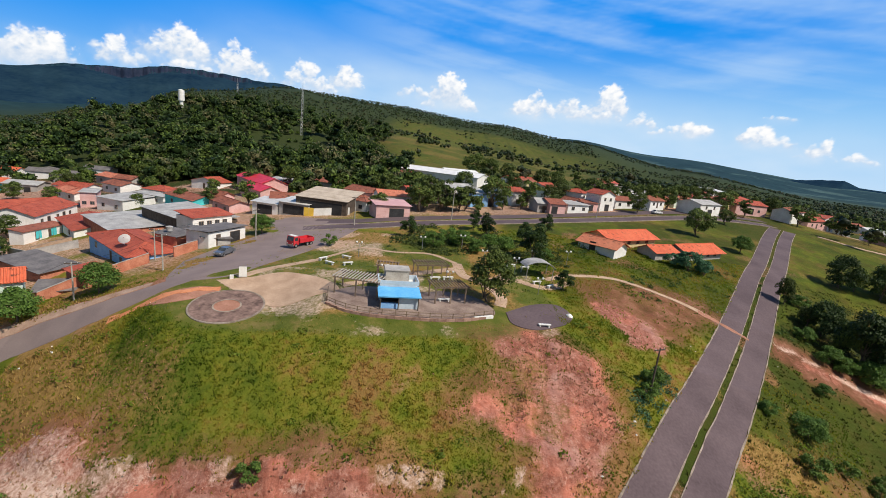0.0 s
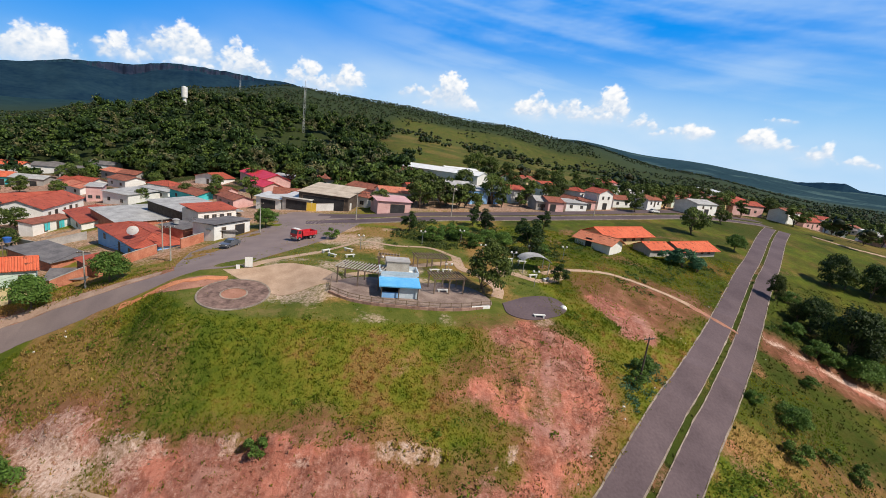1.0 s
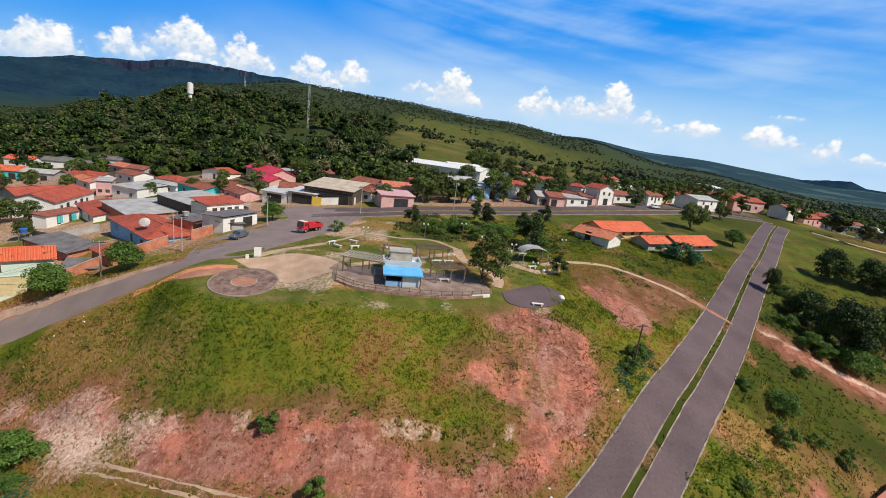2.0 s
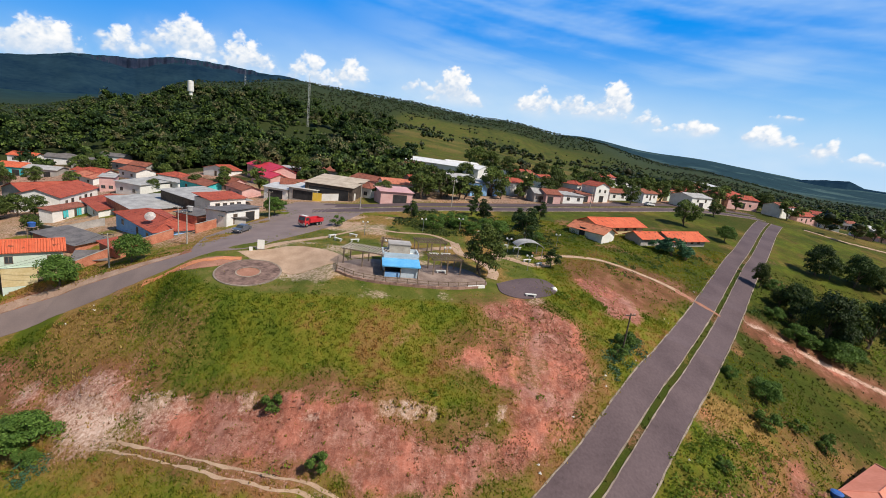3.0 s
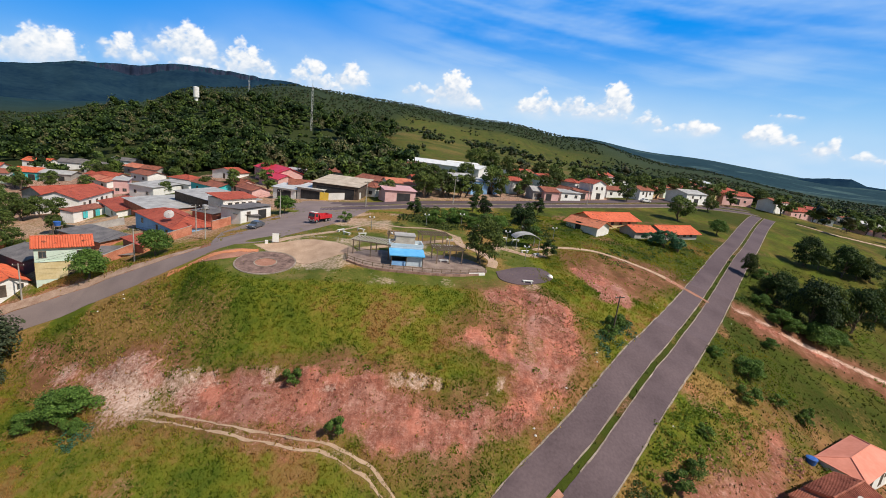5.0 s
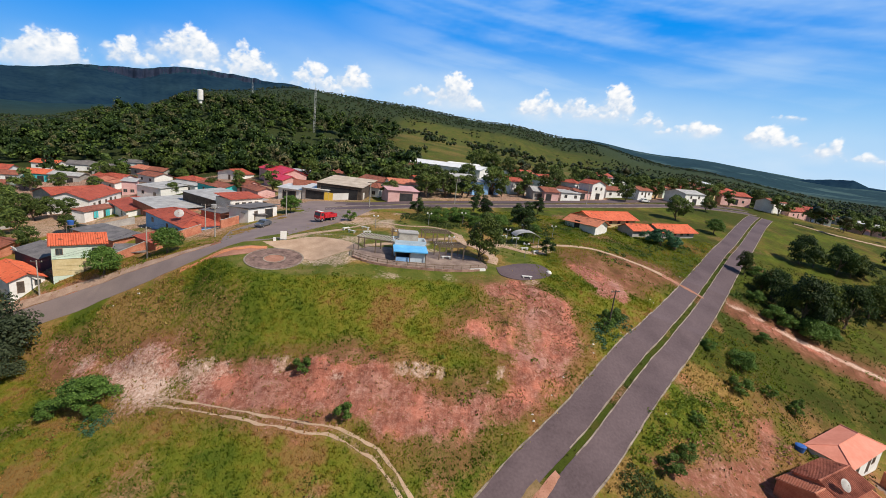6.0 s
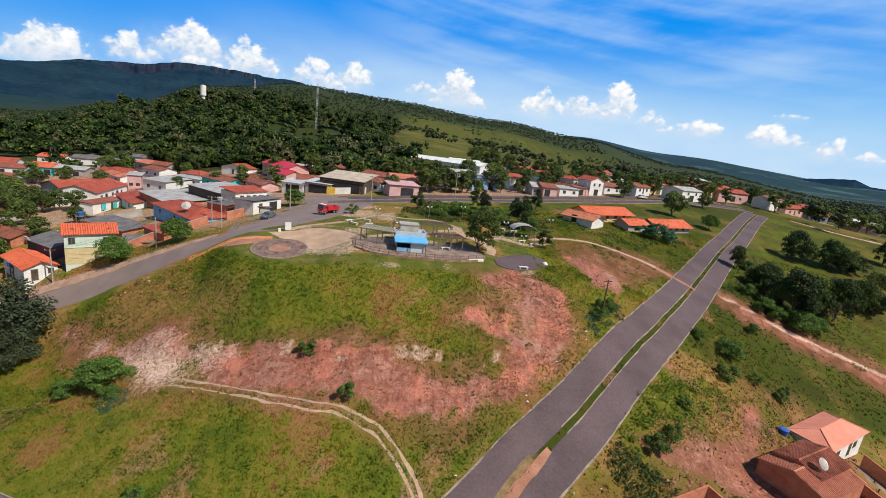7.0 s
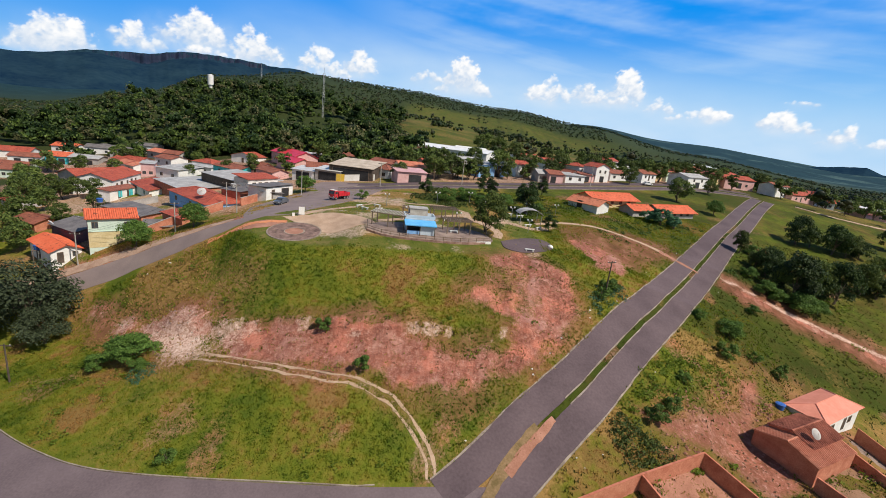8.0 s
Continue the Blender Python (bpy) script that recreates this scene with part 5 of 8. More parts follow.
# brick houses on the slope below the avenue
house("house", (45.2, 27.6), (48.9, 20.85), 9.4, 2.4, BRICK, TILE_CLAY, "cross", 1.1, 0.15, label="bare brick house with a weathered clay tile gable roof", base=-18.6, rolls=0.34)
house("house", (47.6, 28.5), (50.2, 23.8), 7.6, 3.1, BRICK, TILE_MOTTLED, "cross", 0.85, 0.2, label="raised middle wing with dark mottled clay tiles", base=-18.6, rolls=0.34)
house("house", (59.3, 33.0), (70.0, 39.7), 5.2, 3.0, WHITE, TILE_SMOOTH, "hip", 1.1, 0.4, windows=W2, doors=((0.6, 0, 0.9, 2.1),), label="house with a smooth pale pink tiled hip roof", base=-20.0)

# small houses that fill the blocks of the town
FILL = [(WHITE, TILE_RED), (WHITE, SHEET_GREY), (PINK_WALL, TILE_OLD), (WHITE, TILE_PINK), (MINT, TILE_OLD), (GREY_WALL, SHEET_DARK), (WHITE, TILE_ORANGE), (TURQUOISE, TILE_RED), (WHITE, SHEET_PALE), (CREAM, TILE_OLD)]


def fill_block(tries, x0, x1, y0, y1, area, seed, most, label, group):
    g = np.random.default_rng(seed)
    made = 0
    for k in range(tries):
        x, y = g.uniform(x0, x1), g.uniform(y0, y1)
        w, turn = g.uniform(6, 10), -0.45 + (math.pi / 2) * (k % 2) + g.uniform(-0.12, 0.12)
        one = np.array([x]), np.array([y])
        if made >= most or inside(*one, area)[0] < 1 or min(math.hypot(x - a, y - b) - r for a, b, r in BUILT) < 5.2:
            continue
        if min(away(*one, line)[0] for line in (STREET, FAR_LANE, FAR_NEAR_LANE, AVENUE)) < 8:
            continue
        wall, roof = FILL[made % len(FILL)]
        c = Vector((w / 2 * math.cos(turn), w / 2 * math.sin(turn)))
        n = Vector((-math.sin(turn), math.cos(turn))) * 3
        house("house", (x - c.x - n.x, y - c.y - n.y), (x + c.x - n.x, y + c.y - n.y), 6, g.uniform(2.6, 3.3), wall, roof, ("gable", "shed", "hip", "gable")[made % 4], 1.1, windows=W2, doors=((0.5, 0, 0.9, 2.1),), label=label, group=group)
        made += 1


fill_block(500, 108, 330, 160, 330, FAR_TOWN, 103, 16, "small pale house with a tiled roof among the far trees", "far houses")

# ---- trees ----


def leaves(centres, radii, count, size, seed, flat=0.75):
    """Many small leaf sprays over clumps: each a bent quad."""
    g = np.random.default_rng(seed)
    k = g.integers(0, len(centres), count)
    d = g.normal(size=(count, 3))
    d /= np.linalg.norm(d, axis=1)[:, None]
    d[:, 2] = np.where(d[:, 2] < -0.35, -d[:, 2], d[:, 2])
    r = radii[k] * g.uniform(0.55, 1.08, count)
    c = centres[k] + d * r[:, None] * np.array((1, 1, flat))
    n = d + g.normal(size=(count, 3)) * 0.55 + np.array((0, 0, 0.35))
    n /= np.linalg.norm(n, axis=1)[:, None]
    u = np.cross(n, g.normal(size=(count, 3)))
    u /= np.linalg.norm(u, axis=1)[:, None] + 1e-9
    v = np.cross(n, u)
    s = size * g.uniform(0.6, 1.3, count)[:, None]
    quad = np.stack([c - u * s, c - v * s * 0.55 + n * s * 0.15, c + u * s, c + v * s * 0.55 + n * s * 0.15], 1).reshape(-1, 3)
    return quad, np.arange(count * 4).reshape(-1, 4).tolist()


def tree(name, height, spread, trunk, mat, seed, label, category="tree", clumps=18, count=2200, size=0.26, low=0.35):
    """A tree at the origin: tapered trunk, limbs, and a crown of leaf sprays on uneven clumps."""
    g = np.random.default_rng(seed)
    ob = thing(name, Matrix.Identity(4), label, category)
    lo = height * low
    centres, radii = [], []
    for k in range(clumps):
        a, f = g.uniform(0, math.tau), (k + 0.5) / clumps
        zz = lo + (height - lo) * (0.12 + 0.76 * f)
        reach = spread * (0.3 + 0.62 * math.sin(math.pi * min(1, 0.18 + 0.8 * f)) ** 1.2) * g.uniform(0.45, 1.0)
        centres.append((reach * math.cos(a), reach * math.sin(a), zz + g.uniform(-0.06, 0.06) * height))
        radii.append(spread * g.uniform(0.24, 0.44))
    centres, radii = np.array(centres), np.array(radii)
    bm = fresh()
    bend = Vector((g.uniform(-0.08, 0.08) * height, g.uniform(-0.08, 0.08) * height, lo))
    rod(bm, (0, 0, -0.4), bend * 0.5 + Vector((0, 0, 0)), trunk, trunk * 0.8, 7)
    rod(bm, bend * 0.5, bend, trunk * 0.8, trunk * 0.62, 7)
    rod(bm, bend, (bend.x * 0.6, bend.y * 0.6, height * 0.8), trunk * 0.6, trunk * 0.15, 6)
    for c in centres[:: max(1, clumps // 9)]:
        rod(bm, bend + Vector((0, 0, g.uniform(-0.1, 0.25) * (height - lo))), Vector(c), trunk * 0.38, trunk * 0.08, 5)
    part("trunk", bm, BARK, ob)
    verts, faces = leaves(centres, radii, count, size, seed + 1)
    mesh_object("crown", verts, faces, mat, ob)
    return ob


def put(ob, x, y, s=1.0, turn=0.0, dz=0.0, tall=1.0):
    return Matrix.Translation((x, y, land_at(x, y) + dz)) @ Matrix.Rotation(turn, 4, "Z") @ Matrix.Diagonal((s, s, s * tall, 1))


def plant(ob, places, label="", group=""):
    """Sets the first place on the thing itself and copies it to the others."""
    for k, (x, y, s, *tall) in enumerate(places[1:]):
        copy_thing(ob, put(ob, x, y, s, k * 2.4 + 0.7, 0.0, *tall))
    x, y, s, *tall = places[0]
    ob.matrix_world = put(ob, x, y, s, 0.0, 0.0, *tall)
    if label:
        ob["label"] = label


round_tree = tree("tree", 4.2, 2.5, 0.16, LEAF_STREET, 3, "round dense green street tree", clumps=44, count=5200, size=0.15, low=0.2)
plant(round_tree, [(-61.2, 52.6, 1.2), (-52, 56.6, 1.1), (-41.3, 89.5, 1.05), (80.5, 115, 1.1)])
square_tree = tree("tree", 7.2, 2.6, 0.17, LEAF_GROVE, 12, "tall tree with broad layered leaves in the square", clumps=30, count=5200, size=0.18, low=0.14)
plant(square_tree, [(6.8, 56.8, 1.25)])
big_tree = tree("tree", 7.0, 4.2, 0.25, LEAF_GREY, 25, "large grey-green tree beside the street", clumps=30, count=8000, size=0.17, low=0.12)
plant(big_tree, [(-68, 37.0, 1.65), (-75, 33, 1.6), (-64, 34.5, 0.9), (-80, 38, 1.4)])
grove_tree = tree("tree", 7.0, 4.2, 0.25, LEAF_GROVE, 21, "broad dark green tree in the thicket", clumps=28, count=4600, size=0.26, low=0.15)
plant(grove_tree, [(73.8, 86.9, 0.5, 1.64), (74.0, 79.9, 0.48, 1.19), (75.6, 72.3, 0.66, 1.45), (87.1, 76.1, 0.83, 1.47), (103.8, 104.0, 0.67, 1.26), (113.7, 102.6, 0.77, 1.26), (119.4, 96.1, 0.9, 0.87), (104.7, 84.5, 0.88, 1.35)])
dense_tree = tree("tree", 7.0, 4.2, 0.24, LEAF_DARK, 27, "tall dark green tree with a dense crown in the thicket", clumps=30, count=5200, size=0.24, low=0.1)
plant(dense_tree, [(76.0, 78.2, 0.87, 1.1), (78.0, 70.7, 1.13, 1.31), (91.2, 75.6, 1.06, 1.36), (100.2, 104.3, 0.93, 1.26), (109.5, 102.7, 0.96, 1.26), (117.9, 103.3, 0.71, 1.01), (137.9, 116.9, 0.72, 1.47), (108.5, 84.3, 0.76, 1.05)])
shade_tree = tree("tree", 7.5, 4.0, 0.25, LEAF_MID, 31, "spreading green tree among the houses", clumps=24, count=2300, size=0.31, low=0.2)
plant(shade_tree, [(-150, 120, 1.0), (-142, 112, 1.1), (-158, 126, 1.1), (-128, 104, 0.9), (-118, 98, 0.8), (-120, 92, 0.7), (-157, 170, 1.0), (-150, 166, 0.9), (-132, 180, 1.0), (-90, 140, 0.7), (-78, 136, 0.7),
                   (-20, 116, 0.75), (-9, 122, 1.05), (4, 128, 1.0), (34, 150, 1.0), (40, 160, 1.0), (66, 152, 0.9), (73.6, 126, 1.05), (84, 170, 1.1), (62, 168, 0.9),
                   (112, 180, 1.1), (124, 196, 1.1), (140, 186, 0.9), (150, 206, 1.2), (-24, 150, 1.1), (-12, 160, 1.0), (4, 168, 1.1), (24, 176, 1.1), (44, 182, 1.1), (-40, 152, 1.0), (-60, 160, 1.2), (-78, 166, 1.0), (-120, 186, 1.1), (-123, 91, 1.0), (-128, 96, 1.1), (-110, 100, 0.75), (-116, 101, 0.8), (-8.4, 129, 1.3), (14, 141, 1.3), (40, 200, 1.2), (78, 170, 1.2), (56, 173, 1.2), (10, 225, 1.5), (18, 222, 1.3), (26, 214, 1.2), (64, 186, 1.2), (72, 178, 1.1), (94, 182, 1.2), (104, 190, 1.2), (118, 204, 1.2), (134, 214, 1.2), (96, 150, 0.7), (48, 164, 0.9), (-112, 76, 1.0), (-106, 62, 0.8), (-98, 54, 0.9), (-92, 50, 0.7), (-118, 66, 1.1), (-110, 84, 0.8), (-96, 84, 0.6), (-140, 146, 0.8), (-160, 152, 0.9), (-170, 150, 0.8), (-104, 138, 0.6), (-114, 160, 0.8), (-90, 160, 0.7), (-48, 122, 0.5), (-20, 136, 0.8), (150, 190, 0.9), (168, 214, 1.0), (186, 226, 1.0), (206, 250, 1.1), (160, 176, 0.8), (230, 262, 1.2), (-90, 57, 0.8), (-99, 62, 0.9), (-104, 72, 0.9), (-93, 70, 0.7), (-112, 68, 0.9)])
grey_tree = tree("tree", 6.0, 2.6, 0.18, LEAF_DARK, 41, "dark feathery tree at the edge of the square", clumps=18, count=3400, size=0.18, low=0.15)
plant(grey_tree, [(16.5, 79, 1.25), (-9, 90, 0.75), (9, 96, 0.9), (6, 102, 0.8), (17, 92, 0.8), (20.5, 66.5, 0.6), (24, 104, 0.8)])

bush = tree("bush", 1.8, 1.3, 0.06, LEAF_LIGHT, 51, "bright green leafy bush on the bank", "bush", clumps=14, count=1900, size=0.095, low=0.05)
plant(bush, [(-16.2, 29.0, 1.1), (-9.3, 23.4, 1.1), (-27.9, 11.8, 0.9), (49.1, 43.3, 1.6), (56, 46, 1.1), (60, 45, 1.0), (62, 47, 0.9), (-23.2, 79.1, 1.3), (37, 33, 0.9), (30, 24.5, 1.4), (33, 27, 1.2), (28, 46.5, 1.3), (26.5, 44, 1.1), (29.5, 48, 1.1)])
dark_bush = tree("bush", 2.6, 2.0, 0.08, LEAF_STREET, 61, "large dark green bush beside the sandy hollow", "bush", clumps=18, count=4200, size=0.12, low=0.05)
plant(dark_bush, [(70.5, 68.9, 1.17), (72.7, 67.9, 1.03), (77.6, 67.2, 1.65), (81.8, 68.2, 1.23), (47.1, 50.6, 0.62), (52.6, 49.6, 1.16), (63.1, 60.3, 0.67), (77.9, 88.0, 1.01), (69.2, 74.3, 0.9), (-43.2, 27.8, 1.35), (-45.6, 28.6, 1.3), (-41.5, 25.6, 0.6), (-48.5, 26.8, 0.8), (9, 88, 1.0), (3, 86, 1.2), (-3, 84, 1.2), (0, 89, 1.1), (6, 82, 1.0), (12, 86, 1.1), (20, 82, 0.8)])
teal_tree = tree("tree", 3.6, 2.4, 0.12, LEAF_BLUE, 71, "bluish-green tree in front of the school", clumps=16, count=2200, size=0.2, low=0.1)
plant(teal_tree, [(54.4, 91.5, 1.25), (57.8, 91, 0.95), (51, 92.5, 0.8)])
far_tree = tree("tree", 8.0, 4.4, 0.25, LEAF_MID, 81, "broad green tree among the far houses", clumps=16, count=1000, size=0.5, low=0.15)
grown_at = []
chance = np.random.default_rng(77)
for area, x0, x1, y0, y1, most in ((TOWN, -200, -30, 90, 185, 5), (TOWN, -30, 125, 125, 192, 18), (FAR_TOWN, 110, 330, 160, 330, 40), ([(100, 170), (30, 200), (60, 250), (200, 330), (320, 380), (330, 320), (200, 250)], 30, 330, 170, 380, 60)):
    left = most
    for k in range(900):
        x, y = chance.uniform(x0, x1), chance.uniform(y0, y1)
        one = np.array([x]), np.array([y])
        if left and inside(*one, area)[0] > 0 and min(math.hypot(x - a, y - b) - r for a, b, r in BUILT) > 2.4 and min(away(*one, line)[0] for line in (STREET, FAR_LANE, FAR_NEAR_LANE, AVENUE)) > 6 and all(math.hypot(x - a, y - b) > 5 for a, b, c in grown_at):
            grown_at.append((x, y, chance.uniform(0.5, 1.1)))
            left -= 1
plant(far_tree, grown_at)

# ---- woods on the hill, one mass ----


def wood_mass(name, places, sizes, mat, seed, label, per=70, spray=0.5, fine=1, lobes=5, sunk=0.95, core_size=0.74):
    """Crowns of far trees: several uneven lobes each, wrapped in leaf sprays."""
    g = np.random.default_rng(seed)
    bm = fresh()
    bmesh.ops.create_icosphere(bm, subdivisions=fine, radius=1)
    cv = np.array([v.co for v in bm.verts])
    cf = np.array([[v.index for v in f.verts] for f in bm.faces])
    bm.free()
    z = land(places[:, 0], places[:, 1])
    cen, rad = [], []
    for (x, y), s, h in zip(places, sizes, z):
        tall = g.uniform(0.75, 1.5)
        for k in range(lobes):
            a = g.uniform(0, math.tau)
            out = 0.0 if k == 0 else s * g.uniform(0.3, 0.72)
            cen.append((x + out * math.cos(a), y + out * math.sin(a), h + s * tall * (sunk + (0.25 if k == 0 else g.uniform(-0.5, 0.3)))))
            rad.append(s * ((0.8 if lobes == 1 else 0.56) if k == 0 else g.uniform(0.22, 0.5)))
    cen, rad = np.array(cen), np.array(rad)
    rough = 1 + g.uniform(-0.3, 0.25, (len(cen), len(cv)))
    core = (cv[None] * rough[..., None] * (rad * core_size)[:, None, None] * np.array((1, 1, 0.85)) + cen[:, None]).reshape(-1, 3)
    tri = (cf[None] + len(cv) * np.arange(len(cen))[:, None, None]).reshape(-1, 3)
    k = np.repeat(np.arange(len(cen)), max(1, per // lobes))
    count = len(k)
    d = g.normal(size=(count, 3))
    d /= np.linalg.norm(d, axis=1)[:, None]
    d[:, 2] = np.abs(d[:, 2]) * 1.1 - 0.25
    c = cen[k] + d * rad[k][:, None] * g.uniform(core_size, 1.25, count)[:, None] * np.array((1, 1, 0.85))
    n = d + g.normal(size=(count, 3)) * 0.42
    n /= np.linalg.norm(n, axis=1)[:, None]
    u = np.cross(n, g.normal(size=(count, 3)))
    u /= np.linalg.norm(u, axis=1)[:, None] + 1e-9
    v = np.cross(n, u)
    s = spray * g.uniform(0.5, 1.3, count)[:, None]
    q = np.stack([c - u * s, c - v * s * 0.6, c + u * s, c + v * s * 0.6], 1).reshape(-1, 3)
    qf = np.arange(count * 4).reshape(-1, 4) + len(core)
    ob = mesh_object(name, np.vstack([core, q]), [*tri.tolist(), *qf.tolist()], mat)
    ob.data.polygons.foreach_set("use_smooth", np.arange(len(tri) + len(qf)) < len(tri))
    # small cores take the painted shade colour, sprays keep the leaf colour
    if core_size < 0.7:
        ob.data.materials.append(LEAF_SHADE)
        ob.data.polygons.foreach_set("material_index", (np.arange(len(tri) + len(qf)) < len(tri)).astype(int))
    return tagged(ob, label, "woods", kind="stuff")


def scatter(n, r0, r1, a0, a1, seed, keep=None):
    g = np.random.default_rng(seed)
    r = np.sqrt(g.uniform(r0**2, r1**2, n))
    a = np.radians(g.uniform(a0, a1, n))
    p = np.column_stack([r * np.sin(a), r * np.cos(a)])
    return p if keep is None else p[keep(p[:, 0], p[:, 1])]


not_town = lambda x, y: (inside(x, y, TOWN) < -3) & (inside(x, y, FAR_TOWN) < -3)
clearing = lambda x, y: np.minimum(away(x, y, [(-212.7, 345.1), (-200, 325)]), away(x, y, [(-114.3, 318.1), (-103, 286)]))
hill = scatter(1350, 185, 520, -58, -9, 5, lambda x, y: not_town(x, y) & (away(x, y, [(-212.7, 345.1), (-203, 329)]) > 5) & (y - 168 > -0.05 * x) & (fbm(x, y, 60, 3, 4) > 0.3))
edge_trees = scatter(900, 150, 255, -58, -6, 15, lambda x, y: np.array([min(math.hypot(a - p, b - q) - r for p, q, r in BUILT) > 2.5 for a, b in zip(x, y)]) & (inside(x, y, TOWN) < 9) & (y > 120 - 0.2 * x))
hill = np.vstack([hill, edge_trees])
hill_sizes = 2.6 + 6.4 * np.random.default_rng(1).uniform(0, 1, len(hill)) ** 1.7
hill_sizes[-len(edge_trees):] *= 0.62
hill_sizes *= np.where(clearing(hill[:, 0], hill[:, 1]) < 12, 0.45, 1.0)
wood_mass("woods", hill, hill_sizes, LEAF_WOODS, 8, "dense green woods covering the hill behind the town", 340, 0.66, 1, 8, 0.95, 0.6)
fringe = scatter(1700, 205, 640, -5, 60, 6, lambda x, y: not_town(x, y) & ((open_pasture(x, y) < 0.5) | (fbm(x, y, 35, 3, 69) > 0.56)) & (fbm(x, y, 70, 3, 7) > 0.54 - 0.28 * smooth(400, 480, np.hypot(x, y)) - 0.14 * smooth(14, 22, np.degrees(np.arctan2(x, y)))))
wood_mass("woods", fringe, np.random.default_rng(2).uniform(2.5, 5.8, len(fringe)), LEAF_RIDGE, 9, "scattered dark trees over the pasture behind the town", 45, 0.85, 1, 3)
beyond = scatter(15000, 480, 1500, -50, 60, 7, lambda x, y: (fbm(x, y, 300, 4, 6) > 0.28) & ((open_pasture(x, y) < 0.5) | (fbm(x, y, 45, 3, 68) > 0.63)))
wood_mass("woods", beyond, np.random.default_rng(3).uniform(1.6, 3.9, len(beyond)), LEAF_RIDGE, 10, "far woods on the ridge", 7, 1.2, 1, 1, 0.45)

# ---- the mesa on the skyline ----


def mesa():
    """A table mountain: wooded slopes, a fluted cliff band and a flat top."""
    az = np.radians(np.linspace(-64, -13, 520))
    r = np.concatenate([np.linspace(1900, 2600, 22), np.linspace(2612, 2760, 26), np.linspace(2790, 3500, 14)])
    A, R = np.meshgrid(az, r, indexing="ij")
    a, q = np.degrees(A).ravel(), R.ravel()
    top = 20 + 2790 * np.tan(np.radians(np.interp(a, (-64, -50, -45.8, -43.6, -41.4, -38.6, -35.9, -33, -30.4, -27.7, -24.8, -21.8, -18, -13), (2.2, 2.5, 2.66, 3.06, 3.55, 3.94, 4.2, 4.9, 5.06, 5.08, 4.98, 4.86, 4.6, 3.4))))
    top = top + (fbm(a, a * 0, 2.2, 4, 71) - 0.5) * 16
    foot = (top - np.interp(a, (-64, -43, -39.5, -36, -33, -28, -24, -20, -13), (4, 7, 22, 54, 48, 34, 18, 7, 4))) * (0.9 + 0.2 * fbm(a, q / 400, 3, 3, 72))
    edge = 2690 + 70 * (fbm(a, a * 0 + 3, 1.2, 5, 73) - 0.5) + 40 * (fbm(a, a * 0 + 9, 0.35, 3, 74) - 0.5)
    slope = -20 + (foot + 20) * smooth(1850, 2640, q) ** 1.3 + (fbm(a * 40, q, 130, 4, 75) - 0.5) * 22 * smooth(1900, 2200, q)
    rise = smooth(-14, 14, q - edge)
    z = slope * (1 - rise) + (top + (fbm(a * 30, q, 60, 3, 76) - 0.5) * 5) * rise
    idx = np.arange(A.size).reshape(A.shape)
    f = np.stack([idx[:-1, :-1], idx[:-1, 1:], idx[1:, 1:], idx[1:, :-1]], -1).reshape(-1, 4)
    ob = mesh_object("backdrop", np.column_stack([q * np.sin(np.radians(a)), q * np.cos(np.radians(a)), z]), f.tolist(), HAZY_WOODS)
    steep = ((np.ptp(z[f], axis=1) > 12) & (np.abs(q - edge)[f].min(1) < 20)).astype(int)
    ob.data.materials.append(HAZED_ROCK)
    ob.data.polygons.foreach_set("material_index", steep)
    ob.data.polygons.foreach_set("use_smooth", np.ones(len(f), bool))
    return tagged(ob, "blue-green table mountain, haze and cliff shadow in its colour", "mountain", kind="structure")


# woods of both table hills tinted blue, as painted distance haze
HAZY_WOODS = material("hazy_woods", ((0.006, 0.02, 0.042), (0.022, 0.05, 0.068)), 1.0, 0.05, 0.008, 0.0, spread=0.75, specular=0.0)
mesa()


def low_mesa():
    """A small table hill far off, falling away steeply at one end."""
    az = np.radians(np.linspace(33, 47, 160))
    r = np.linspace(3000, 3900, 40)
    A, R = np.meshgrid(az, r, indexing="ij")
    a, q = np.degrees(A).ravel(), R.ravel()
    top = 3450 * np.tan(np.radians(np.interp(a, (33, 36.6, 38.8, 40.4, 40.9, 41.6, 44, 47), (0.2, 0.55, 0.85, 0.97, 0.75, 0.42, 0.38, 0.2)))) + (fbm(a, a * 0, 0.8, 3, 78) - 0.5) * 8
    z = -30 + (top + 62) * smooth(3000, 3400, q) + (fbm(a * 60, q, 90, 3, 79) - 0.5) * 10 - 30 * smooth(3500, 3900, q)
    idx = np.arange(A.size).reshape(A.shape)
    f = np.stack([idx[:-1, :-1], idx[:-1, 1:], idx[1:, 1:], idx[1:, :-1]], -1).reshape(-1, 4)
    ob = mesh_object("backdrop", np.column_stack([q * np.sin(np.radians(a)), q * np.cos(np.radians(a)), z]), f.tolist(), HAZY_WOODS)
    ob.data.polygons.foreach_set("use_smooth", np.ones(len(f), bool))
    return tagged(ob, "low table hill on the far plain, coloured by blue haze", "hill", kind="structure")


low_mesa()

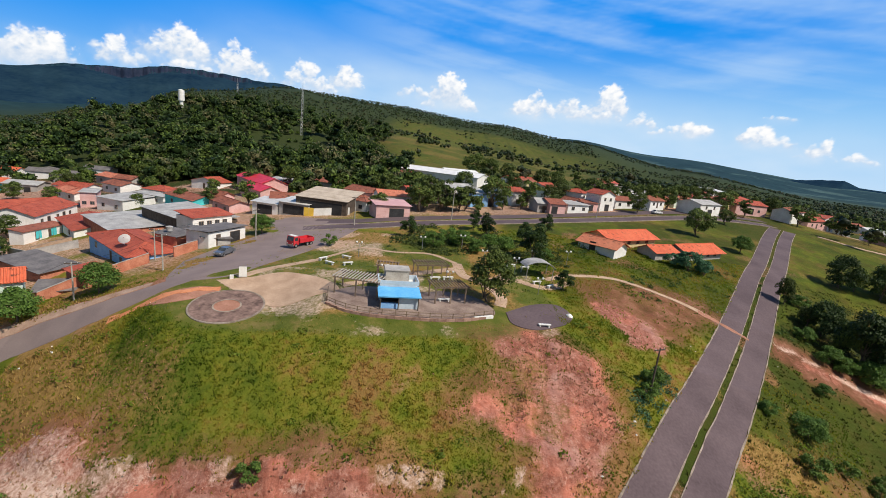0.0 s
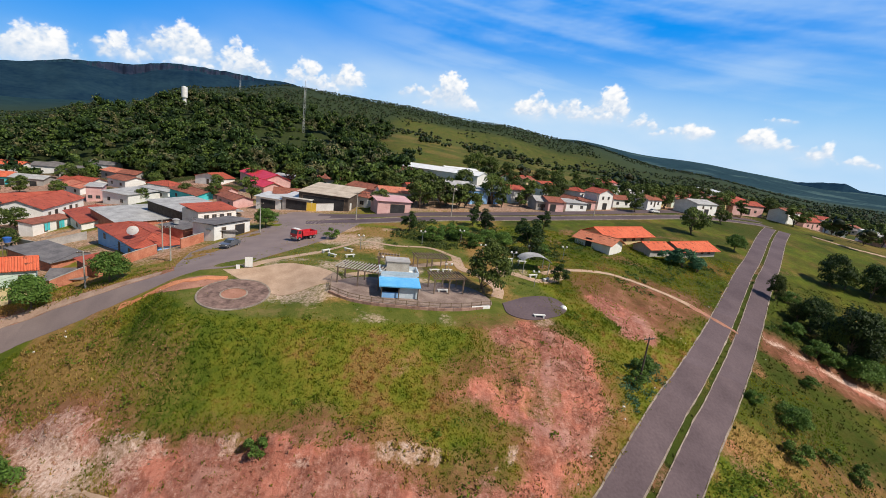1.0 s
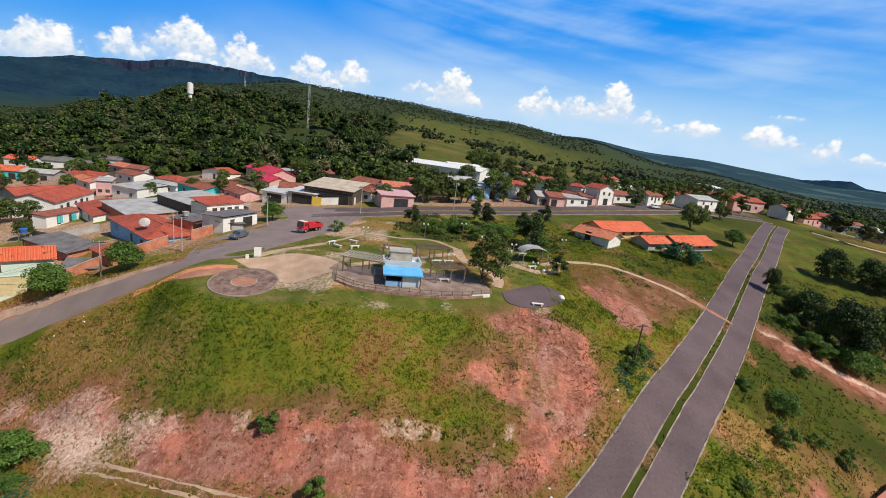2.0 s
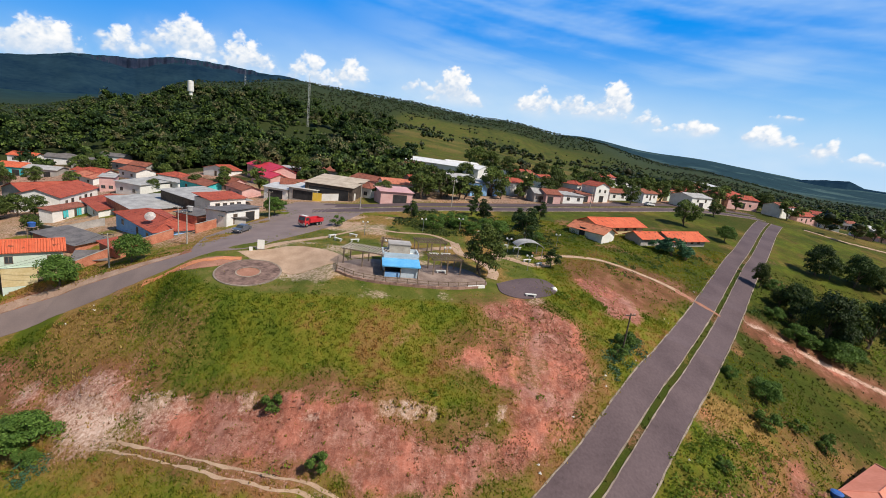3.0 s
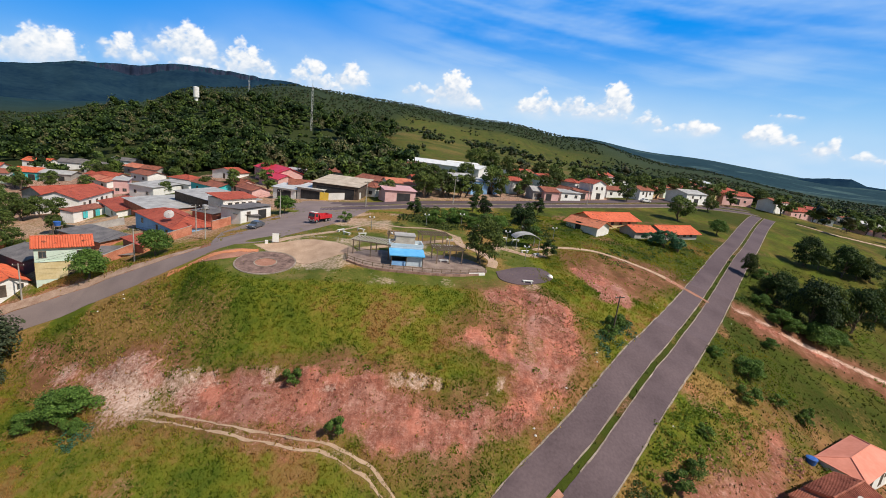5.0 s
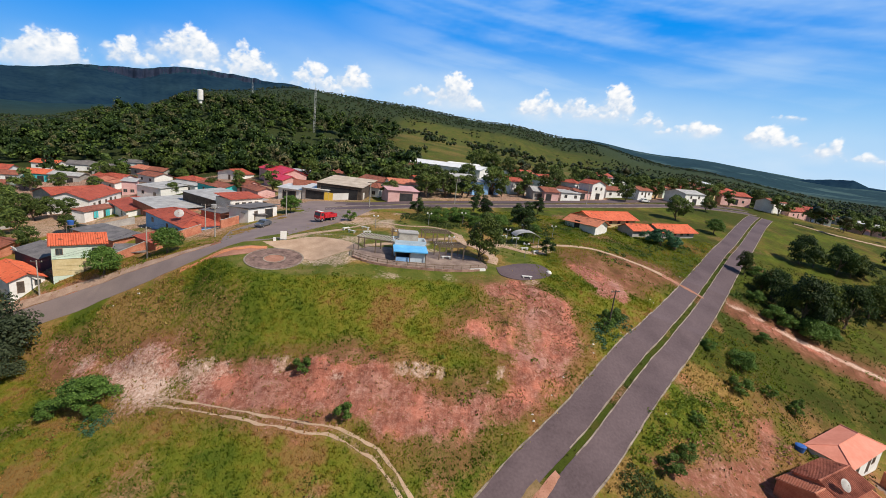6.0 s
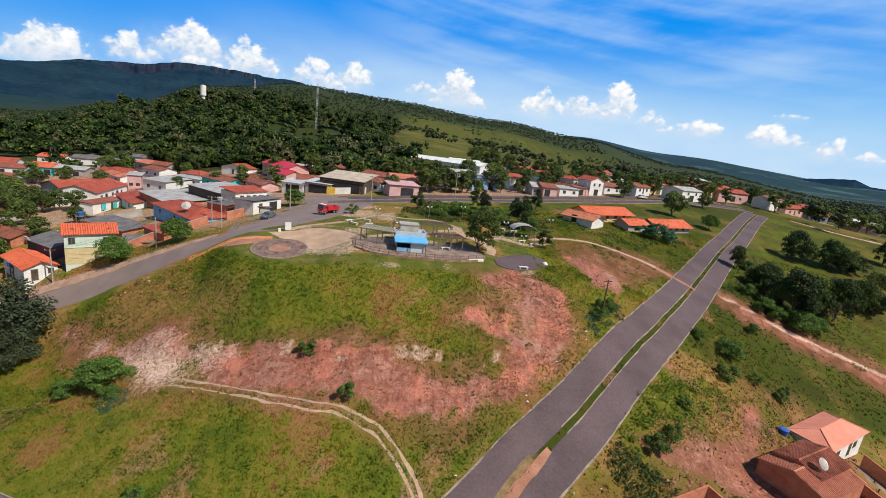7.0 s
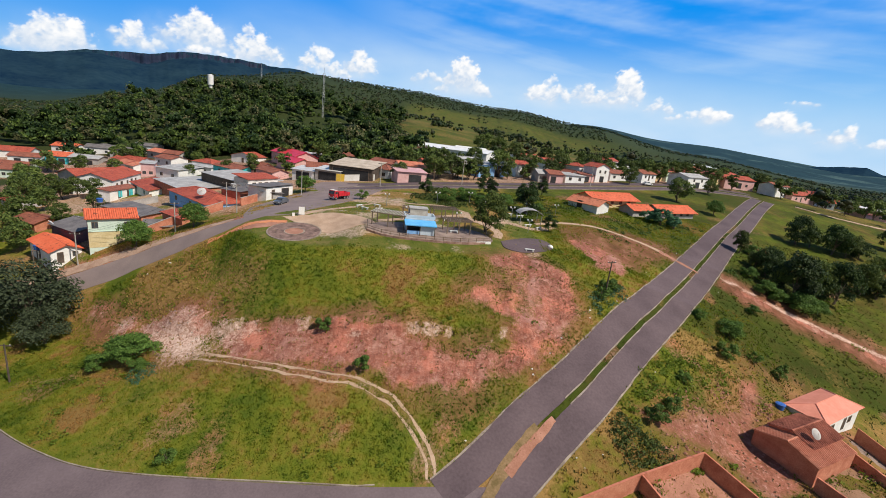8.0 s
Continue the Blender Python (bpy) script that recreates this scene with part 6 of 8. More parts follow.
# ---- sky ----
CLOUDS = [  # azimuth, elevation of the base, width, height, in degrees; how solid
    (-44.9, 3.0, 3.4, 2.5, 1.0), (-42.4, 3.3, 4.6, 3.9, 1.0), (-38.2, 5.6, 1.5, 1.3, 0.3), (-36.9, 4.6, 3.0, 2.3, 0.95), (-34.8, 5.2, 1.4, 1.0, 0.6), (-31.5, 5.8, 7.2, 3.6, 1.0), (-30.4, 5.1, 5.2, 1.2, 0.6),
    (-25.3, 5.1, 4.6, 3.3, 0.95), (-18.4, 5.0, 6.0, 3.0, 0.85), (-13.9, 5.8, 3.2, 2.9, 0.8), (-6.0, 6.1, 3.6, 1.7, 0.6), (-1.3, 5.2, 6.4, 2.8, 0.8), (-1.9, 5.8, 3.2, 4.7, 1.0), (8.6, 5.2, 5.4, 3.0, 0.85), (12.9, 5.8, 2.8, 2.6, 0.85),
    (15.0, 5.6, 4.0, 1.8, 0.75), (17.3, 6.0, 3.4, 4.0, 1.0), (16.2, 5.6, 5.4, 1.6, 0.7), (21.4, 5.2, 3.0, 1.6, 0.55), (24.6, 4.6, 4.4, 1.2, 0.5), (27.0, 4.9, 3.2, 1.7, 0.75), (32.6, 4.2, 3.0, 2.5, 0.8), (35.2, 4.1, 3.0, 1.2, 0.6),
    (34.1, 6.9, 2.6, 0.5, 0.45), (37.7, 3.3, 3.0, 1.9, 0.75), (40.9, 3.2, 2.8, 1.1, 0.5)]


def cloud_cover():
    az = np.radians(np.concatenate([np.linspace(-66, -50, 40, endpoint=False), np.linspace(-50, 50, 1050), np.linspace(50.5, 66, 40)]))
    el = np.radians(np.concatenate([np.linspace(-2, 1.4, 16), np.linspace(1.5, 12.5, 150), np.linspace(12.7, 20, 36), np.linspace(20.6, 40, 20)]))
    A, E = np.meshgrid(az, el, indexing="ij")
    a, e = np.degrees(A).ravel(), np.degrees(E).ravel()
    puff = fbm(a, e * 1.1, 1.1, 5, 21) - 0.5
    curl = fbm(a + puff * 0.9, e * 1.1 + puff * 0.5, 0.42, 4, 23) - 0.5
    streak = fbm(a * 0.5 + e * 1.6, e * 2.4 - a * 0.42, 9, 6, 31)
    drawn = fbm(a * 0.16 + e * 0.9, e * 1.8 + a * 0.3, 2.2, 5, 35)
    veil = smooth(0.36, 0.72, streak * 0.65 + drawn * 0.35) * smooth(4, 9, e) * smooth(-24, 4, a) * 0.5
    haze = smooth(13.5, 4.5, e + 0.10 * a) * smooth(-40, -8, a) * (0.55 + 0.5 * fbm(a, e * 2.5, 5, 4, 33))
    low, high, thin = np.array((0.30, 0.60, 0.93)), np.array((0.002, 0.285, 0.9)), np.array((0.6, 0.77, 0.95))
    g = smooth(2, 15, e + 0.06 * (-a))[:, None]
    colour = low * (1 - g) + high * g
    s = np.clip(np.maximum(veil, haze * (0.78 + 0.2 * smooth(-10, 5, a))), 0, 0.9)[:, None]
    colour = colour * (1 - s) + thin * s
    chance = np.random.default_rng(19)
    white, shade = np.array((1.0, 1.0, 1.0)), np.array((0.50, 0.64, 0.83))
    for ca, ce, w, h, solid in CLOUDS:
        ce, w, h = (ce - 0.25, w * 1.18, h * 1.22) if ca > -24 else (ce + 0.05, w * 1.2, h * 1.4)
        m = np.where((np.abs(a - ca) < w * 0.8 + 0.6) & (e > ce - 1.2) & (e < ce + h * 1.3 + 0.6))[0]
        x, y, n1, n2 = a[m] - ca, e[m] - ce, puff[m], curl[m]
        c = colour[m]
        foot = smooth(0.75, 0.0, np.abs(x) / w) * smooth(-0.9, 0.4, y) * smooth(h * 0.75, 0.1, y) * (0.95 + n1 * 1.7) * 0.85 * solid
        foot = np.clip(foot, 0, 0.8)[:, None]
        c = c * (1 - foot) + np.array((0.66, 0.78, 0.92)) * foot
        n = int(14 + 5 * w)
        for k in range(n):
            u = chance.uniform(-1, 1)
            reach = h * (1 - abs(u) ** 2.6) * (0.45 + 0.55 * fbm(np.array([u * 2.1 + ca]), np.array([ce]), 0.8, 2, 37)[0] * 1.5)
            r = max(0.22, min(h * chance.uniform(0.16, 0.34), reach * 0.55))
            lift = 1 - k / n
            px, py = u * (w / 2 - r * 0.4), max(0.35 * r, (reach - r) * (0.3 + 0.7 * lift) * chance.uniform(0.7, 1.0))
            dx, dy = (x - px) / r, (y - py) / r
            d = np.hypot(dx, dy * np.where(dy < 0, 1.35, 1.0))
            alpha = smooth(-0.05, 0.5, 1 - d + n1 * 0.9 + n2 * 0.8) * smooth(-0.35, 0.35, y + n1 * 0.6)
            lit = np.clip(0.44 + 0.36 * dy + 0.16 * dx + n2 * 0.9 + n1 * 0.5 + 0.55 * (y / h - 0.3), 0, 1)[:, None]
            alpha = (alpha * solid * (0.3 + 0.65 * lit[:, 0]) * smooth(-0.3, 0.45 * h, y + n1))[:, None]
            c = c * (1 - alpha) + (shade * (1 - lit) + white * lit) * alpha
        colour[m] = c
    R = 4850.0
    verts = np.column_stack([R * np.sin(A).ravel() * np.cos(E).ravel(), R * np.cos(A).ravel() * np.cos(E).ravel(), R * np.sin(E).ravel()])
    idx = np.arange(A.size).reshape(A.shape)
    f = np.stack([idx[:-1, :-1], idx[:-1, 1:], idx[1:, 1:], idx[1:, :-1]], -1).reshape(-1, 4)
    m = bpy.data.materials.new("clouds")
    m.use_nodes = True
    n, l = m.node_tree.nodes, m.node_tree.links
    n.remove(n["Principled BSDF"])
    shade, em = n.new("ShaderNodeAttribute"), n.new("ShaderNodeEmission")
    shade.attribute_name = "cloud"
    l.new(shade.outputs["Color"], em.inputs[0])
    l.new(em.outputs[0], n["Material Output"].inputs[0])
    ob = mesh_object("backdrop", verts, f.tolist(), m)
    layer = ob.data.color_attributes.new("cloud", "FLOAT_COLOR", "POINT")
    layer.data.foreach_set("color", np.column_stack([colour, np.ones(len(a))]).ravel())
    ob.data.polygons.foreach_set("use_smooth", np.ones(len(f), bool))
    ob.visible_shadow = False
    return tagged(ob, "white cumulus clouds and thin veils in a blue sky", "sky", kind="structure")


cloud_cover()

# ---- the square ----


def at(x, y, turn=0.0, dz=0.0):
    """A pose on the land, turned by degrees."""
    return Matrix.Translation((x, y, land_at(x, y) + dz)) @ Matrix.Rotation(radians(turn), 4, "Z")


def disc_patch(name, cx, cy, r0, r1, mat, label, lift, kind="structure", sides=48):
    verts, faces = [], []
    rings = np.linspace(r0, r1, 5)
    for k in range(sides):
        a = k * math.tau / sides
        x, y = cx + rings * math.cos(a), cy + rings * math.sin(a)
        z = land(x, y) + lift
        verts += [(*p, h) for p, *h_ in zip(zip(x, y), z) for h in h_]
        verts.append((x[-1], y[-1], z[-1] - 0.3))
    for k in range(sides):
        a, b = k * 6, (k + 1) % sides * 6
        faces += [(a + i, a + i + 1, b + i + 1, b + i) for i in range(5)]
    return tagged(mesh_object(name, verts, faces, mat), label, "pavement", kind=kind)


def flat_patch(name, outline, mat, label, lift, category="pavement"):
    """A paved patch inside an outline, laid on the land as a fine grid with a skirt."""
    pts = along([*outline, outline[0]], 0.6)[:-1]
    cen = pts.mean(0)
    verts, faces, cols = [], [], 7
    for p in pts:
        q = cen + (p - cen) * np.linspace(0.02, 1, cols)[:, None]
        verts += [(*a, h) for a, h in zip(q, land(q[:, 0], q[:, 1]) + lift)]
        verts.append((*p, land_at(*p) - 0.3))
    n = len(pts)
    for k in range(n):
        a, b = k * (cols + 1), (k + 1) % n * (cols + 1)
        faces += [(a + i, a + i + 1, b + i + 1, b + i) for i in range(cols)]
    return tagged(mesh_object(name, verts, faces, mat), label, category, kind="structure")


flat_patch("road", YARD, ASPHALT_PALE, "wide worn asphalt yard where the streets meet", 0.045, "road")
flat_patch("pavement", SAND, SANDY, "trodden sandy clearing in the square", 0.05)
flat_patch("pavement", ORANGE, RED_EARTH, "bare orange earth strip beside the street", 0.045)
RING = (-28.4, 48.7)
disc_patch("pavement", *RING, 1.8, 4.55, RING_STONE, "round paved stone ring in the lawn", 0.08)
disc_patch("kerb", *RING, 4.5, 4.75, KERB, "pale round kerb of the paved ring", 0.12)
disc_patch("kerb", *RING, 1.6, 1.8, KERB, "pale inner kerb of the paved ring", 0.12)
disc_patch("pavement", *RING, 0.05, 1.65, RED_EARTH, "bare brown earth in the middle of the ring", 0.07)
DECK = [(-16, 52.5), (-15.4, 49.6), (-12.5, 48.3), (-9.2, 47.9), (-5.9, 48.1), (-1.4, 48.7), (3.1, 50), (7.3, 52.4), (7.2, 55), (4.5, 58), (0, 58.5), (-3, 57), (-9, 57), (-13, 56)]
flat_patch("pavement", DECK, PAVING, "brownish brick terrace round the kiosk", 0.12)
flat_patch("pavement", [(9.3, 54.2), (10, 51.2), (13.4, 51), (18, 54.2), (19.8, 57.6), (18, 60.2), (13.7, 58.5)], ASPHALT, "dark grey paved platform in the square", 0.1)
for pts, w in (([(2, 73), (3.2, 67), (6.1, 64.8), (9, 60), (8.6, 56)], 1.8), ([(6, 65), (11, 68), (17, 66.3), (22, 70)], 1.6), ([(-22.5, 68), (-19, 75), (-16.7, 78.5), (-10, 77), (-3.3, 77.7), (2, 73)], 0.9),
               ([(-31, 57), (-27, 62), (-22.5, 68)], 1.4), ([(-15, 56), (-10, 61), (-4, 66), (2, 70)], 1.6)):
    ribbon("pavement", pts, w, SANDY, "pale trodden footpath across the lawn", "path", lift=0.05, across=2)

kiosk = thing("kiosk", at(-8.2, 49.3, 12, 0.1) @ Matrix.Diagonal((0.84, 0.84, 0.8, 1)), "white kiosk with a bright blue canopy and raised tank block", "kiosk")
for c in ((0, 3.2, -0.5, 6.2, 3.4, 3.2), (0, 7.2, -0.5, 6.2, 7.4, 3.2), (0, 3.4, -0.5, 0.2, 7.2, 3.2), (6.0, 3.4, -0.5, 6.2, 7.2, 3.2), (3.0, 0.4, -0.5, 6.1, 0.6, 2.3), (5.9, 0.6, -0.5, 6.1, 3.2, 2.3)):
    part("wall", box(fresh(), *c), PALE_BLUE, kiosk)
part("flat_roof", box(fresh(), 0.2, 3.4, 2.95, 6.0, 7.2, 3.1), WHITE, kiosk)
part("counter", box(fresh(), 0.1, 0.4, 0, 2.9, 0.8, 1.0), BLUE_WALL, kiosk)
# near-black panel under the canopy, painted in place of the shaded interior
part("interior_shade", box(fresh(), 0.3, 3.1, 0, 5.9, 3.18, 2.5), DARK, kiosk)
part("canopy", slab(fresh(), ((-0.4, -0.3, 2.45), (6.5, -0.3, 2.45), (6.5, 3.5, 3.0), (-0.4, 3.5, 3.0)), 0.22), BLUE_ROOF, kiosk, "bright blue sheet canopy")
b = fresh()
for c in ((-0.3, 3.52, 3.2, 6.5, 3.7, 3.9), (-0.3, 7.2, 3.2, 6.5, 7.4, 3.9), (-0.3, 3.7, 3.2, -0.1, 7.2, 3.9), (6.3, 3.7, 3.2, 6.5, 7.2, 3.9)):
    box(b, *c)
part("parapet", b, PALE_BLUE, kiosk)
b = box(fresh(), 1.0, 6.0, 3.1, 5.0, 9.0, 5.0)
part("tank_block", b, CONCRETE, kiosk)
part("cornice", box(fresh(), 0.85, 5.85, 5.0, 5.15, 9.15, 5.15), GREY_WALL, kiosk)
for k, (x, y) in enumerate(((0.05, 0), (2.9, 0), (6.1, 0))):
    part("post", box(fresh(), x - 0.08, y - 0.1, -0.4, x + 0.08, y + 0.06, 2.42), WOOD_DARK, kiosk)


def pergola(m, w, d, h, beams, mat, label, roof_mat=None):
    ob = thing("pergola", m, label, "pergola")
    nx = max(2, int(w / 2.2) + 1)
    for i in range(nx):
        for y in (0, d):
            x = i * w / (nx - 1)
            part("post", box(fresh(), x - 0.09, y - 0.09, -0.5, x + 0.09, y + 0.09, h), mat, ob)
    for y in (0, d):
        part("beam", box(fresh(), -0.3, y - 0.08, h, w + 0.3, y + 0.08, h + 0.2), mat, ob)
    for k in range(beams):
        x = -0.2 + (w + 0.4) * k / (beams - 1)
        part("slat", box(fresh(), x - 0.05, -0.5, h + 0.2, x + 0.05, d + 0.5, h + 0.34), roof_mat or mat, ob)
    return ob


pergola(at(-15.2, 52.6, -8, 0.1), 6.2, 3.0, 2.3, 15, WOOD, "weathered wooden pergola with pale slats over the terrace", CONCRETE)
pergola(at(-1.0, 53.2, 22, 0.1), 4.6, 2.8, 2.3, 12, WOOD, "weathered wooden pergola beside the square tree")
pergola(at(-4.4, 62.4, 20, 0.05), 5.0, 2.6, 2.3, 12, WOOD, "wooden pergola at the back of the kiosk")
pergola(at(-10.6, 60.5, 5, 0.05), 3.0, 2.4, 2.2, 8, WOOD, "small wooden pergola behind the kiosk")

shelter = thing("shelter", at(14.2, 69.0, 10), "open shelter with a curved grey roof", "shelter")
verts, faces = [], []
for k in range(13):
    a = math.pi * (0.12 + 0.76 * k / 12)
    for r in (3.0, 2.9):
        for y in (0, 3.4):
            verts.append((2.6 - r * math.cos(a), y, 1.3 + r * math.sin(a) * 0.55 + 0.3))
for k in range(12):
    o = k * 4
    faces += [(o, o + 4, o + 5, o + 1), (o + 2, o + 3, o + 7, o + 6), (o, o + 2, o + 6, o + 4), (o + 1, o + 5, o + 7, o + 3)]
mesh_object("roof", verts, faces, SHEET_GREY, shelter)
for x, y in ((0.2, 0.2), (5.0, 0.2), (0.2, 3.2), (5.0, 3.2)):
    part("post", rod(fresh(), (x, y, -0.3), (x, y, 2.1), 0.08), METAL, shelter)


def railing(points, h, label, mat=WOOD, every=1.5):
    """A wooden rail on posts that follows the land."""
    line = along(points, every)
    ob = thing("railing", Matrix.Translation((*line[0], 0)), label, "railing")
    o = Vector((*line[0], 0))
    tops = [Vector((*p, land_at(*p) + 0.1)) - o for p in line]
    for p in tops:
        part("post", box(fresh(), p.x - 0.06, p.y - 0.06, p.z - 0.4, p.x + 0.06, p.y + 0.06, p.z + h), mat, ob)
    for z in (h - 0.08, h * 0.5):
        for p, q in zip(tops[:-1], tops[1:]):
            part("rail", rod(fresh(), p + Vector((0, 0, z)), q + Vector((0, 0, z)), 0.05, sides=6), mat, ob)
    return ob


railing([(-15.4, 49.4), (-12.5, 48.1), (-9.2, 47.7), (-5.9, 47.9), (-1.4, 48.5), (3.1, 49.8), (7.3, 52.2)], 0.95, "weathered wooden railing along the terrace edge", WOOD)
railing([(-16, 52.4), (-15.4, 49.8)], 0.95, "weathered wooden railing at the terrace side", WOOD)
plinth_line = along([(-15.4, 49.2), (-12.5, 47.9), (-9.2, 47.5), (-5.9, 47.7), (-1.4, 48.3), (3.1, 49.6), (7.3, 52.0)], 1.0)
plinth = thing("low_wall", Matrix.Translation((*plinth_line[0], 0)), "low brown brick plinth along the terrace edge", "wall")
for p, q in zip(plinth_line[:-1], plinth_line[1:]):
    d = Vector((*(q - p), 0))
    m = Matrix.Translation((p[0] - plinth_line[0][0], p[1] - plinth_line[0][1], land_at(*((p + q) / 2)))) @ Matrix.Rotation(math.atan2(d.y, d.x), 4, "Z")
    part("block", box(fresh(), 0, -0.14, -0.3, d.length - 0.03, 0.14, 0.34, m), PLINTH, plinth)
wall = thing("low_wall", at(4.6, 50.4, 26), "low whitewashed wall at the end of the terrace", "wall")
part("body", box(fresh(), 0, 0, -0.4, 3.0, 0.35, 0.4), WHITE, wall)


def bench(m, label="pale concrete bench in the square"):
    ob = thing("bench", m, label, "bench", "benches of the square")
    bm = box(fresh(), -0.9, -0.22, 0.38, 0.9, 0.22, 0.48)
    bmesh.ops.bevel(bm, geom=bm.edges[:], offset=0.02, segments=1)
    part("seat", bm, WHITE, ob)
    for x in (-0.65, 0.65):
        part("leg", box(fresh(), x - 0.08, -0.18, -0.1, x + 0.08, 0.18, 0.38), WHITE, ob)
    return ob


first_bench = bench(at(14.6, 52.2, 10))
for x, y, t in ((-21.4, 68.3, 60), (-17.8, 70.3, -20), (-19.6, 65.8, -25), (-16.6, 66.4, 40), (0.3, 54.6, 15), (12.2, 74.8, 10), (14.8, 74.2, 20), (-1.5, 63.4, 20), (0.6, 64.2, 20), (16.0, 67.6, 30), (18.2, 66.8, 50)):
    copy_thing(first_bench, at(x, y, t, 0.05))
boulder = thing("boulder", at(19.4, 57.4, 20), "whitewashed boulder at the edge of the paved platform", "boulder")
b = fresh()
bmesh.ops.create_icosphere(b, subdivisions=2, radius=0.55)
for v in b.verts:
    v.co *= 1 + 0.18 * noise.noise(v.co * 2)
    v.co.z *= 0.8
part("stone", b, WHITE, boulder)


def globe_lamp(m):
    ob = thing("street_lamp", m, "short post lamp with two white globes", "street lamp", "globe lamps of the square")
    part("post", rod(fresh(), (0, 0, -0.3), (0, 0, 2.6), 0.06, 0.045), METAL, ob)
    part("arm", rod(fresh(), (-0.45, 0, 2.55), (0.45, 0, 2.55), 0.03), METAL, ob)
    for x in (-0.45, 0.45):
        bm = fresh()
        bmesh.ops.create_uvsphere(bm, u_segments=12, v_segments=8, radius=0.2, matrix=Matrix.Translation((x, 0, 2.75)))
        part("globe", bm, WHITE, ob)
    return ob


lamp = globe_lamp(at(-9.4, 59.6, 10))
for x, y in ((0.8, 60.2), (12.6, 71.5), (16.8, 77.5), (7, 74), (-5, 80), (15.5, 63.2), (-16, 72), (24, 80), (3, 84)):
    copy_thing(lamp, at(x, y, 12))

sign = thing("sign_board", at(-30.2, 57.0, 20), "blank white painted sign board on the grass", "sign")
part("board", box(fresh(), -0.55, -0.06, 0.2, 0.55, 0.06, 1.75), WHITE, sign)
part("post", box(fresh(), -0.45, 0.06, -0.4, -0.35, 0.14, 1.6), METAL, sign)
part("post", box(fresh(), 0.35, 0.06, -0.4, 0.45, 0.14, 1.6), METAL, sign)
block = thing("marker_block", at(-31.6, 56.4, 20), "small white concrete marker block beside the sign", "marker")
part("body", box(fresh(), -0.25, -0.2, -0.2, 0.25, 0.2, 0.6), WHITE, block)

# ---- vehicles ----


def wheel(parent, x, y, r, w=0.25):
    t = part("wheel", rod(fresh(), (x, y - w / 2, r), (x, y + w / 2, r), r, sides=18), RUBBER, parent)
    part("rim", rod(fresh(), (x, y - w / 2 - 0.01, r), (x, y + w / 2 + 0.01, r), r * 0.55, sides=14), METAL, t)


truck = thing("dump_truck", at(-28.8, 78.0, 243, 0.08) @ Matrix.Diagonal((0.86, 0.86, 0.9, 1)), "red tipper truck parked on the asphalt", "truck")
b = fresh()
pts = [(3.0, 0.55), (3.0, 1.5), (2.75, 2.45), (1.6, 2.5), (1.45, 0.55)]
for y in (-1.1, 1.1):
    for x, z in pts:
        b.verts.new((x, y, z))
b.verts.ensure_lookup_table()
for k in range(5):
    j = (k + 1) % 5
    b.faces.new((b.verts[k], b.verts[j], b.verts[5 + j], b.verts[5 + k]))
b.faces.new([b.verts[k] for k in range(5)][::-1])
b.faces.new([b.verts[5 + k] for k in range(5)])
bmesh.ops.recalc_face_normals(b, faces=b.faces)
bmesh.ops.bevel(b, geom=b.edges[:], offset=0.06, segments=2)
cab = part("cab", b, TRUCK_RED, truck)
part("windscreen", slab(fresh(), ((3.02, -0.95, 1.55), (3.02, 0.95, 1.55), (2.8, 0.95, 2.35), (2.8, -0.95, 2.35)), 0.02), GLASS, cab)
for y in (-1.115, 1.105):
    part("side_window", box(fresh(), 1.75, y, 1.55, 2.65, y + 0.01, 2.25), GLASS, cab)
part("roof_panel", box(fresh(), 1.65, -0.95, 2.5, 2.7, 0.95, 2.58), WHITE, cab)
part("bumper", box(fresh(), 3.0, -1.1, 0.45, 3.15, 1.1, 0.75), METAL, truck)
for y in (-0.8, 0.8):
    part("headlight", box(fresh(), 3.0, y - 0.16, 0.85, 3.04, y + 0.16, 1.05), WHITE, truck)
part("chassis", box(fresh(), -3.1, -0.45, 0.5, 1.5, 0.45, 0.75), WOOD_DARK, truck)
b = fresh()
for c in ((-3.2, -1.15, 0.95, 1.25, 1.15, 1.05), (-3.2, -1.15, 1.05, 1.25, -1.07, 1.85), (-3.2, 1.07, 1.05, 1.25, 1.15, 1.85), (-3.2, -1.07, 1.05, -3.1, 1.07, 1.85), (1.15, -1.07, 1.05, 1.25, 1.07, 2.1)):
    box(b, *c)
for x in np.linspace(-3.0, 1.0, 7):
    for y in (-1.2, 1.15):
        box(b, x - 0.05, y, 0.95, x + 0.05, y + 0.05, 1.85)
part("bed", b, TRUCK_RED, truck)
for x in (2.25, -1.2, -2.3):
    for y in (-0.95, 0.95):
        wheel(truck, x, y, 0.48, 0.32)


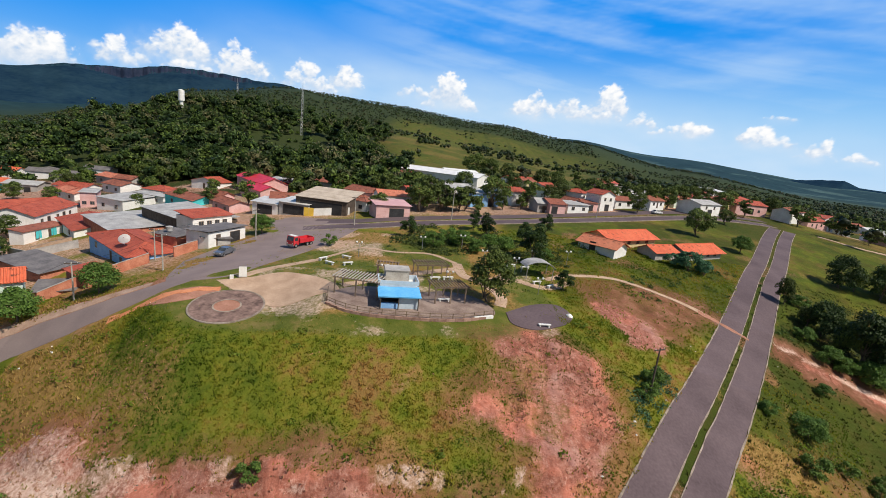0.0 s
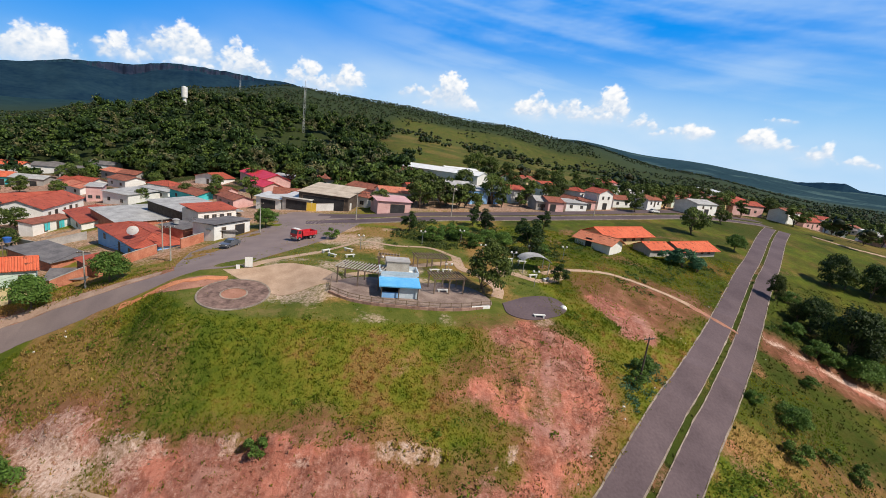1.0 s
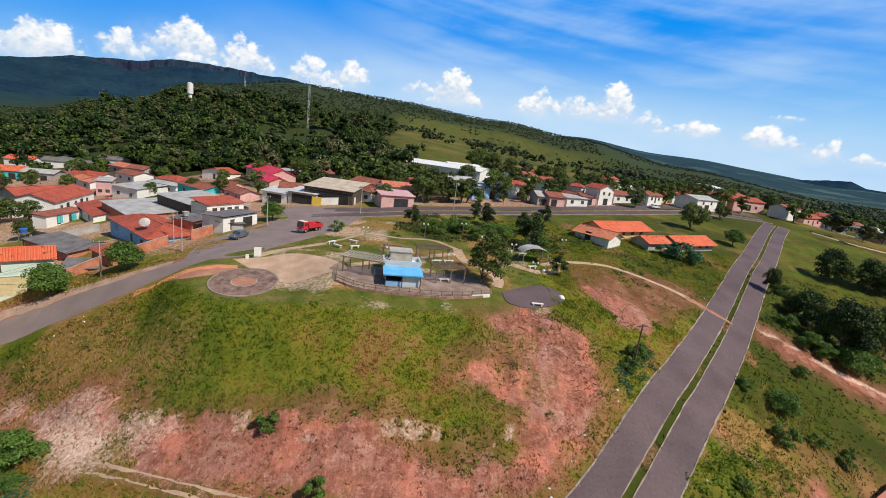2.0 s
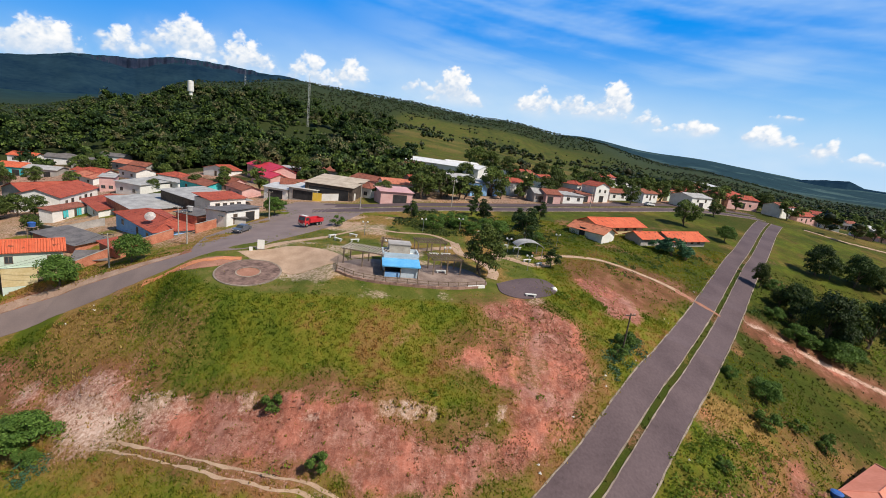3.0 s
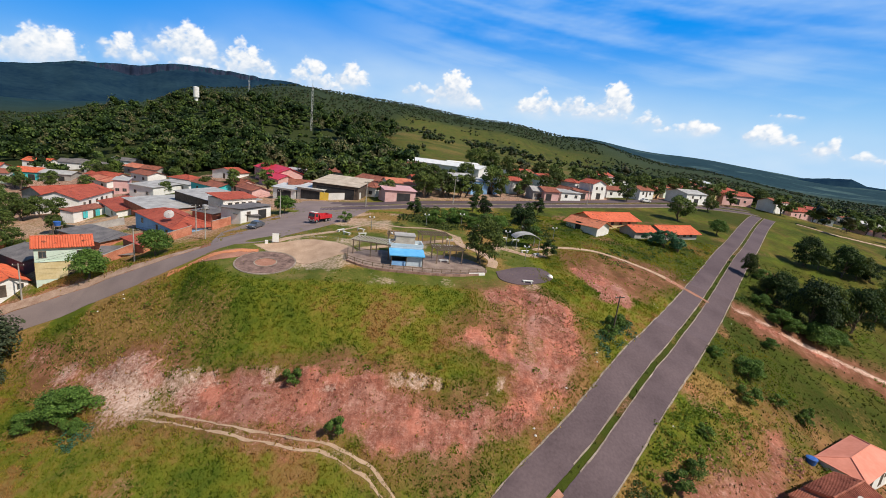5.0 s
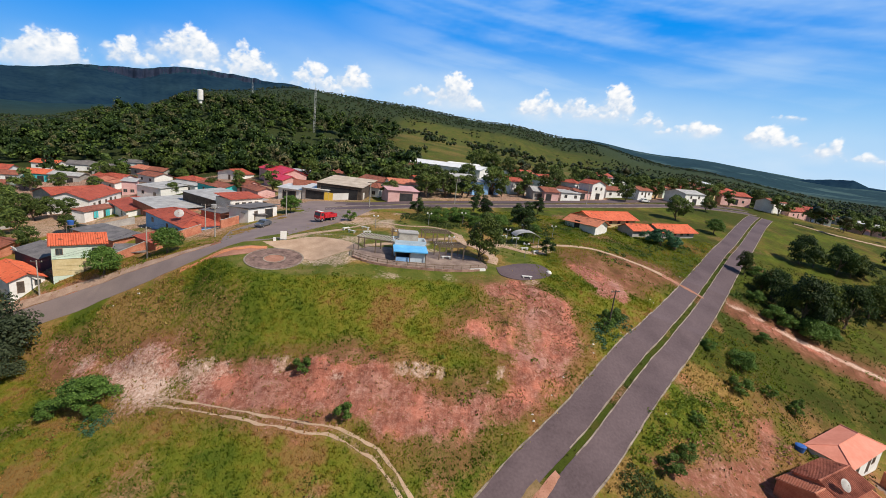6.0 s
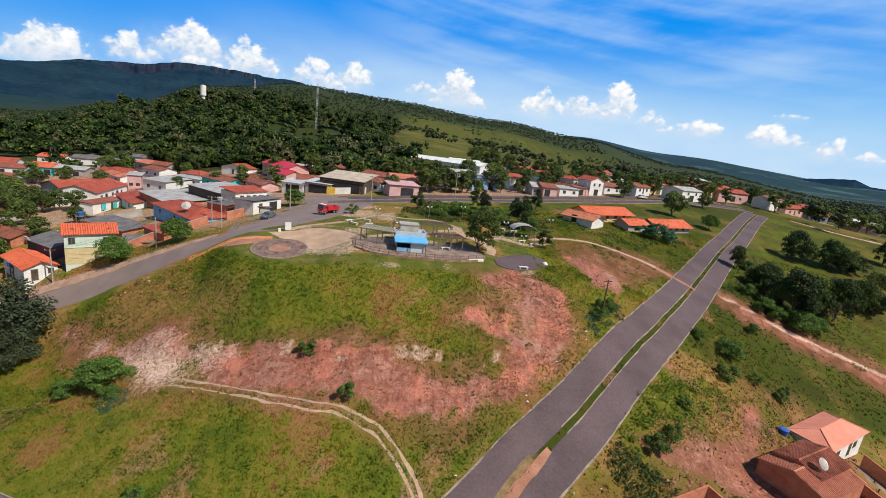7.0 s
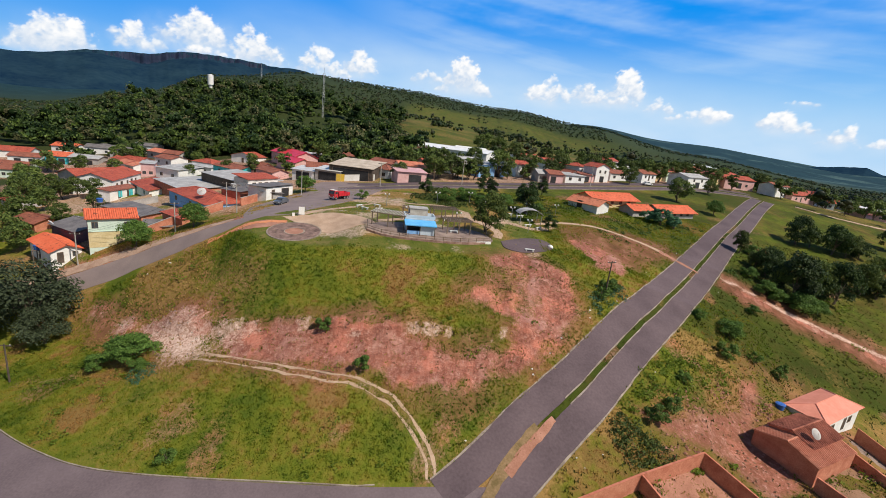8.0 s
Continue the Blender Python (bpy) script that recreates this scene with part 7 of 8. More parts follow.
def car(m, paint, label):
    ob = thing("car", m, label, "car")
    prof = [(2.05, 0.35), (2.08, 0.65), (1.85, 0.82), (0.95, 0.92), (0.3, 1.4), (-1.0, 1.43), (-1.65, 1.0), (-2.05, 0.92), (-2.08, 0.4)]
    bm = fresh()
    n = len(prof)
    for y in (-0.82, 0.82):
        for x, z in prof:
            s = 0.86 if z > 1.1 else 1.0
            bm.verts.new((x, y * s, z))
    bm.verts.ensure_lookup_table()
    for k in range(n):
        j = (k + 1) % n
        bm.faces.new((bm.verts[k], bm.verts[j], bm.verts[n + j], bm.verts[n + k]))
    bm.faces.new([bm.verts[k] for k in range(n)][::-1])
    bm.faces.new([bm.verts[n + k] for k in range(n)])
    bmesh.ops.recalc_face_normals(bm, faces=bm.faces)
    bmesh.ops.bevel(bm, geom=bm.edges[:], offset=0.05, segments=2)
    body = part("body", bm, paint, ob)
    part("windscreen", slab(fresh(), ((0.93, -0.72, 0.97), (0.93, 0.72, 0.97), (0.36, 0.64, 1.38), (0.36, -0.64, 1.38)), 0.02), GLASS, body)
    part("rear_window", slab(fresh(), ((-1.62, 0.7, 1.03), (-1.62, -0.7, 1.03), (-1.08, -0.64, 1.4), (-1.08, 0.64, 1.4)), 0.02), GLASS, body)
    for y in (-0.79, 0.78):
        part("side_window", slab(fresh(), ((0.7, y, 1.0), (-1.4, y, 1.0), (-0.95, y * 0.93, 1.36), (0.25, y * 0.93, 1.36)), 0.02), GLASS, body)
    for y in (-0.6, 0.6):
        part("headlight", box(fresh(), 2.04, y - 0.16, 0.62, 2.09, y + 0.16, 0.74), WHITE, body)
    for x in (1.3, -1.3):
        for y in (-0.76, 0.76):
            wheel(ob, x, y, 0.31, 0.2)
    return ob


car(at(-40.3, 71.2, 262, 0.05), CAR_GREY, "grey hatchback parked at the kerb of the street")
car(at(74, 154.5, 25, 0.05), material("white_car_paint", ((0.6, 0.6, 0.6), (0.75, 0.75, 0.75)), 0.3, 2, 0.7, 0.0, specular=0.5), "white car on the far road")

# ---- poles, masts and tanks ----


def power_pole(m, h, label, arm=1.8, mat=CONCRETE, arms=1):
    ob = thing("utility_pole", m, label, "utility pole")
    part("shaft", rod(fresh(), (0, 0, -0.6), (0, 0, h), 0.14, 0.09), mat, ob)
    for k in range(arms):
        a = part("crossarm", box(fresh(), -arm / 2, -0.05, h - 0.35 - 0.6 * k, arm / 2, 0.05, h - 0.2 - 0.6 * k), WOOD_DARK, ob)
        for x in (-0.42, 0, 0.42):
            part("insulator", rod(fresh(), (x * arm, 0, h - 0.2 - 0.6 * k), (x * arm, 0, h - 0.05 - 0.6 * k), 0.04, sides=6), WHITE, a)
    return ob


POLES = [(27.4, 45.2, 25, 6.2), (-71.2, 50.0, 20, 6.5), (-40.6, 84.8, 70, 6.5), (-23, 99.4, 20, 7), (-60.6, 25.4, 10, 6), (0.4, 112, 25, 7.5), (-55.5, 56, 20, 6), (46, 134, 28, 7.5), (-53, 71, 10, 6), (-47, 64, 60, 6)]
for k, (x, y, t, h) in enumerate(POLES):
    power_pole(at(x, y, t), h, "dark wooden pole with one crossarm on the slope" if k == 0 else "concrete utility pole with a crossarm", mat=WOOD_DARK if k in (0, 4) else CONCRETE)


def cable(a, b, sag=0.8):
    """A hanging cable between two places."""
    p, q = Vector(a), Vector(b)
    cu = bpy.data.curves.new("cable", "CURVE")
    cu.dimensions, cu.bevel_depth, cu.bevel_resolution = "3D", 0.015, 1
    s = cu.splines.new("POLY")
    s.points.add(12)
    for k in range(13):
        f = k / 12
        c = p.lerp(q, f) - Vector((0, 0, sag * 4 * f * (1 - f)))
        s.points[k].co = (*c, 1)
    cu.materials.append(RUBBER)
    return tagged(new("power_cable", cu), "thin dark power cable strung between utility poles", "cable", "power cables")


def pole_top(k):
    x, y, t, h = POLES[k]
    return Vector((x, y, land_at(x, y) + h - 0.1))


for a, b in ((1, 6), (6, 9), (9, 8), (8, 2), (3, 5), (5, 7)):
    for dx in (-0.6, 0.6):
        cable(pole_top(a) + Vector((dx, 0, 0)), pole_top(b) + Vector((dx, 0, 0)))

tower = thing("water_tower", Matrix.Translation((-214.0, 344.3, 26.0)) @ Matrix.Diagonal((0.64, 0.64, 0.68, 1)), "white cylindrical water tower on the wooded hill", "water tower")
part("column", rod(fresh(), (0, 0, 0), (0, 0, 13), 2.0, 2.0, 20), WHITE, tower)
part("tank", rod(fresh(), (0, 0, 13), (0, 0, 24.3), 3.4, 3.4, 24), WHITE, tower)
part("cap", rod(fresh(), (0, 0, 24.3), (0, 0, 25.1), 3.5, 1.2, 24), WHITE, tower)


def radio_mast(m, h, w, label):
    ob = thing("radio_mast", m, label, "radio mast")
    legs = [Vector((w * math.cos(a), w * math.sin(a), 0)) for a in (0.5, 2.6, 4.7)]
    for q in legs:
        part("leg", rod(fresh(), q, q + Vector((0, 0, h)), 0.075, sides=5), METAL, ob)
    n = int(h / 2.5)
    for k in range(n):
        b = fresh()
        z0, z1 = k * h / n, (k + 1) * h / n
        for i in range(3):
            rod(b, legs[i] + Vector((0, 0, z0)), legs[(i + 1) % 3] + Vector((0, 0, z1)), 0.05, sides=4)
            rod(b, legs[i] + Vector((0, 0, z1)), legs[(i + 1) % 3] + Vector((0, 0, z1)), 0.05, sides=4)
        part("bracing", b, WHITE if (k // 2) % 2 else METAL, ob)
    part("antenna", rod(fresh(), (0, 0, h), (0, 0, h + 4), 0.1, sides=5), METAL, ob)
    return ob


radio_mast(Matrix.Translation((-112.2, 318.9, 18.5)), 32.7, 0.8, "slender grey and white lattice radio mast on the hill")
radio_mast(Matrix.Translation((-192.6, 389.1, 42.9)), 13.4, 0.7, "thin grey lattice mast on the wooded hill")


def dish(m, label="white satellite dish on a short mast"):
    ob = thing("satellite_dish", m, label, "satellite dish", "satellite dishes")
    bm = fresh()
    rings = []
    for r in (0.05, 0.3, 0.55, 0.75):
        rings.append([bm.verts.new((r * math.cos(a), -0.25 + r * r * 0.5, 0.9 + r * math.sin(a))) for a in np.linspace(0, math.tau, 17)[:-1]])
    for p, q in zip(rings[:-1], rings[1:]):
        for k in range(16):
            bm.faces.new((p[k], p[(k + 1) % 16], q[(k + 1) % 16], q[k]))
    bmesh.ops.solidify(bm, geom=bm.faces[:], thickness=0.03)
    bmesh.ops.rotate(bm, verts=bm.verts[:], cent=(0, 0, 0.9), matrix=Matrix.Rotation(-0.7, 3, "X"))
    part("reflector", bm, WHITE, ob)
    part("mast", rod(fresh(), (0, 0, 0), (0, 0.1, 0.85), 0.035), METAL, ob)
    return ob


def water_tank(m, mat, label):
    ob = thing("water_tank", m, label, "water tank", "roof water tanks")
    part("body", rod(fresh(), (0, 0, 0), (0, 0, 0.9), 0.55, 0.7, 16), mat, ob)
    part("lid", rod(fresh(), (0, 0, 0.9), (0, 0, 1.02), 0.72, 0.45, 16), mat, ob)
    return ob


def tank_stand(x, y, h):
    ob = thing("tank_stand", at(x, y, 15), "tall stand of four timber legs for a water tank", "stand")
    for a in (-0.6, 0.6):
        for c in (-0.6, 0.6):
            part("leg", box(fresh(), a - 0.06, c - 0.06, -0.5, a + 0.06, c + 0.06, h), WOOD, ob)
    part("platform", box(fresh(), -0.75, -0.75, h, 0.75, 0.75, h + 0.1), WOOD, ob)
    water_tank(at(x, y, 15, h + 0.1), PLASTIC_BLUE, "blue plastic water tank on a timber stand")


tank_stand(-87, 75, 3.4)
tank_stand(-81, 52, 2.4)
water_tank(at(-57, 81.6, 0, 3.35), SHEET_GREY, "grey water tank on a flat roof")
dish(at(-90, 72, 150))
dish(Matrix.Translation((-60.3, 73.3, -2.3)) @ Matrix.Rotation(radians(20), 4, "Z") @ Matrix.Diagonal((1.35, 1.35, 1.35, 1)), "large white satellite dish on the red tiled roof")
dish(at(-84, 58.5, 150, 3.9))

# ---- walls and yards ----


def yard_wall(points, h, mat, label, thick=0.18, cap=KERB):
    """A wall in straight lengths that steps with the land."""
    ob = thing("yard_wall", Matrix.Translation((*points[0], 0)), label, "wall")
    o = Vector((*points[0], 0))
    for p, q in zip(points[:-1], points[1:]):
        p, q = Vector((*p, 0)) - o, Vector((*q, 0)) - o
        d = (q - p).normalized()
        s = Vector((-d.y, d.x, 0)) * thick / 2
        za, zb = land_at(p.x + o.x, p.y + o.y), land_at(q.x + o.x, q.y + o.y)
        for name, m, lo_, hi_, ex in (("length", mat, -1.2, h, 1.0), ("coping", cap, h, h + 0.06, 1.35)):
            b = fresh()
            v = [b.verts.new(c) for c in (p - s * ex + Vector((0, 0, za + lo_)), q - s * ex + Vector((0, 0, zb + lo_)), q + s * ex + Vector((0, 0, zb + lo_)), p + s * ex + Vector((0, 0, za + lo_)),
                                          p - s * ex + Vector((0, 0, za + hi_)), q - s * ex + Vector((0, 0, zb + hi_)), q + s * ex + Vector((0, 0, zb + hi_)), p + s * ex + Vector((0, 0, za + hi_)))]
            for f in ((0, 3, 2, 1), (4, 5, 6, 7), (0, 1, 5, 4), (1, 2, 6, 5), (2, 3, 7, 6), (3, 0, 4, 7)):
                b.faces.new([v[i] for i in f])
            part(name, b, m, ob)
    return ob


yard_wall([(17, 11.4), (25.2, 15.7), (34.5, 20.4), (39.4, 16.4)], 2.2, BRICK, "bare red brick wall round an unfinished yard", cap=TILE_PINK)
yard_wall([(25.2, 15.6), (27.4, 12.6)], 2.2, BRICK, "bare red brick cross wall of the yard", cap=TILE_PINK)
yard_wall([(48.9, 20.6), (51.4, 16.2), (53.6, 12.4)], 1.9, BRICK, "bare brick wall behind the tiled house", cap=TILE_PINK)
yard_wall([(57.4, 26.2), (61, 20.6), (64, 16)], 1.9, BRICK, "bare brick wall beside the back yard", cap=TILE_PINK)
yard_wall([(67.6, 36.4), (71.4, 31), (75.4, 25)], 2.2, BRICK, "red brick wall beside the pale-roofed house", cap=TILE_PINK)
flat_patch("pavement", [(49.4, 20.6), (57.2, 25.8), (63.6, 16), (53.8, 12.6)], BROWN_EARTH, "bare trodden earth of the walled back yard", 0.06, "yard")
flat_patch("pavement", [(58.4, 26.4), (67.2, 36), (75, 25), (64.4, 16.2)], PAVING, "worn brownish floor of the long walled yard", 0.07, "yard")
flat_patch("pavement", [(25.6, 15.6), (34.2, 20), (39, 16.2), (28, 11.8)], RED_EARTH, "pinkish earth floor of the unfinished walled yard", 0.07, "yard")
dish(at(51.0, 25.0, 20, 3.75))
water_tank(at(54.6, 36.2, 0, 0.0), PLASTIC_BLUE, "blue plastic water tank standing beside the brick house")
yard_wall([(-62.4, 57.2), (-60, 61.5), (-56.5, 64), (-53, 69.4)], 1.9, BRICK, "patched brick and plaster yard wall along the street", cap=CONCRETE)
yard_wall([(-50.2, 72), (-48.6, 77)], 1.9, BRICK, "brick yard wall beside the shed", cap=CONCRETE)
yard_wall([(-37, 111.5), (-27.5, 113.5)], 2.0, WHITE, "white wall along the far street", cap=KERB)
yard_wall([(-96, 86), (-86, 80), (-80, 86)], 1.8, GREY_WALL, "grey yard wall behind the blue house", cap=CONCRETE)
yard_wall([(-87.5, 82.7), (-83.8, 88.8)], 2.0, PLASTER_TAN, "stained tan plastered wall round a dirt yard", cap=KERB)
gate = thing("gate", at(-39.2, 110.9, 8), "wide yellow sheet-metal gate in the white wall", "gate")
for x in (0, 1.3):
    part("leaf", box(fresh(), x, 0, 0.05, x + 1.25, 0.06, 2.4), YELLOW, gate)
porch = thing("porch_roof", at(-80.5, 51.5, 12), "grey sheet porch roof on timber posts", "porch")
part("sheet", slab(fresh(), ((0, 0, 1.9), (3.0, 0, 1.9), (3.0, 6, 2.7), (0, 6, 2.7)), 0.06), SHEET_DARK, porch)
for x, y, h in ((0.1, 0.1, 1.85), (2.9, 0.1, 1.85), (0.1, 5.9, 2.6), (2.9, 5.9, 2.6)):
    part("post", box(fresh(), x - 0.06, y - 0.06, -1.5, x + 0.06, y + 0.06, h), WOOD, porch)
lean = thing("shed", at(-64, 57.6, 30), "low shed with sagging dark sheet roof beside the yard wall", "shed")
part("roof", slab(fresh(), ((0, 0, 1.9), (7, 0, 1.9), (7, 5, 2.5), (0, 5, 2.5)), 0.06), SHEET_DARK, lean)
part("wall", box(fresh(), 0.3, 0.4, -2, 6.8, 0.55, 1.85), BRICK, lean)
part("wall", box(fresh(), 0.3, 4.6, -2, 6.8, 4.75, 2.35), BRICK, lean)

# ---- grass, weeds and stones ----


def blade_material():
    """Grass blades: green, yellow and straw in drifts, each blade a little different."""
    m = leaf_material("grass_blades", (0.9, 0.9, 0.9), (1.3, 1.25, 1.2), 0.0, 0.6)
    n, l = m.node_tree.nodes, m.node_tree.links
    hsv = n["Hue/Saturation/Value"]
    value = n["Color Ramp"].outputs[0]
    co, t1, t2 = n.new("ShaderNodeTexCoord"), n.new("ShaderNodeTexNoise"), n.new("ShaderNodeTexNoise")
    t1.inputs["Scale"].default_value, t1.inputs["Detail"].default_value = 0.1, 6
    t2.inputs["Scale"].default_value, t2.inputs["Detail"].default_value = 0.8, 4
    add, half = n.new("ShaderNodeMath"), n.new("ShaderNodeMath")
    add.operation, add.inputs[1].default_value = "MULTIPLY_ADD", 0.75
    half.operation, half.inputs[1].default_value = "MULTIPLY", 0.25
    l.new(co.outputs["Object"], t1.inputs["Vector"])
    l.new(co.outputs["Object"], t2.inputs["Vector"])
    l.new(t2.outputs[0], half.inputs[0])
    l.new(t1.outputs[0], add.inputs[0])
    l.new(half.outputs[0], add.inputs[2])
    r = n.new("ShaderNodeValToRGB")
    for k in range(2):
        r.color_ramp.elements.new(0.5)
    for e, (p, c) in zip(r.color_ramp.elements, ((0.39, (0.085, 0.14, 0.01)), (0.47, (0.19, 0.225, 0.018)), (0.54, (0.3, 0.27, 0.032)), (0.61, (0.42, 0.24, 0.08)))):
        e.position, e.color = p, (*c, 1)
    l.new(add.outputs[0], r.inputs[0])
    mx = n.new("ShaderNodeMix")
    mx.data_type, mx.blend_type = "RGBA", "MULTIPLY"
    mx.inputs[0].default_value = 1.0
    l.new(r.outputs[0], mx.inputs[6])
    l.new(value, mx.inputs[7])
    l.new(mx.outputs[2], hsv.inputs["Color"])
    return m


def grass(name, count, x0, x1, y0, y1, h0, h1, keep, seed, label, blades=5, mat=None):
    """Tufts of bent blades scattered where keep(x, y) allows."""
    g = np.random.default_rng(seed)
    x, y = g.uniform(x0, x1, count), g.uniform(y0, y1, count)
    ok = g.uniform(0, 1, count) < keep(x, y)
    x, y = x[ok], y[ok]
    n = len(x)
    z = relief(x, y)
    hh = g.uniform(h0, h1, n) * (0.6 + 0.8 * fbm(x, y, 4, 3, 15))
    k = np.repeat(np.arange(n), blades)
    a = g.uniform(0, math.tau, len(k))
    lean = g.uniform(0.25, 1.0, len(k))
    w = g.uniform(0.06, 0.16, len(k)) * (0.7 + hh[k])
    base = np.column_stack([x[k] + g.normal(0, 0.16, len(k)), y[k] + g.normal(0, 0.16, len(k)), z[k] - 0.12])
    side = np.column_stack([np.cos(a), np.sin(a), 0 * a]) * w[:, None]
    tip = base + np.column_stack([-np.sin(a) * lean * hh[k], np.cos(a) * lean * hh[k], hh[k] * g.uniform(0.7, 1.15, len(k)) + 0.12])
    v = np.stack([base - side, base + side, tip], 1).reshape(-1, 3)
    ob = mesh_object(name, v, np.arange(len(k) * 3).reshape(-1, 3).tolist(), mat)
    return tagged(ob, label, "grass", kind="stuff")


GRASS = blade_material()
GRASS_LUSH = leaf_material("lush_grass_blades", (0.034, 0.056, 0.007), (0.095, 0.096, 0.015), 0.0, 0.3)


def off_roads(x, y, gap=0.3):
    return ((away(x, y, AVENUE) > 3.75 + gap + 0.9 * (fbm(x, y, 1.5, 3, 29) - 0.5)) | (away(x, y, AVENUE) < 0.32)) & (away(x, y, CROSSING) > 3.4 + gap) & (away(x, y, STREET) > 3.2 + gap) & ((away(x, y, TRACK) > 0.75) | (away(x, y, TRACK) < 0.25)) & (away(x, y, FOOTPATH) > 0.6)


def meadow(x, y):
    red_, pale_, woods_, lawn_, dry_, far_haze = cover_masks(x, y)
    bare = np.maximum.reduce([smooth(0.35, 0.75, red_), smooth(0.3, 0.7, pale_), smooth(0.4, 0.75, bare_soil(x, y))])
    return off_roads(x, y) * (1 - 0.94 * bare) * (1 - 0.97 * lawn_) * (0.45 + 0.75 * fbm(x, y, 3, 3, 17)) * (1 - 0.6 * np.clip(dry_, 0, 1))


grass("grass", 105000, -70, 62, 4, 58, 0.07, 0.2, lambda x, y: meadow(x, y) * np.where(right_of(x, y) > 2, 0.3, 1.0) * (away(x, y, AVENUE) > 1), 3, "uneven yellowish-green meadow grass on the bank", 5, GRASS)
grass("grass", 15000, 12, 110, 12, 100, 0.1, 0.3, lambda x, y: meadow(x, y) * ((right_of(x, y) > 2) | (away(x, y, AVENUE) < 1)), 4, "rough green grass beside the avenue", 5, GRASS_LUSH)
grass("grass", 15000, 10, 78, 54, 104, 0.12, 0.34, lambda x, y: meadow(x, y) * (right_of(x, y) < -3.5) * (inside(x, y, SQUARE) < 0), 8, "rough meadow grass on the slope below the school", 5, GRASS)
grass("grass", 16000, -75, 30, 56, 96, 0.08, 0.2, lambda x, y: off_roads(x, y) * 0.5 * (1 - smooth(0.3, 0.6, cover_masks(x, y)[1])) * (inside(x, y, TOWN) < -2), 5, "short patchy grass of the square", 4, GRASS)


STUBBLE = leaf_material("dry_stubble", (0.3, 0.15, 0.085), (0.5, 0.3, 0.17), 0.0, 0.5)
STRAW = leaf_material("straw_grass", (0.28, 0.18, 0.05), (0.52, 0.36, 0.12), 0.0, 0.5)
grass("grass", 26000, -60, 60, 8, 56, 0.12, 0.32, lambda x, y: 2 * meadow(x, y) * smooth(0.3, 0.7, cover_masks(x, y)[4]), 7, "tall straw-coloured dry grass on the bank", 5, STRAW)
grass("stubble", 26000, -46, 36, 20, 58, 0.06, 0.2, lambda x, y: off_roads(x, y) * smooth(0.3, 0.7, cover_masks(x, y)[0]) * smooth(0.42, 0.62, fbm(x, y, 4, 4, 81)) * np.where(inside(x, y, RED_CUT) > -2, 1.0, 0.3), 6, "brown dry stubble on the red earth", 4, STUBBLE)


def weeds(name, count, x0, x1, y0, y1, keep, seed, label, mat, size, spray, per=26):
    """Low leafy weeds: heaps of small leaf sprays."""
    g = np.random.default_rng(seed)
    x, y = g.uniform(x0, x1, count), g.uniform(y0, y1, count)
    ok = g.uniform(0, 1, count) < keep(x, y)
    x, y = x[ok], y[ok]
    r = size * g.uniform(0.5, 1.4, len(x))
    c = np.column_stack([x, y, relief(x, y) + r * 0.15])
    v, f = leaves(c, r, len(x) * per, spray, seed + 9, 0.4)
    return tagged(mesh_object(name, v, f, mat), label, "weeds", kind="stuff")


def weedy(x, y):
    return meadow(x, y) * (away(x, y, AVENUE) > 4.6) * smooth(0.5, 0.6, fbm(x, y, 8, 4, 19)) * 1.6


weeds("weeds", 800, -66, 60, 5, 58, weedy, 13, "dark green leafy weeds among the meadow grass", LEAF_MEADOW, 1.0, 0.17, 30)
weeds("weeds", 260, 20, 112, 12, 100, weedy, 14, "green leafy weeds beside the avenue", LEAF_MEADOW, 1.3, 0.22, 44)
weeds("weeds", 700, 22, 40, 38, 56, lambda x, y: off_roads(x, y) * smooth(3.5, 0, away(x, y, [(25, 42), (30, 48)])), 15, "greyish scrub round the wooden pole", LEAF_BLUE, 0.7, 0.14)
weeds("weeds", 420, 20, 32, 16, 26, lambda x, y: off_roads(x, y) * smooth(3.0, 0.8, away(x, y, [(25.6, 21.8), (26.2, 20.4), (28.4, 20.2)])), 31, "tall green grass and scrub below the avenue", LEAF_MID, 0.9, 0.17)
weeds("weeds", 260, 26, 50, 27, 42, lambda x, y: off_roads(x, y) * smooth(4.5, 1.0, away(x, y, [(30, 28.6), (36, 33.6), (44, 37.6)])), 32, "yellowish green weeds on the slope below the avenue", LEAF_MEADOW, 1.1, 0.2)
weeds("weeds", 300, 62, 130, 66, 130, lambda x, y: smooth(-2, 6, inside(x, y, THICKET)), 16, "undergrowth beneath the thicket", LEAF_GROVE, 1.2, 0.26)
weeds("weeds", 120, -44, -36, 22, 28, lambda x, y: smooth(2.2, 0.6, away(x, y, [(-41, 25.2), (-39.6, 24.6)])), 17, "low bluish scrub beside the big bush", LEAF_BLUE, 0.6, 0.12)
weeds("weeds", 900, -12, 24, 78, 104, lambda x, y: smooth(0.4, 0.6, fbm(x, y, 6, 3, 22)), 18, "hedge-like shrubs along the back of the square", LEAF_MID, 0.8, 0.2)
weeds("weeds", 700, 24, 74, 70, 96, lambda x, y: smooth(0.5, 0.65, fbm(x, y, 7, 3, 24)) * off_roads(x, y), 19, "green shrubs below the school", LEAF_LIGHT, 0.7, 0.17)


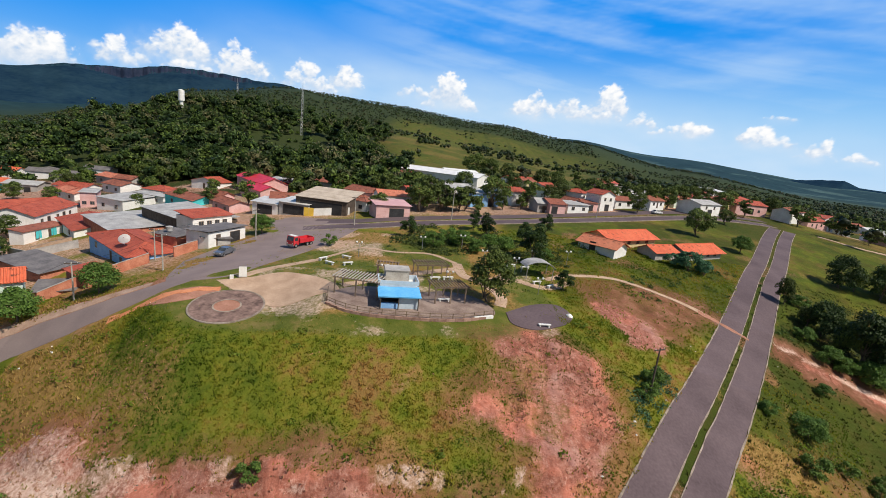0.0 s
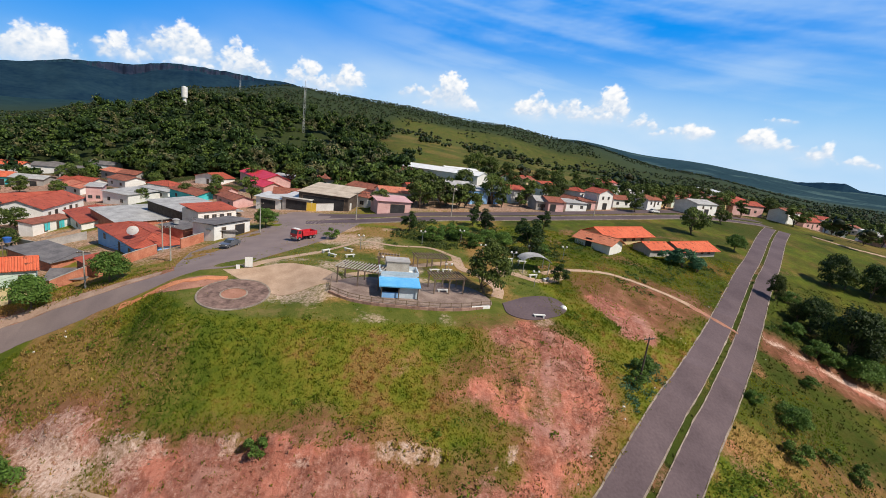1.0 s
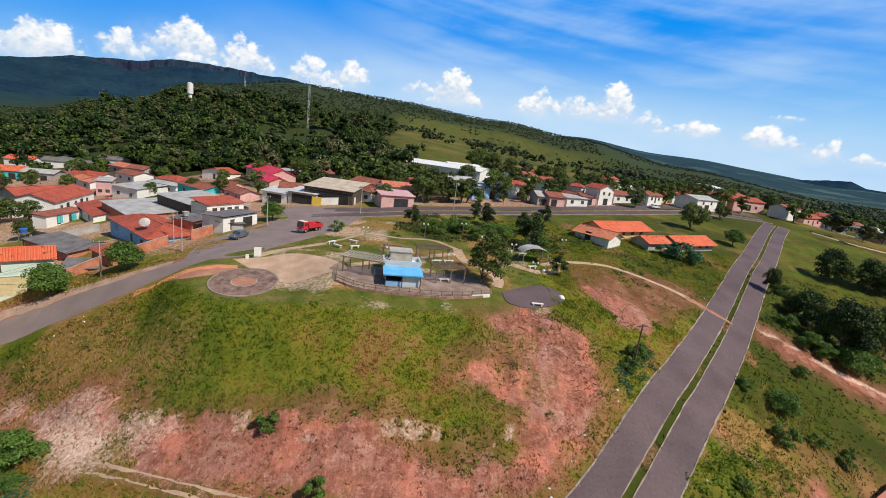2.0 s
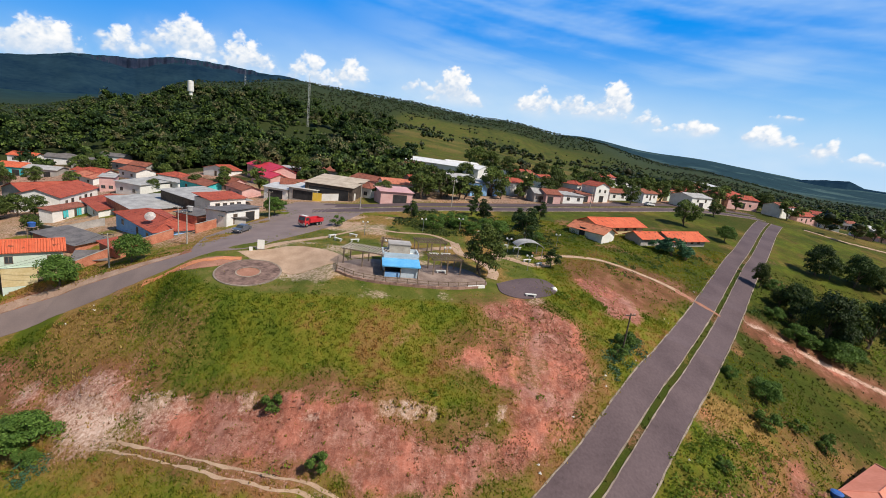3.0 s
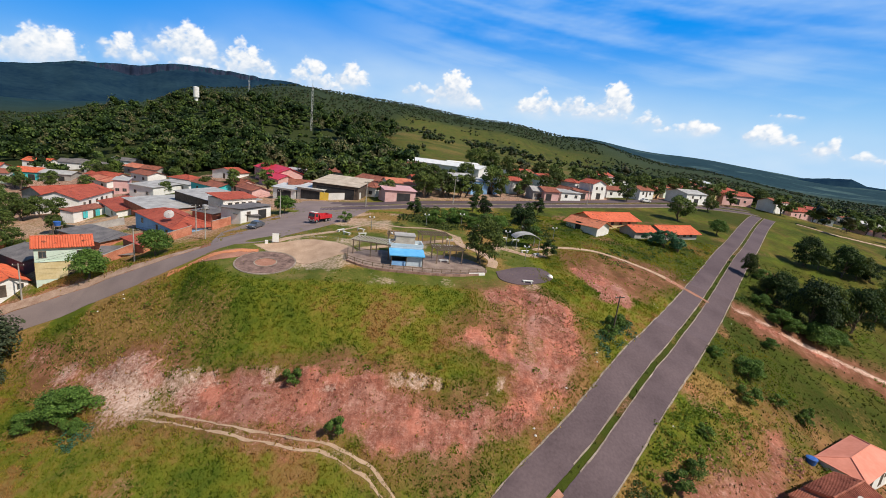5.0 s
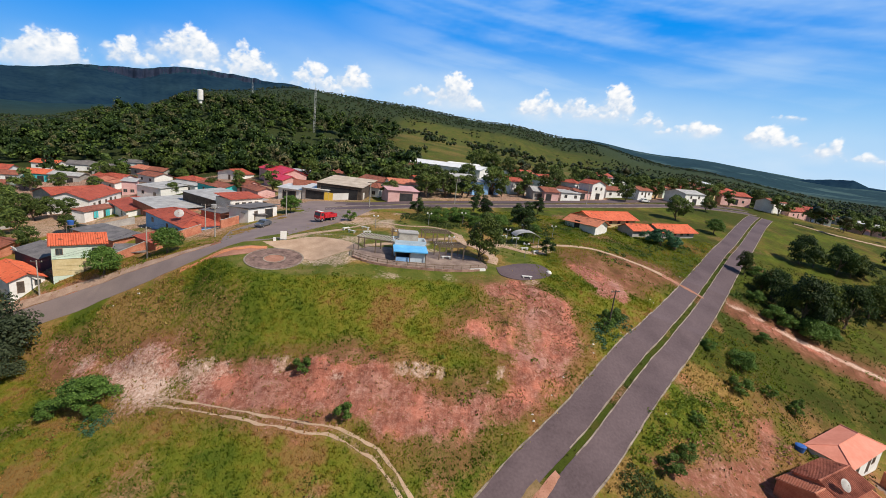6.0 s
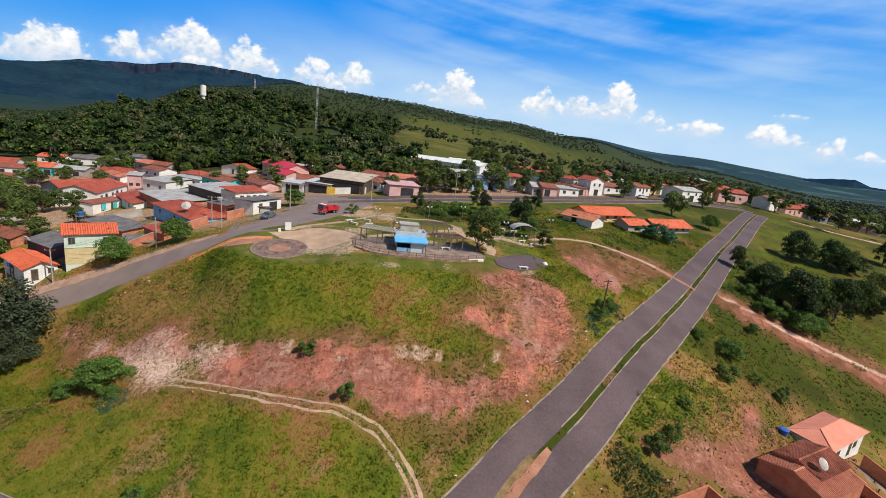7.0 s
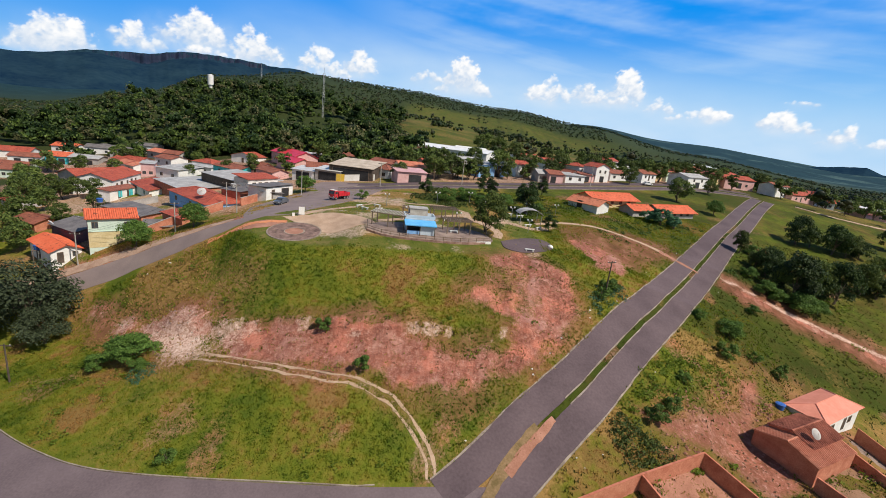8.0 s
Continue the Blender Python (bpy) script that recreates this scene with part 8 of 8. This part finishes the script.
def stones(name, count, x0, x1, y0, y1, keep, seed, label, mat, s0, s1):
    g = np.random.default_rng(seed)
    x, y = g.uniform(x0, x1, count), g.uniform(y0, y1, count)
    ok = g.uniform(0, 1, count) < keep(x, y)
    x, y = x[ok], y[ok]
    shape = np.array(((1, 0, 0), (-1, 0, 0), (0, 1, 0), (0, -1, 0), (0, 0, 0.8), (0, 0, -0.6)), float)
    tri = np.array(((0, 2, 4), (2, 1, 4), (1, 3, 4), (3, 0, 4), (2, 0, 5), (1, 2, 5), (3, 1, 5), (0, 3, 5)))
    n = len(x)
    s = g.uniform(s0, s1, n) ** 1.0
    a = g.uniform(0, math.tau, n)
    p = shape[None] * (s[:, None] * g.uniform(0.6, 1.3, (n, 6)))[..., None]
    q = np.stack([p[..., 0] * np.cos(a)[:, None] - p[..., 1] * np.sin(a)[:, None], p[..., 0] * np.sin(a)[:, None] + p[..., 1] * np.cos(a)[:, None], p[..., 2]], -1)
    q += np.column_stack([x, y, relief(x, y) + s * 0.2])[:, None]
    f = (tri[None] + 6 * np.arange(n)[:, None, None]).reshape(-1, 3)
    return tagged(mesh_object(name, q.reshape(-1, 3), f.tolist(), mat), label, "stones", kind="stuff")


on_red = lambda x, y: np.clip(cover_masks(x, y)[0], 0, 1) * off_roads(x, y)
stones("stones", 6000, -45, 40, 18, 56, on_red, 23, "loose red stones and clods on the eroded bank", RED_EARTH, 0.03, 0.13)
stones("stones", 2600, 26, 54, 18, 42, lambda x, y: smooth(3.2, 0.3, away(x, y, [(35.6, 28.2), (36.8, 29.0)])) + smooth(2.2, 0.2, away(x, y, [(42.4, 33.4), (43.2, 33.9)])) + smooth(2.4, 0.2, away(x, y, [(32.2, 22.0), (34.0, 22.2)])) + smooth(2.5, 0.5, away(x, y, [(49, 33.6), (52, 35.4)])), 33, "reddish rubble heaped on the trodden plot", RED_EARTH, 0.06, 0.34)
stones("stones", 600, -52, -26, 24, 40, lambda x, y: cover_masks(x, y)[1], 24, "pale rubble in the sandy hollow", KERB, 0.04, 0.18)
stones("stones", 1000, 34, 66, 18, 46, lambda x, y: bare_soil(x, y) * off_roads(x, y), 25, "rubble and earth clods on the building plot", BROWN_EARTH, 0.05, 0.25)
stones("litter", 260, 4, 60, 14, 75, lambda x, y: (away(x, y, AVENUE) > 4.4) & (away(x, y, AVENUE) < 6.5), 26, "scraps of white litter on the road verge", WHITE, 0.08, 0.22)
stones("litter", 40, -66, -30, 40, 50, lambda x, y: (away(x, y, STREET) > 3.3) & (away(x, y, STREET) < 5.5), 27, "scraps of white litter on the street verge", WHITE, 0.08, 0.2)
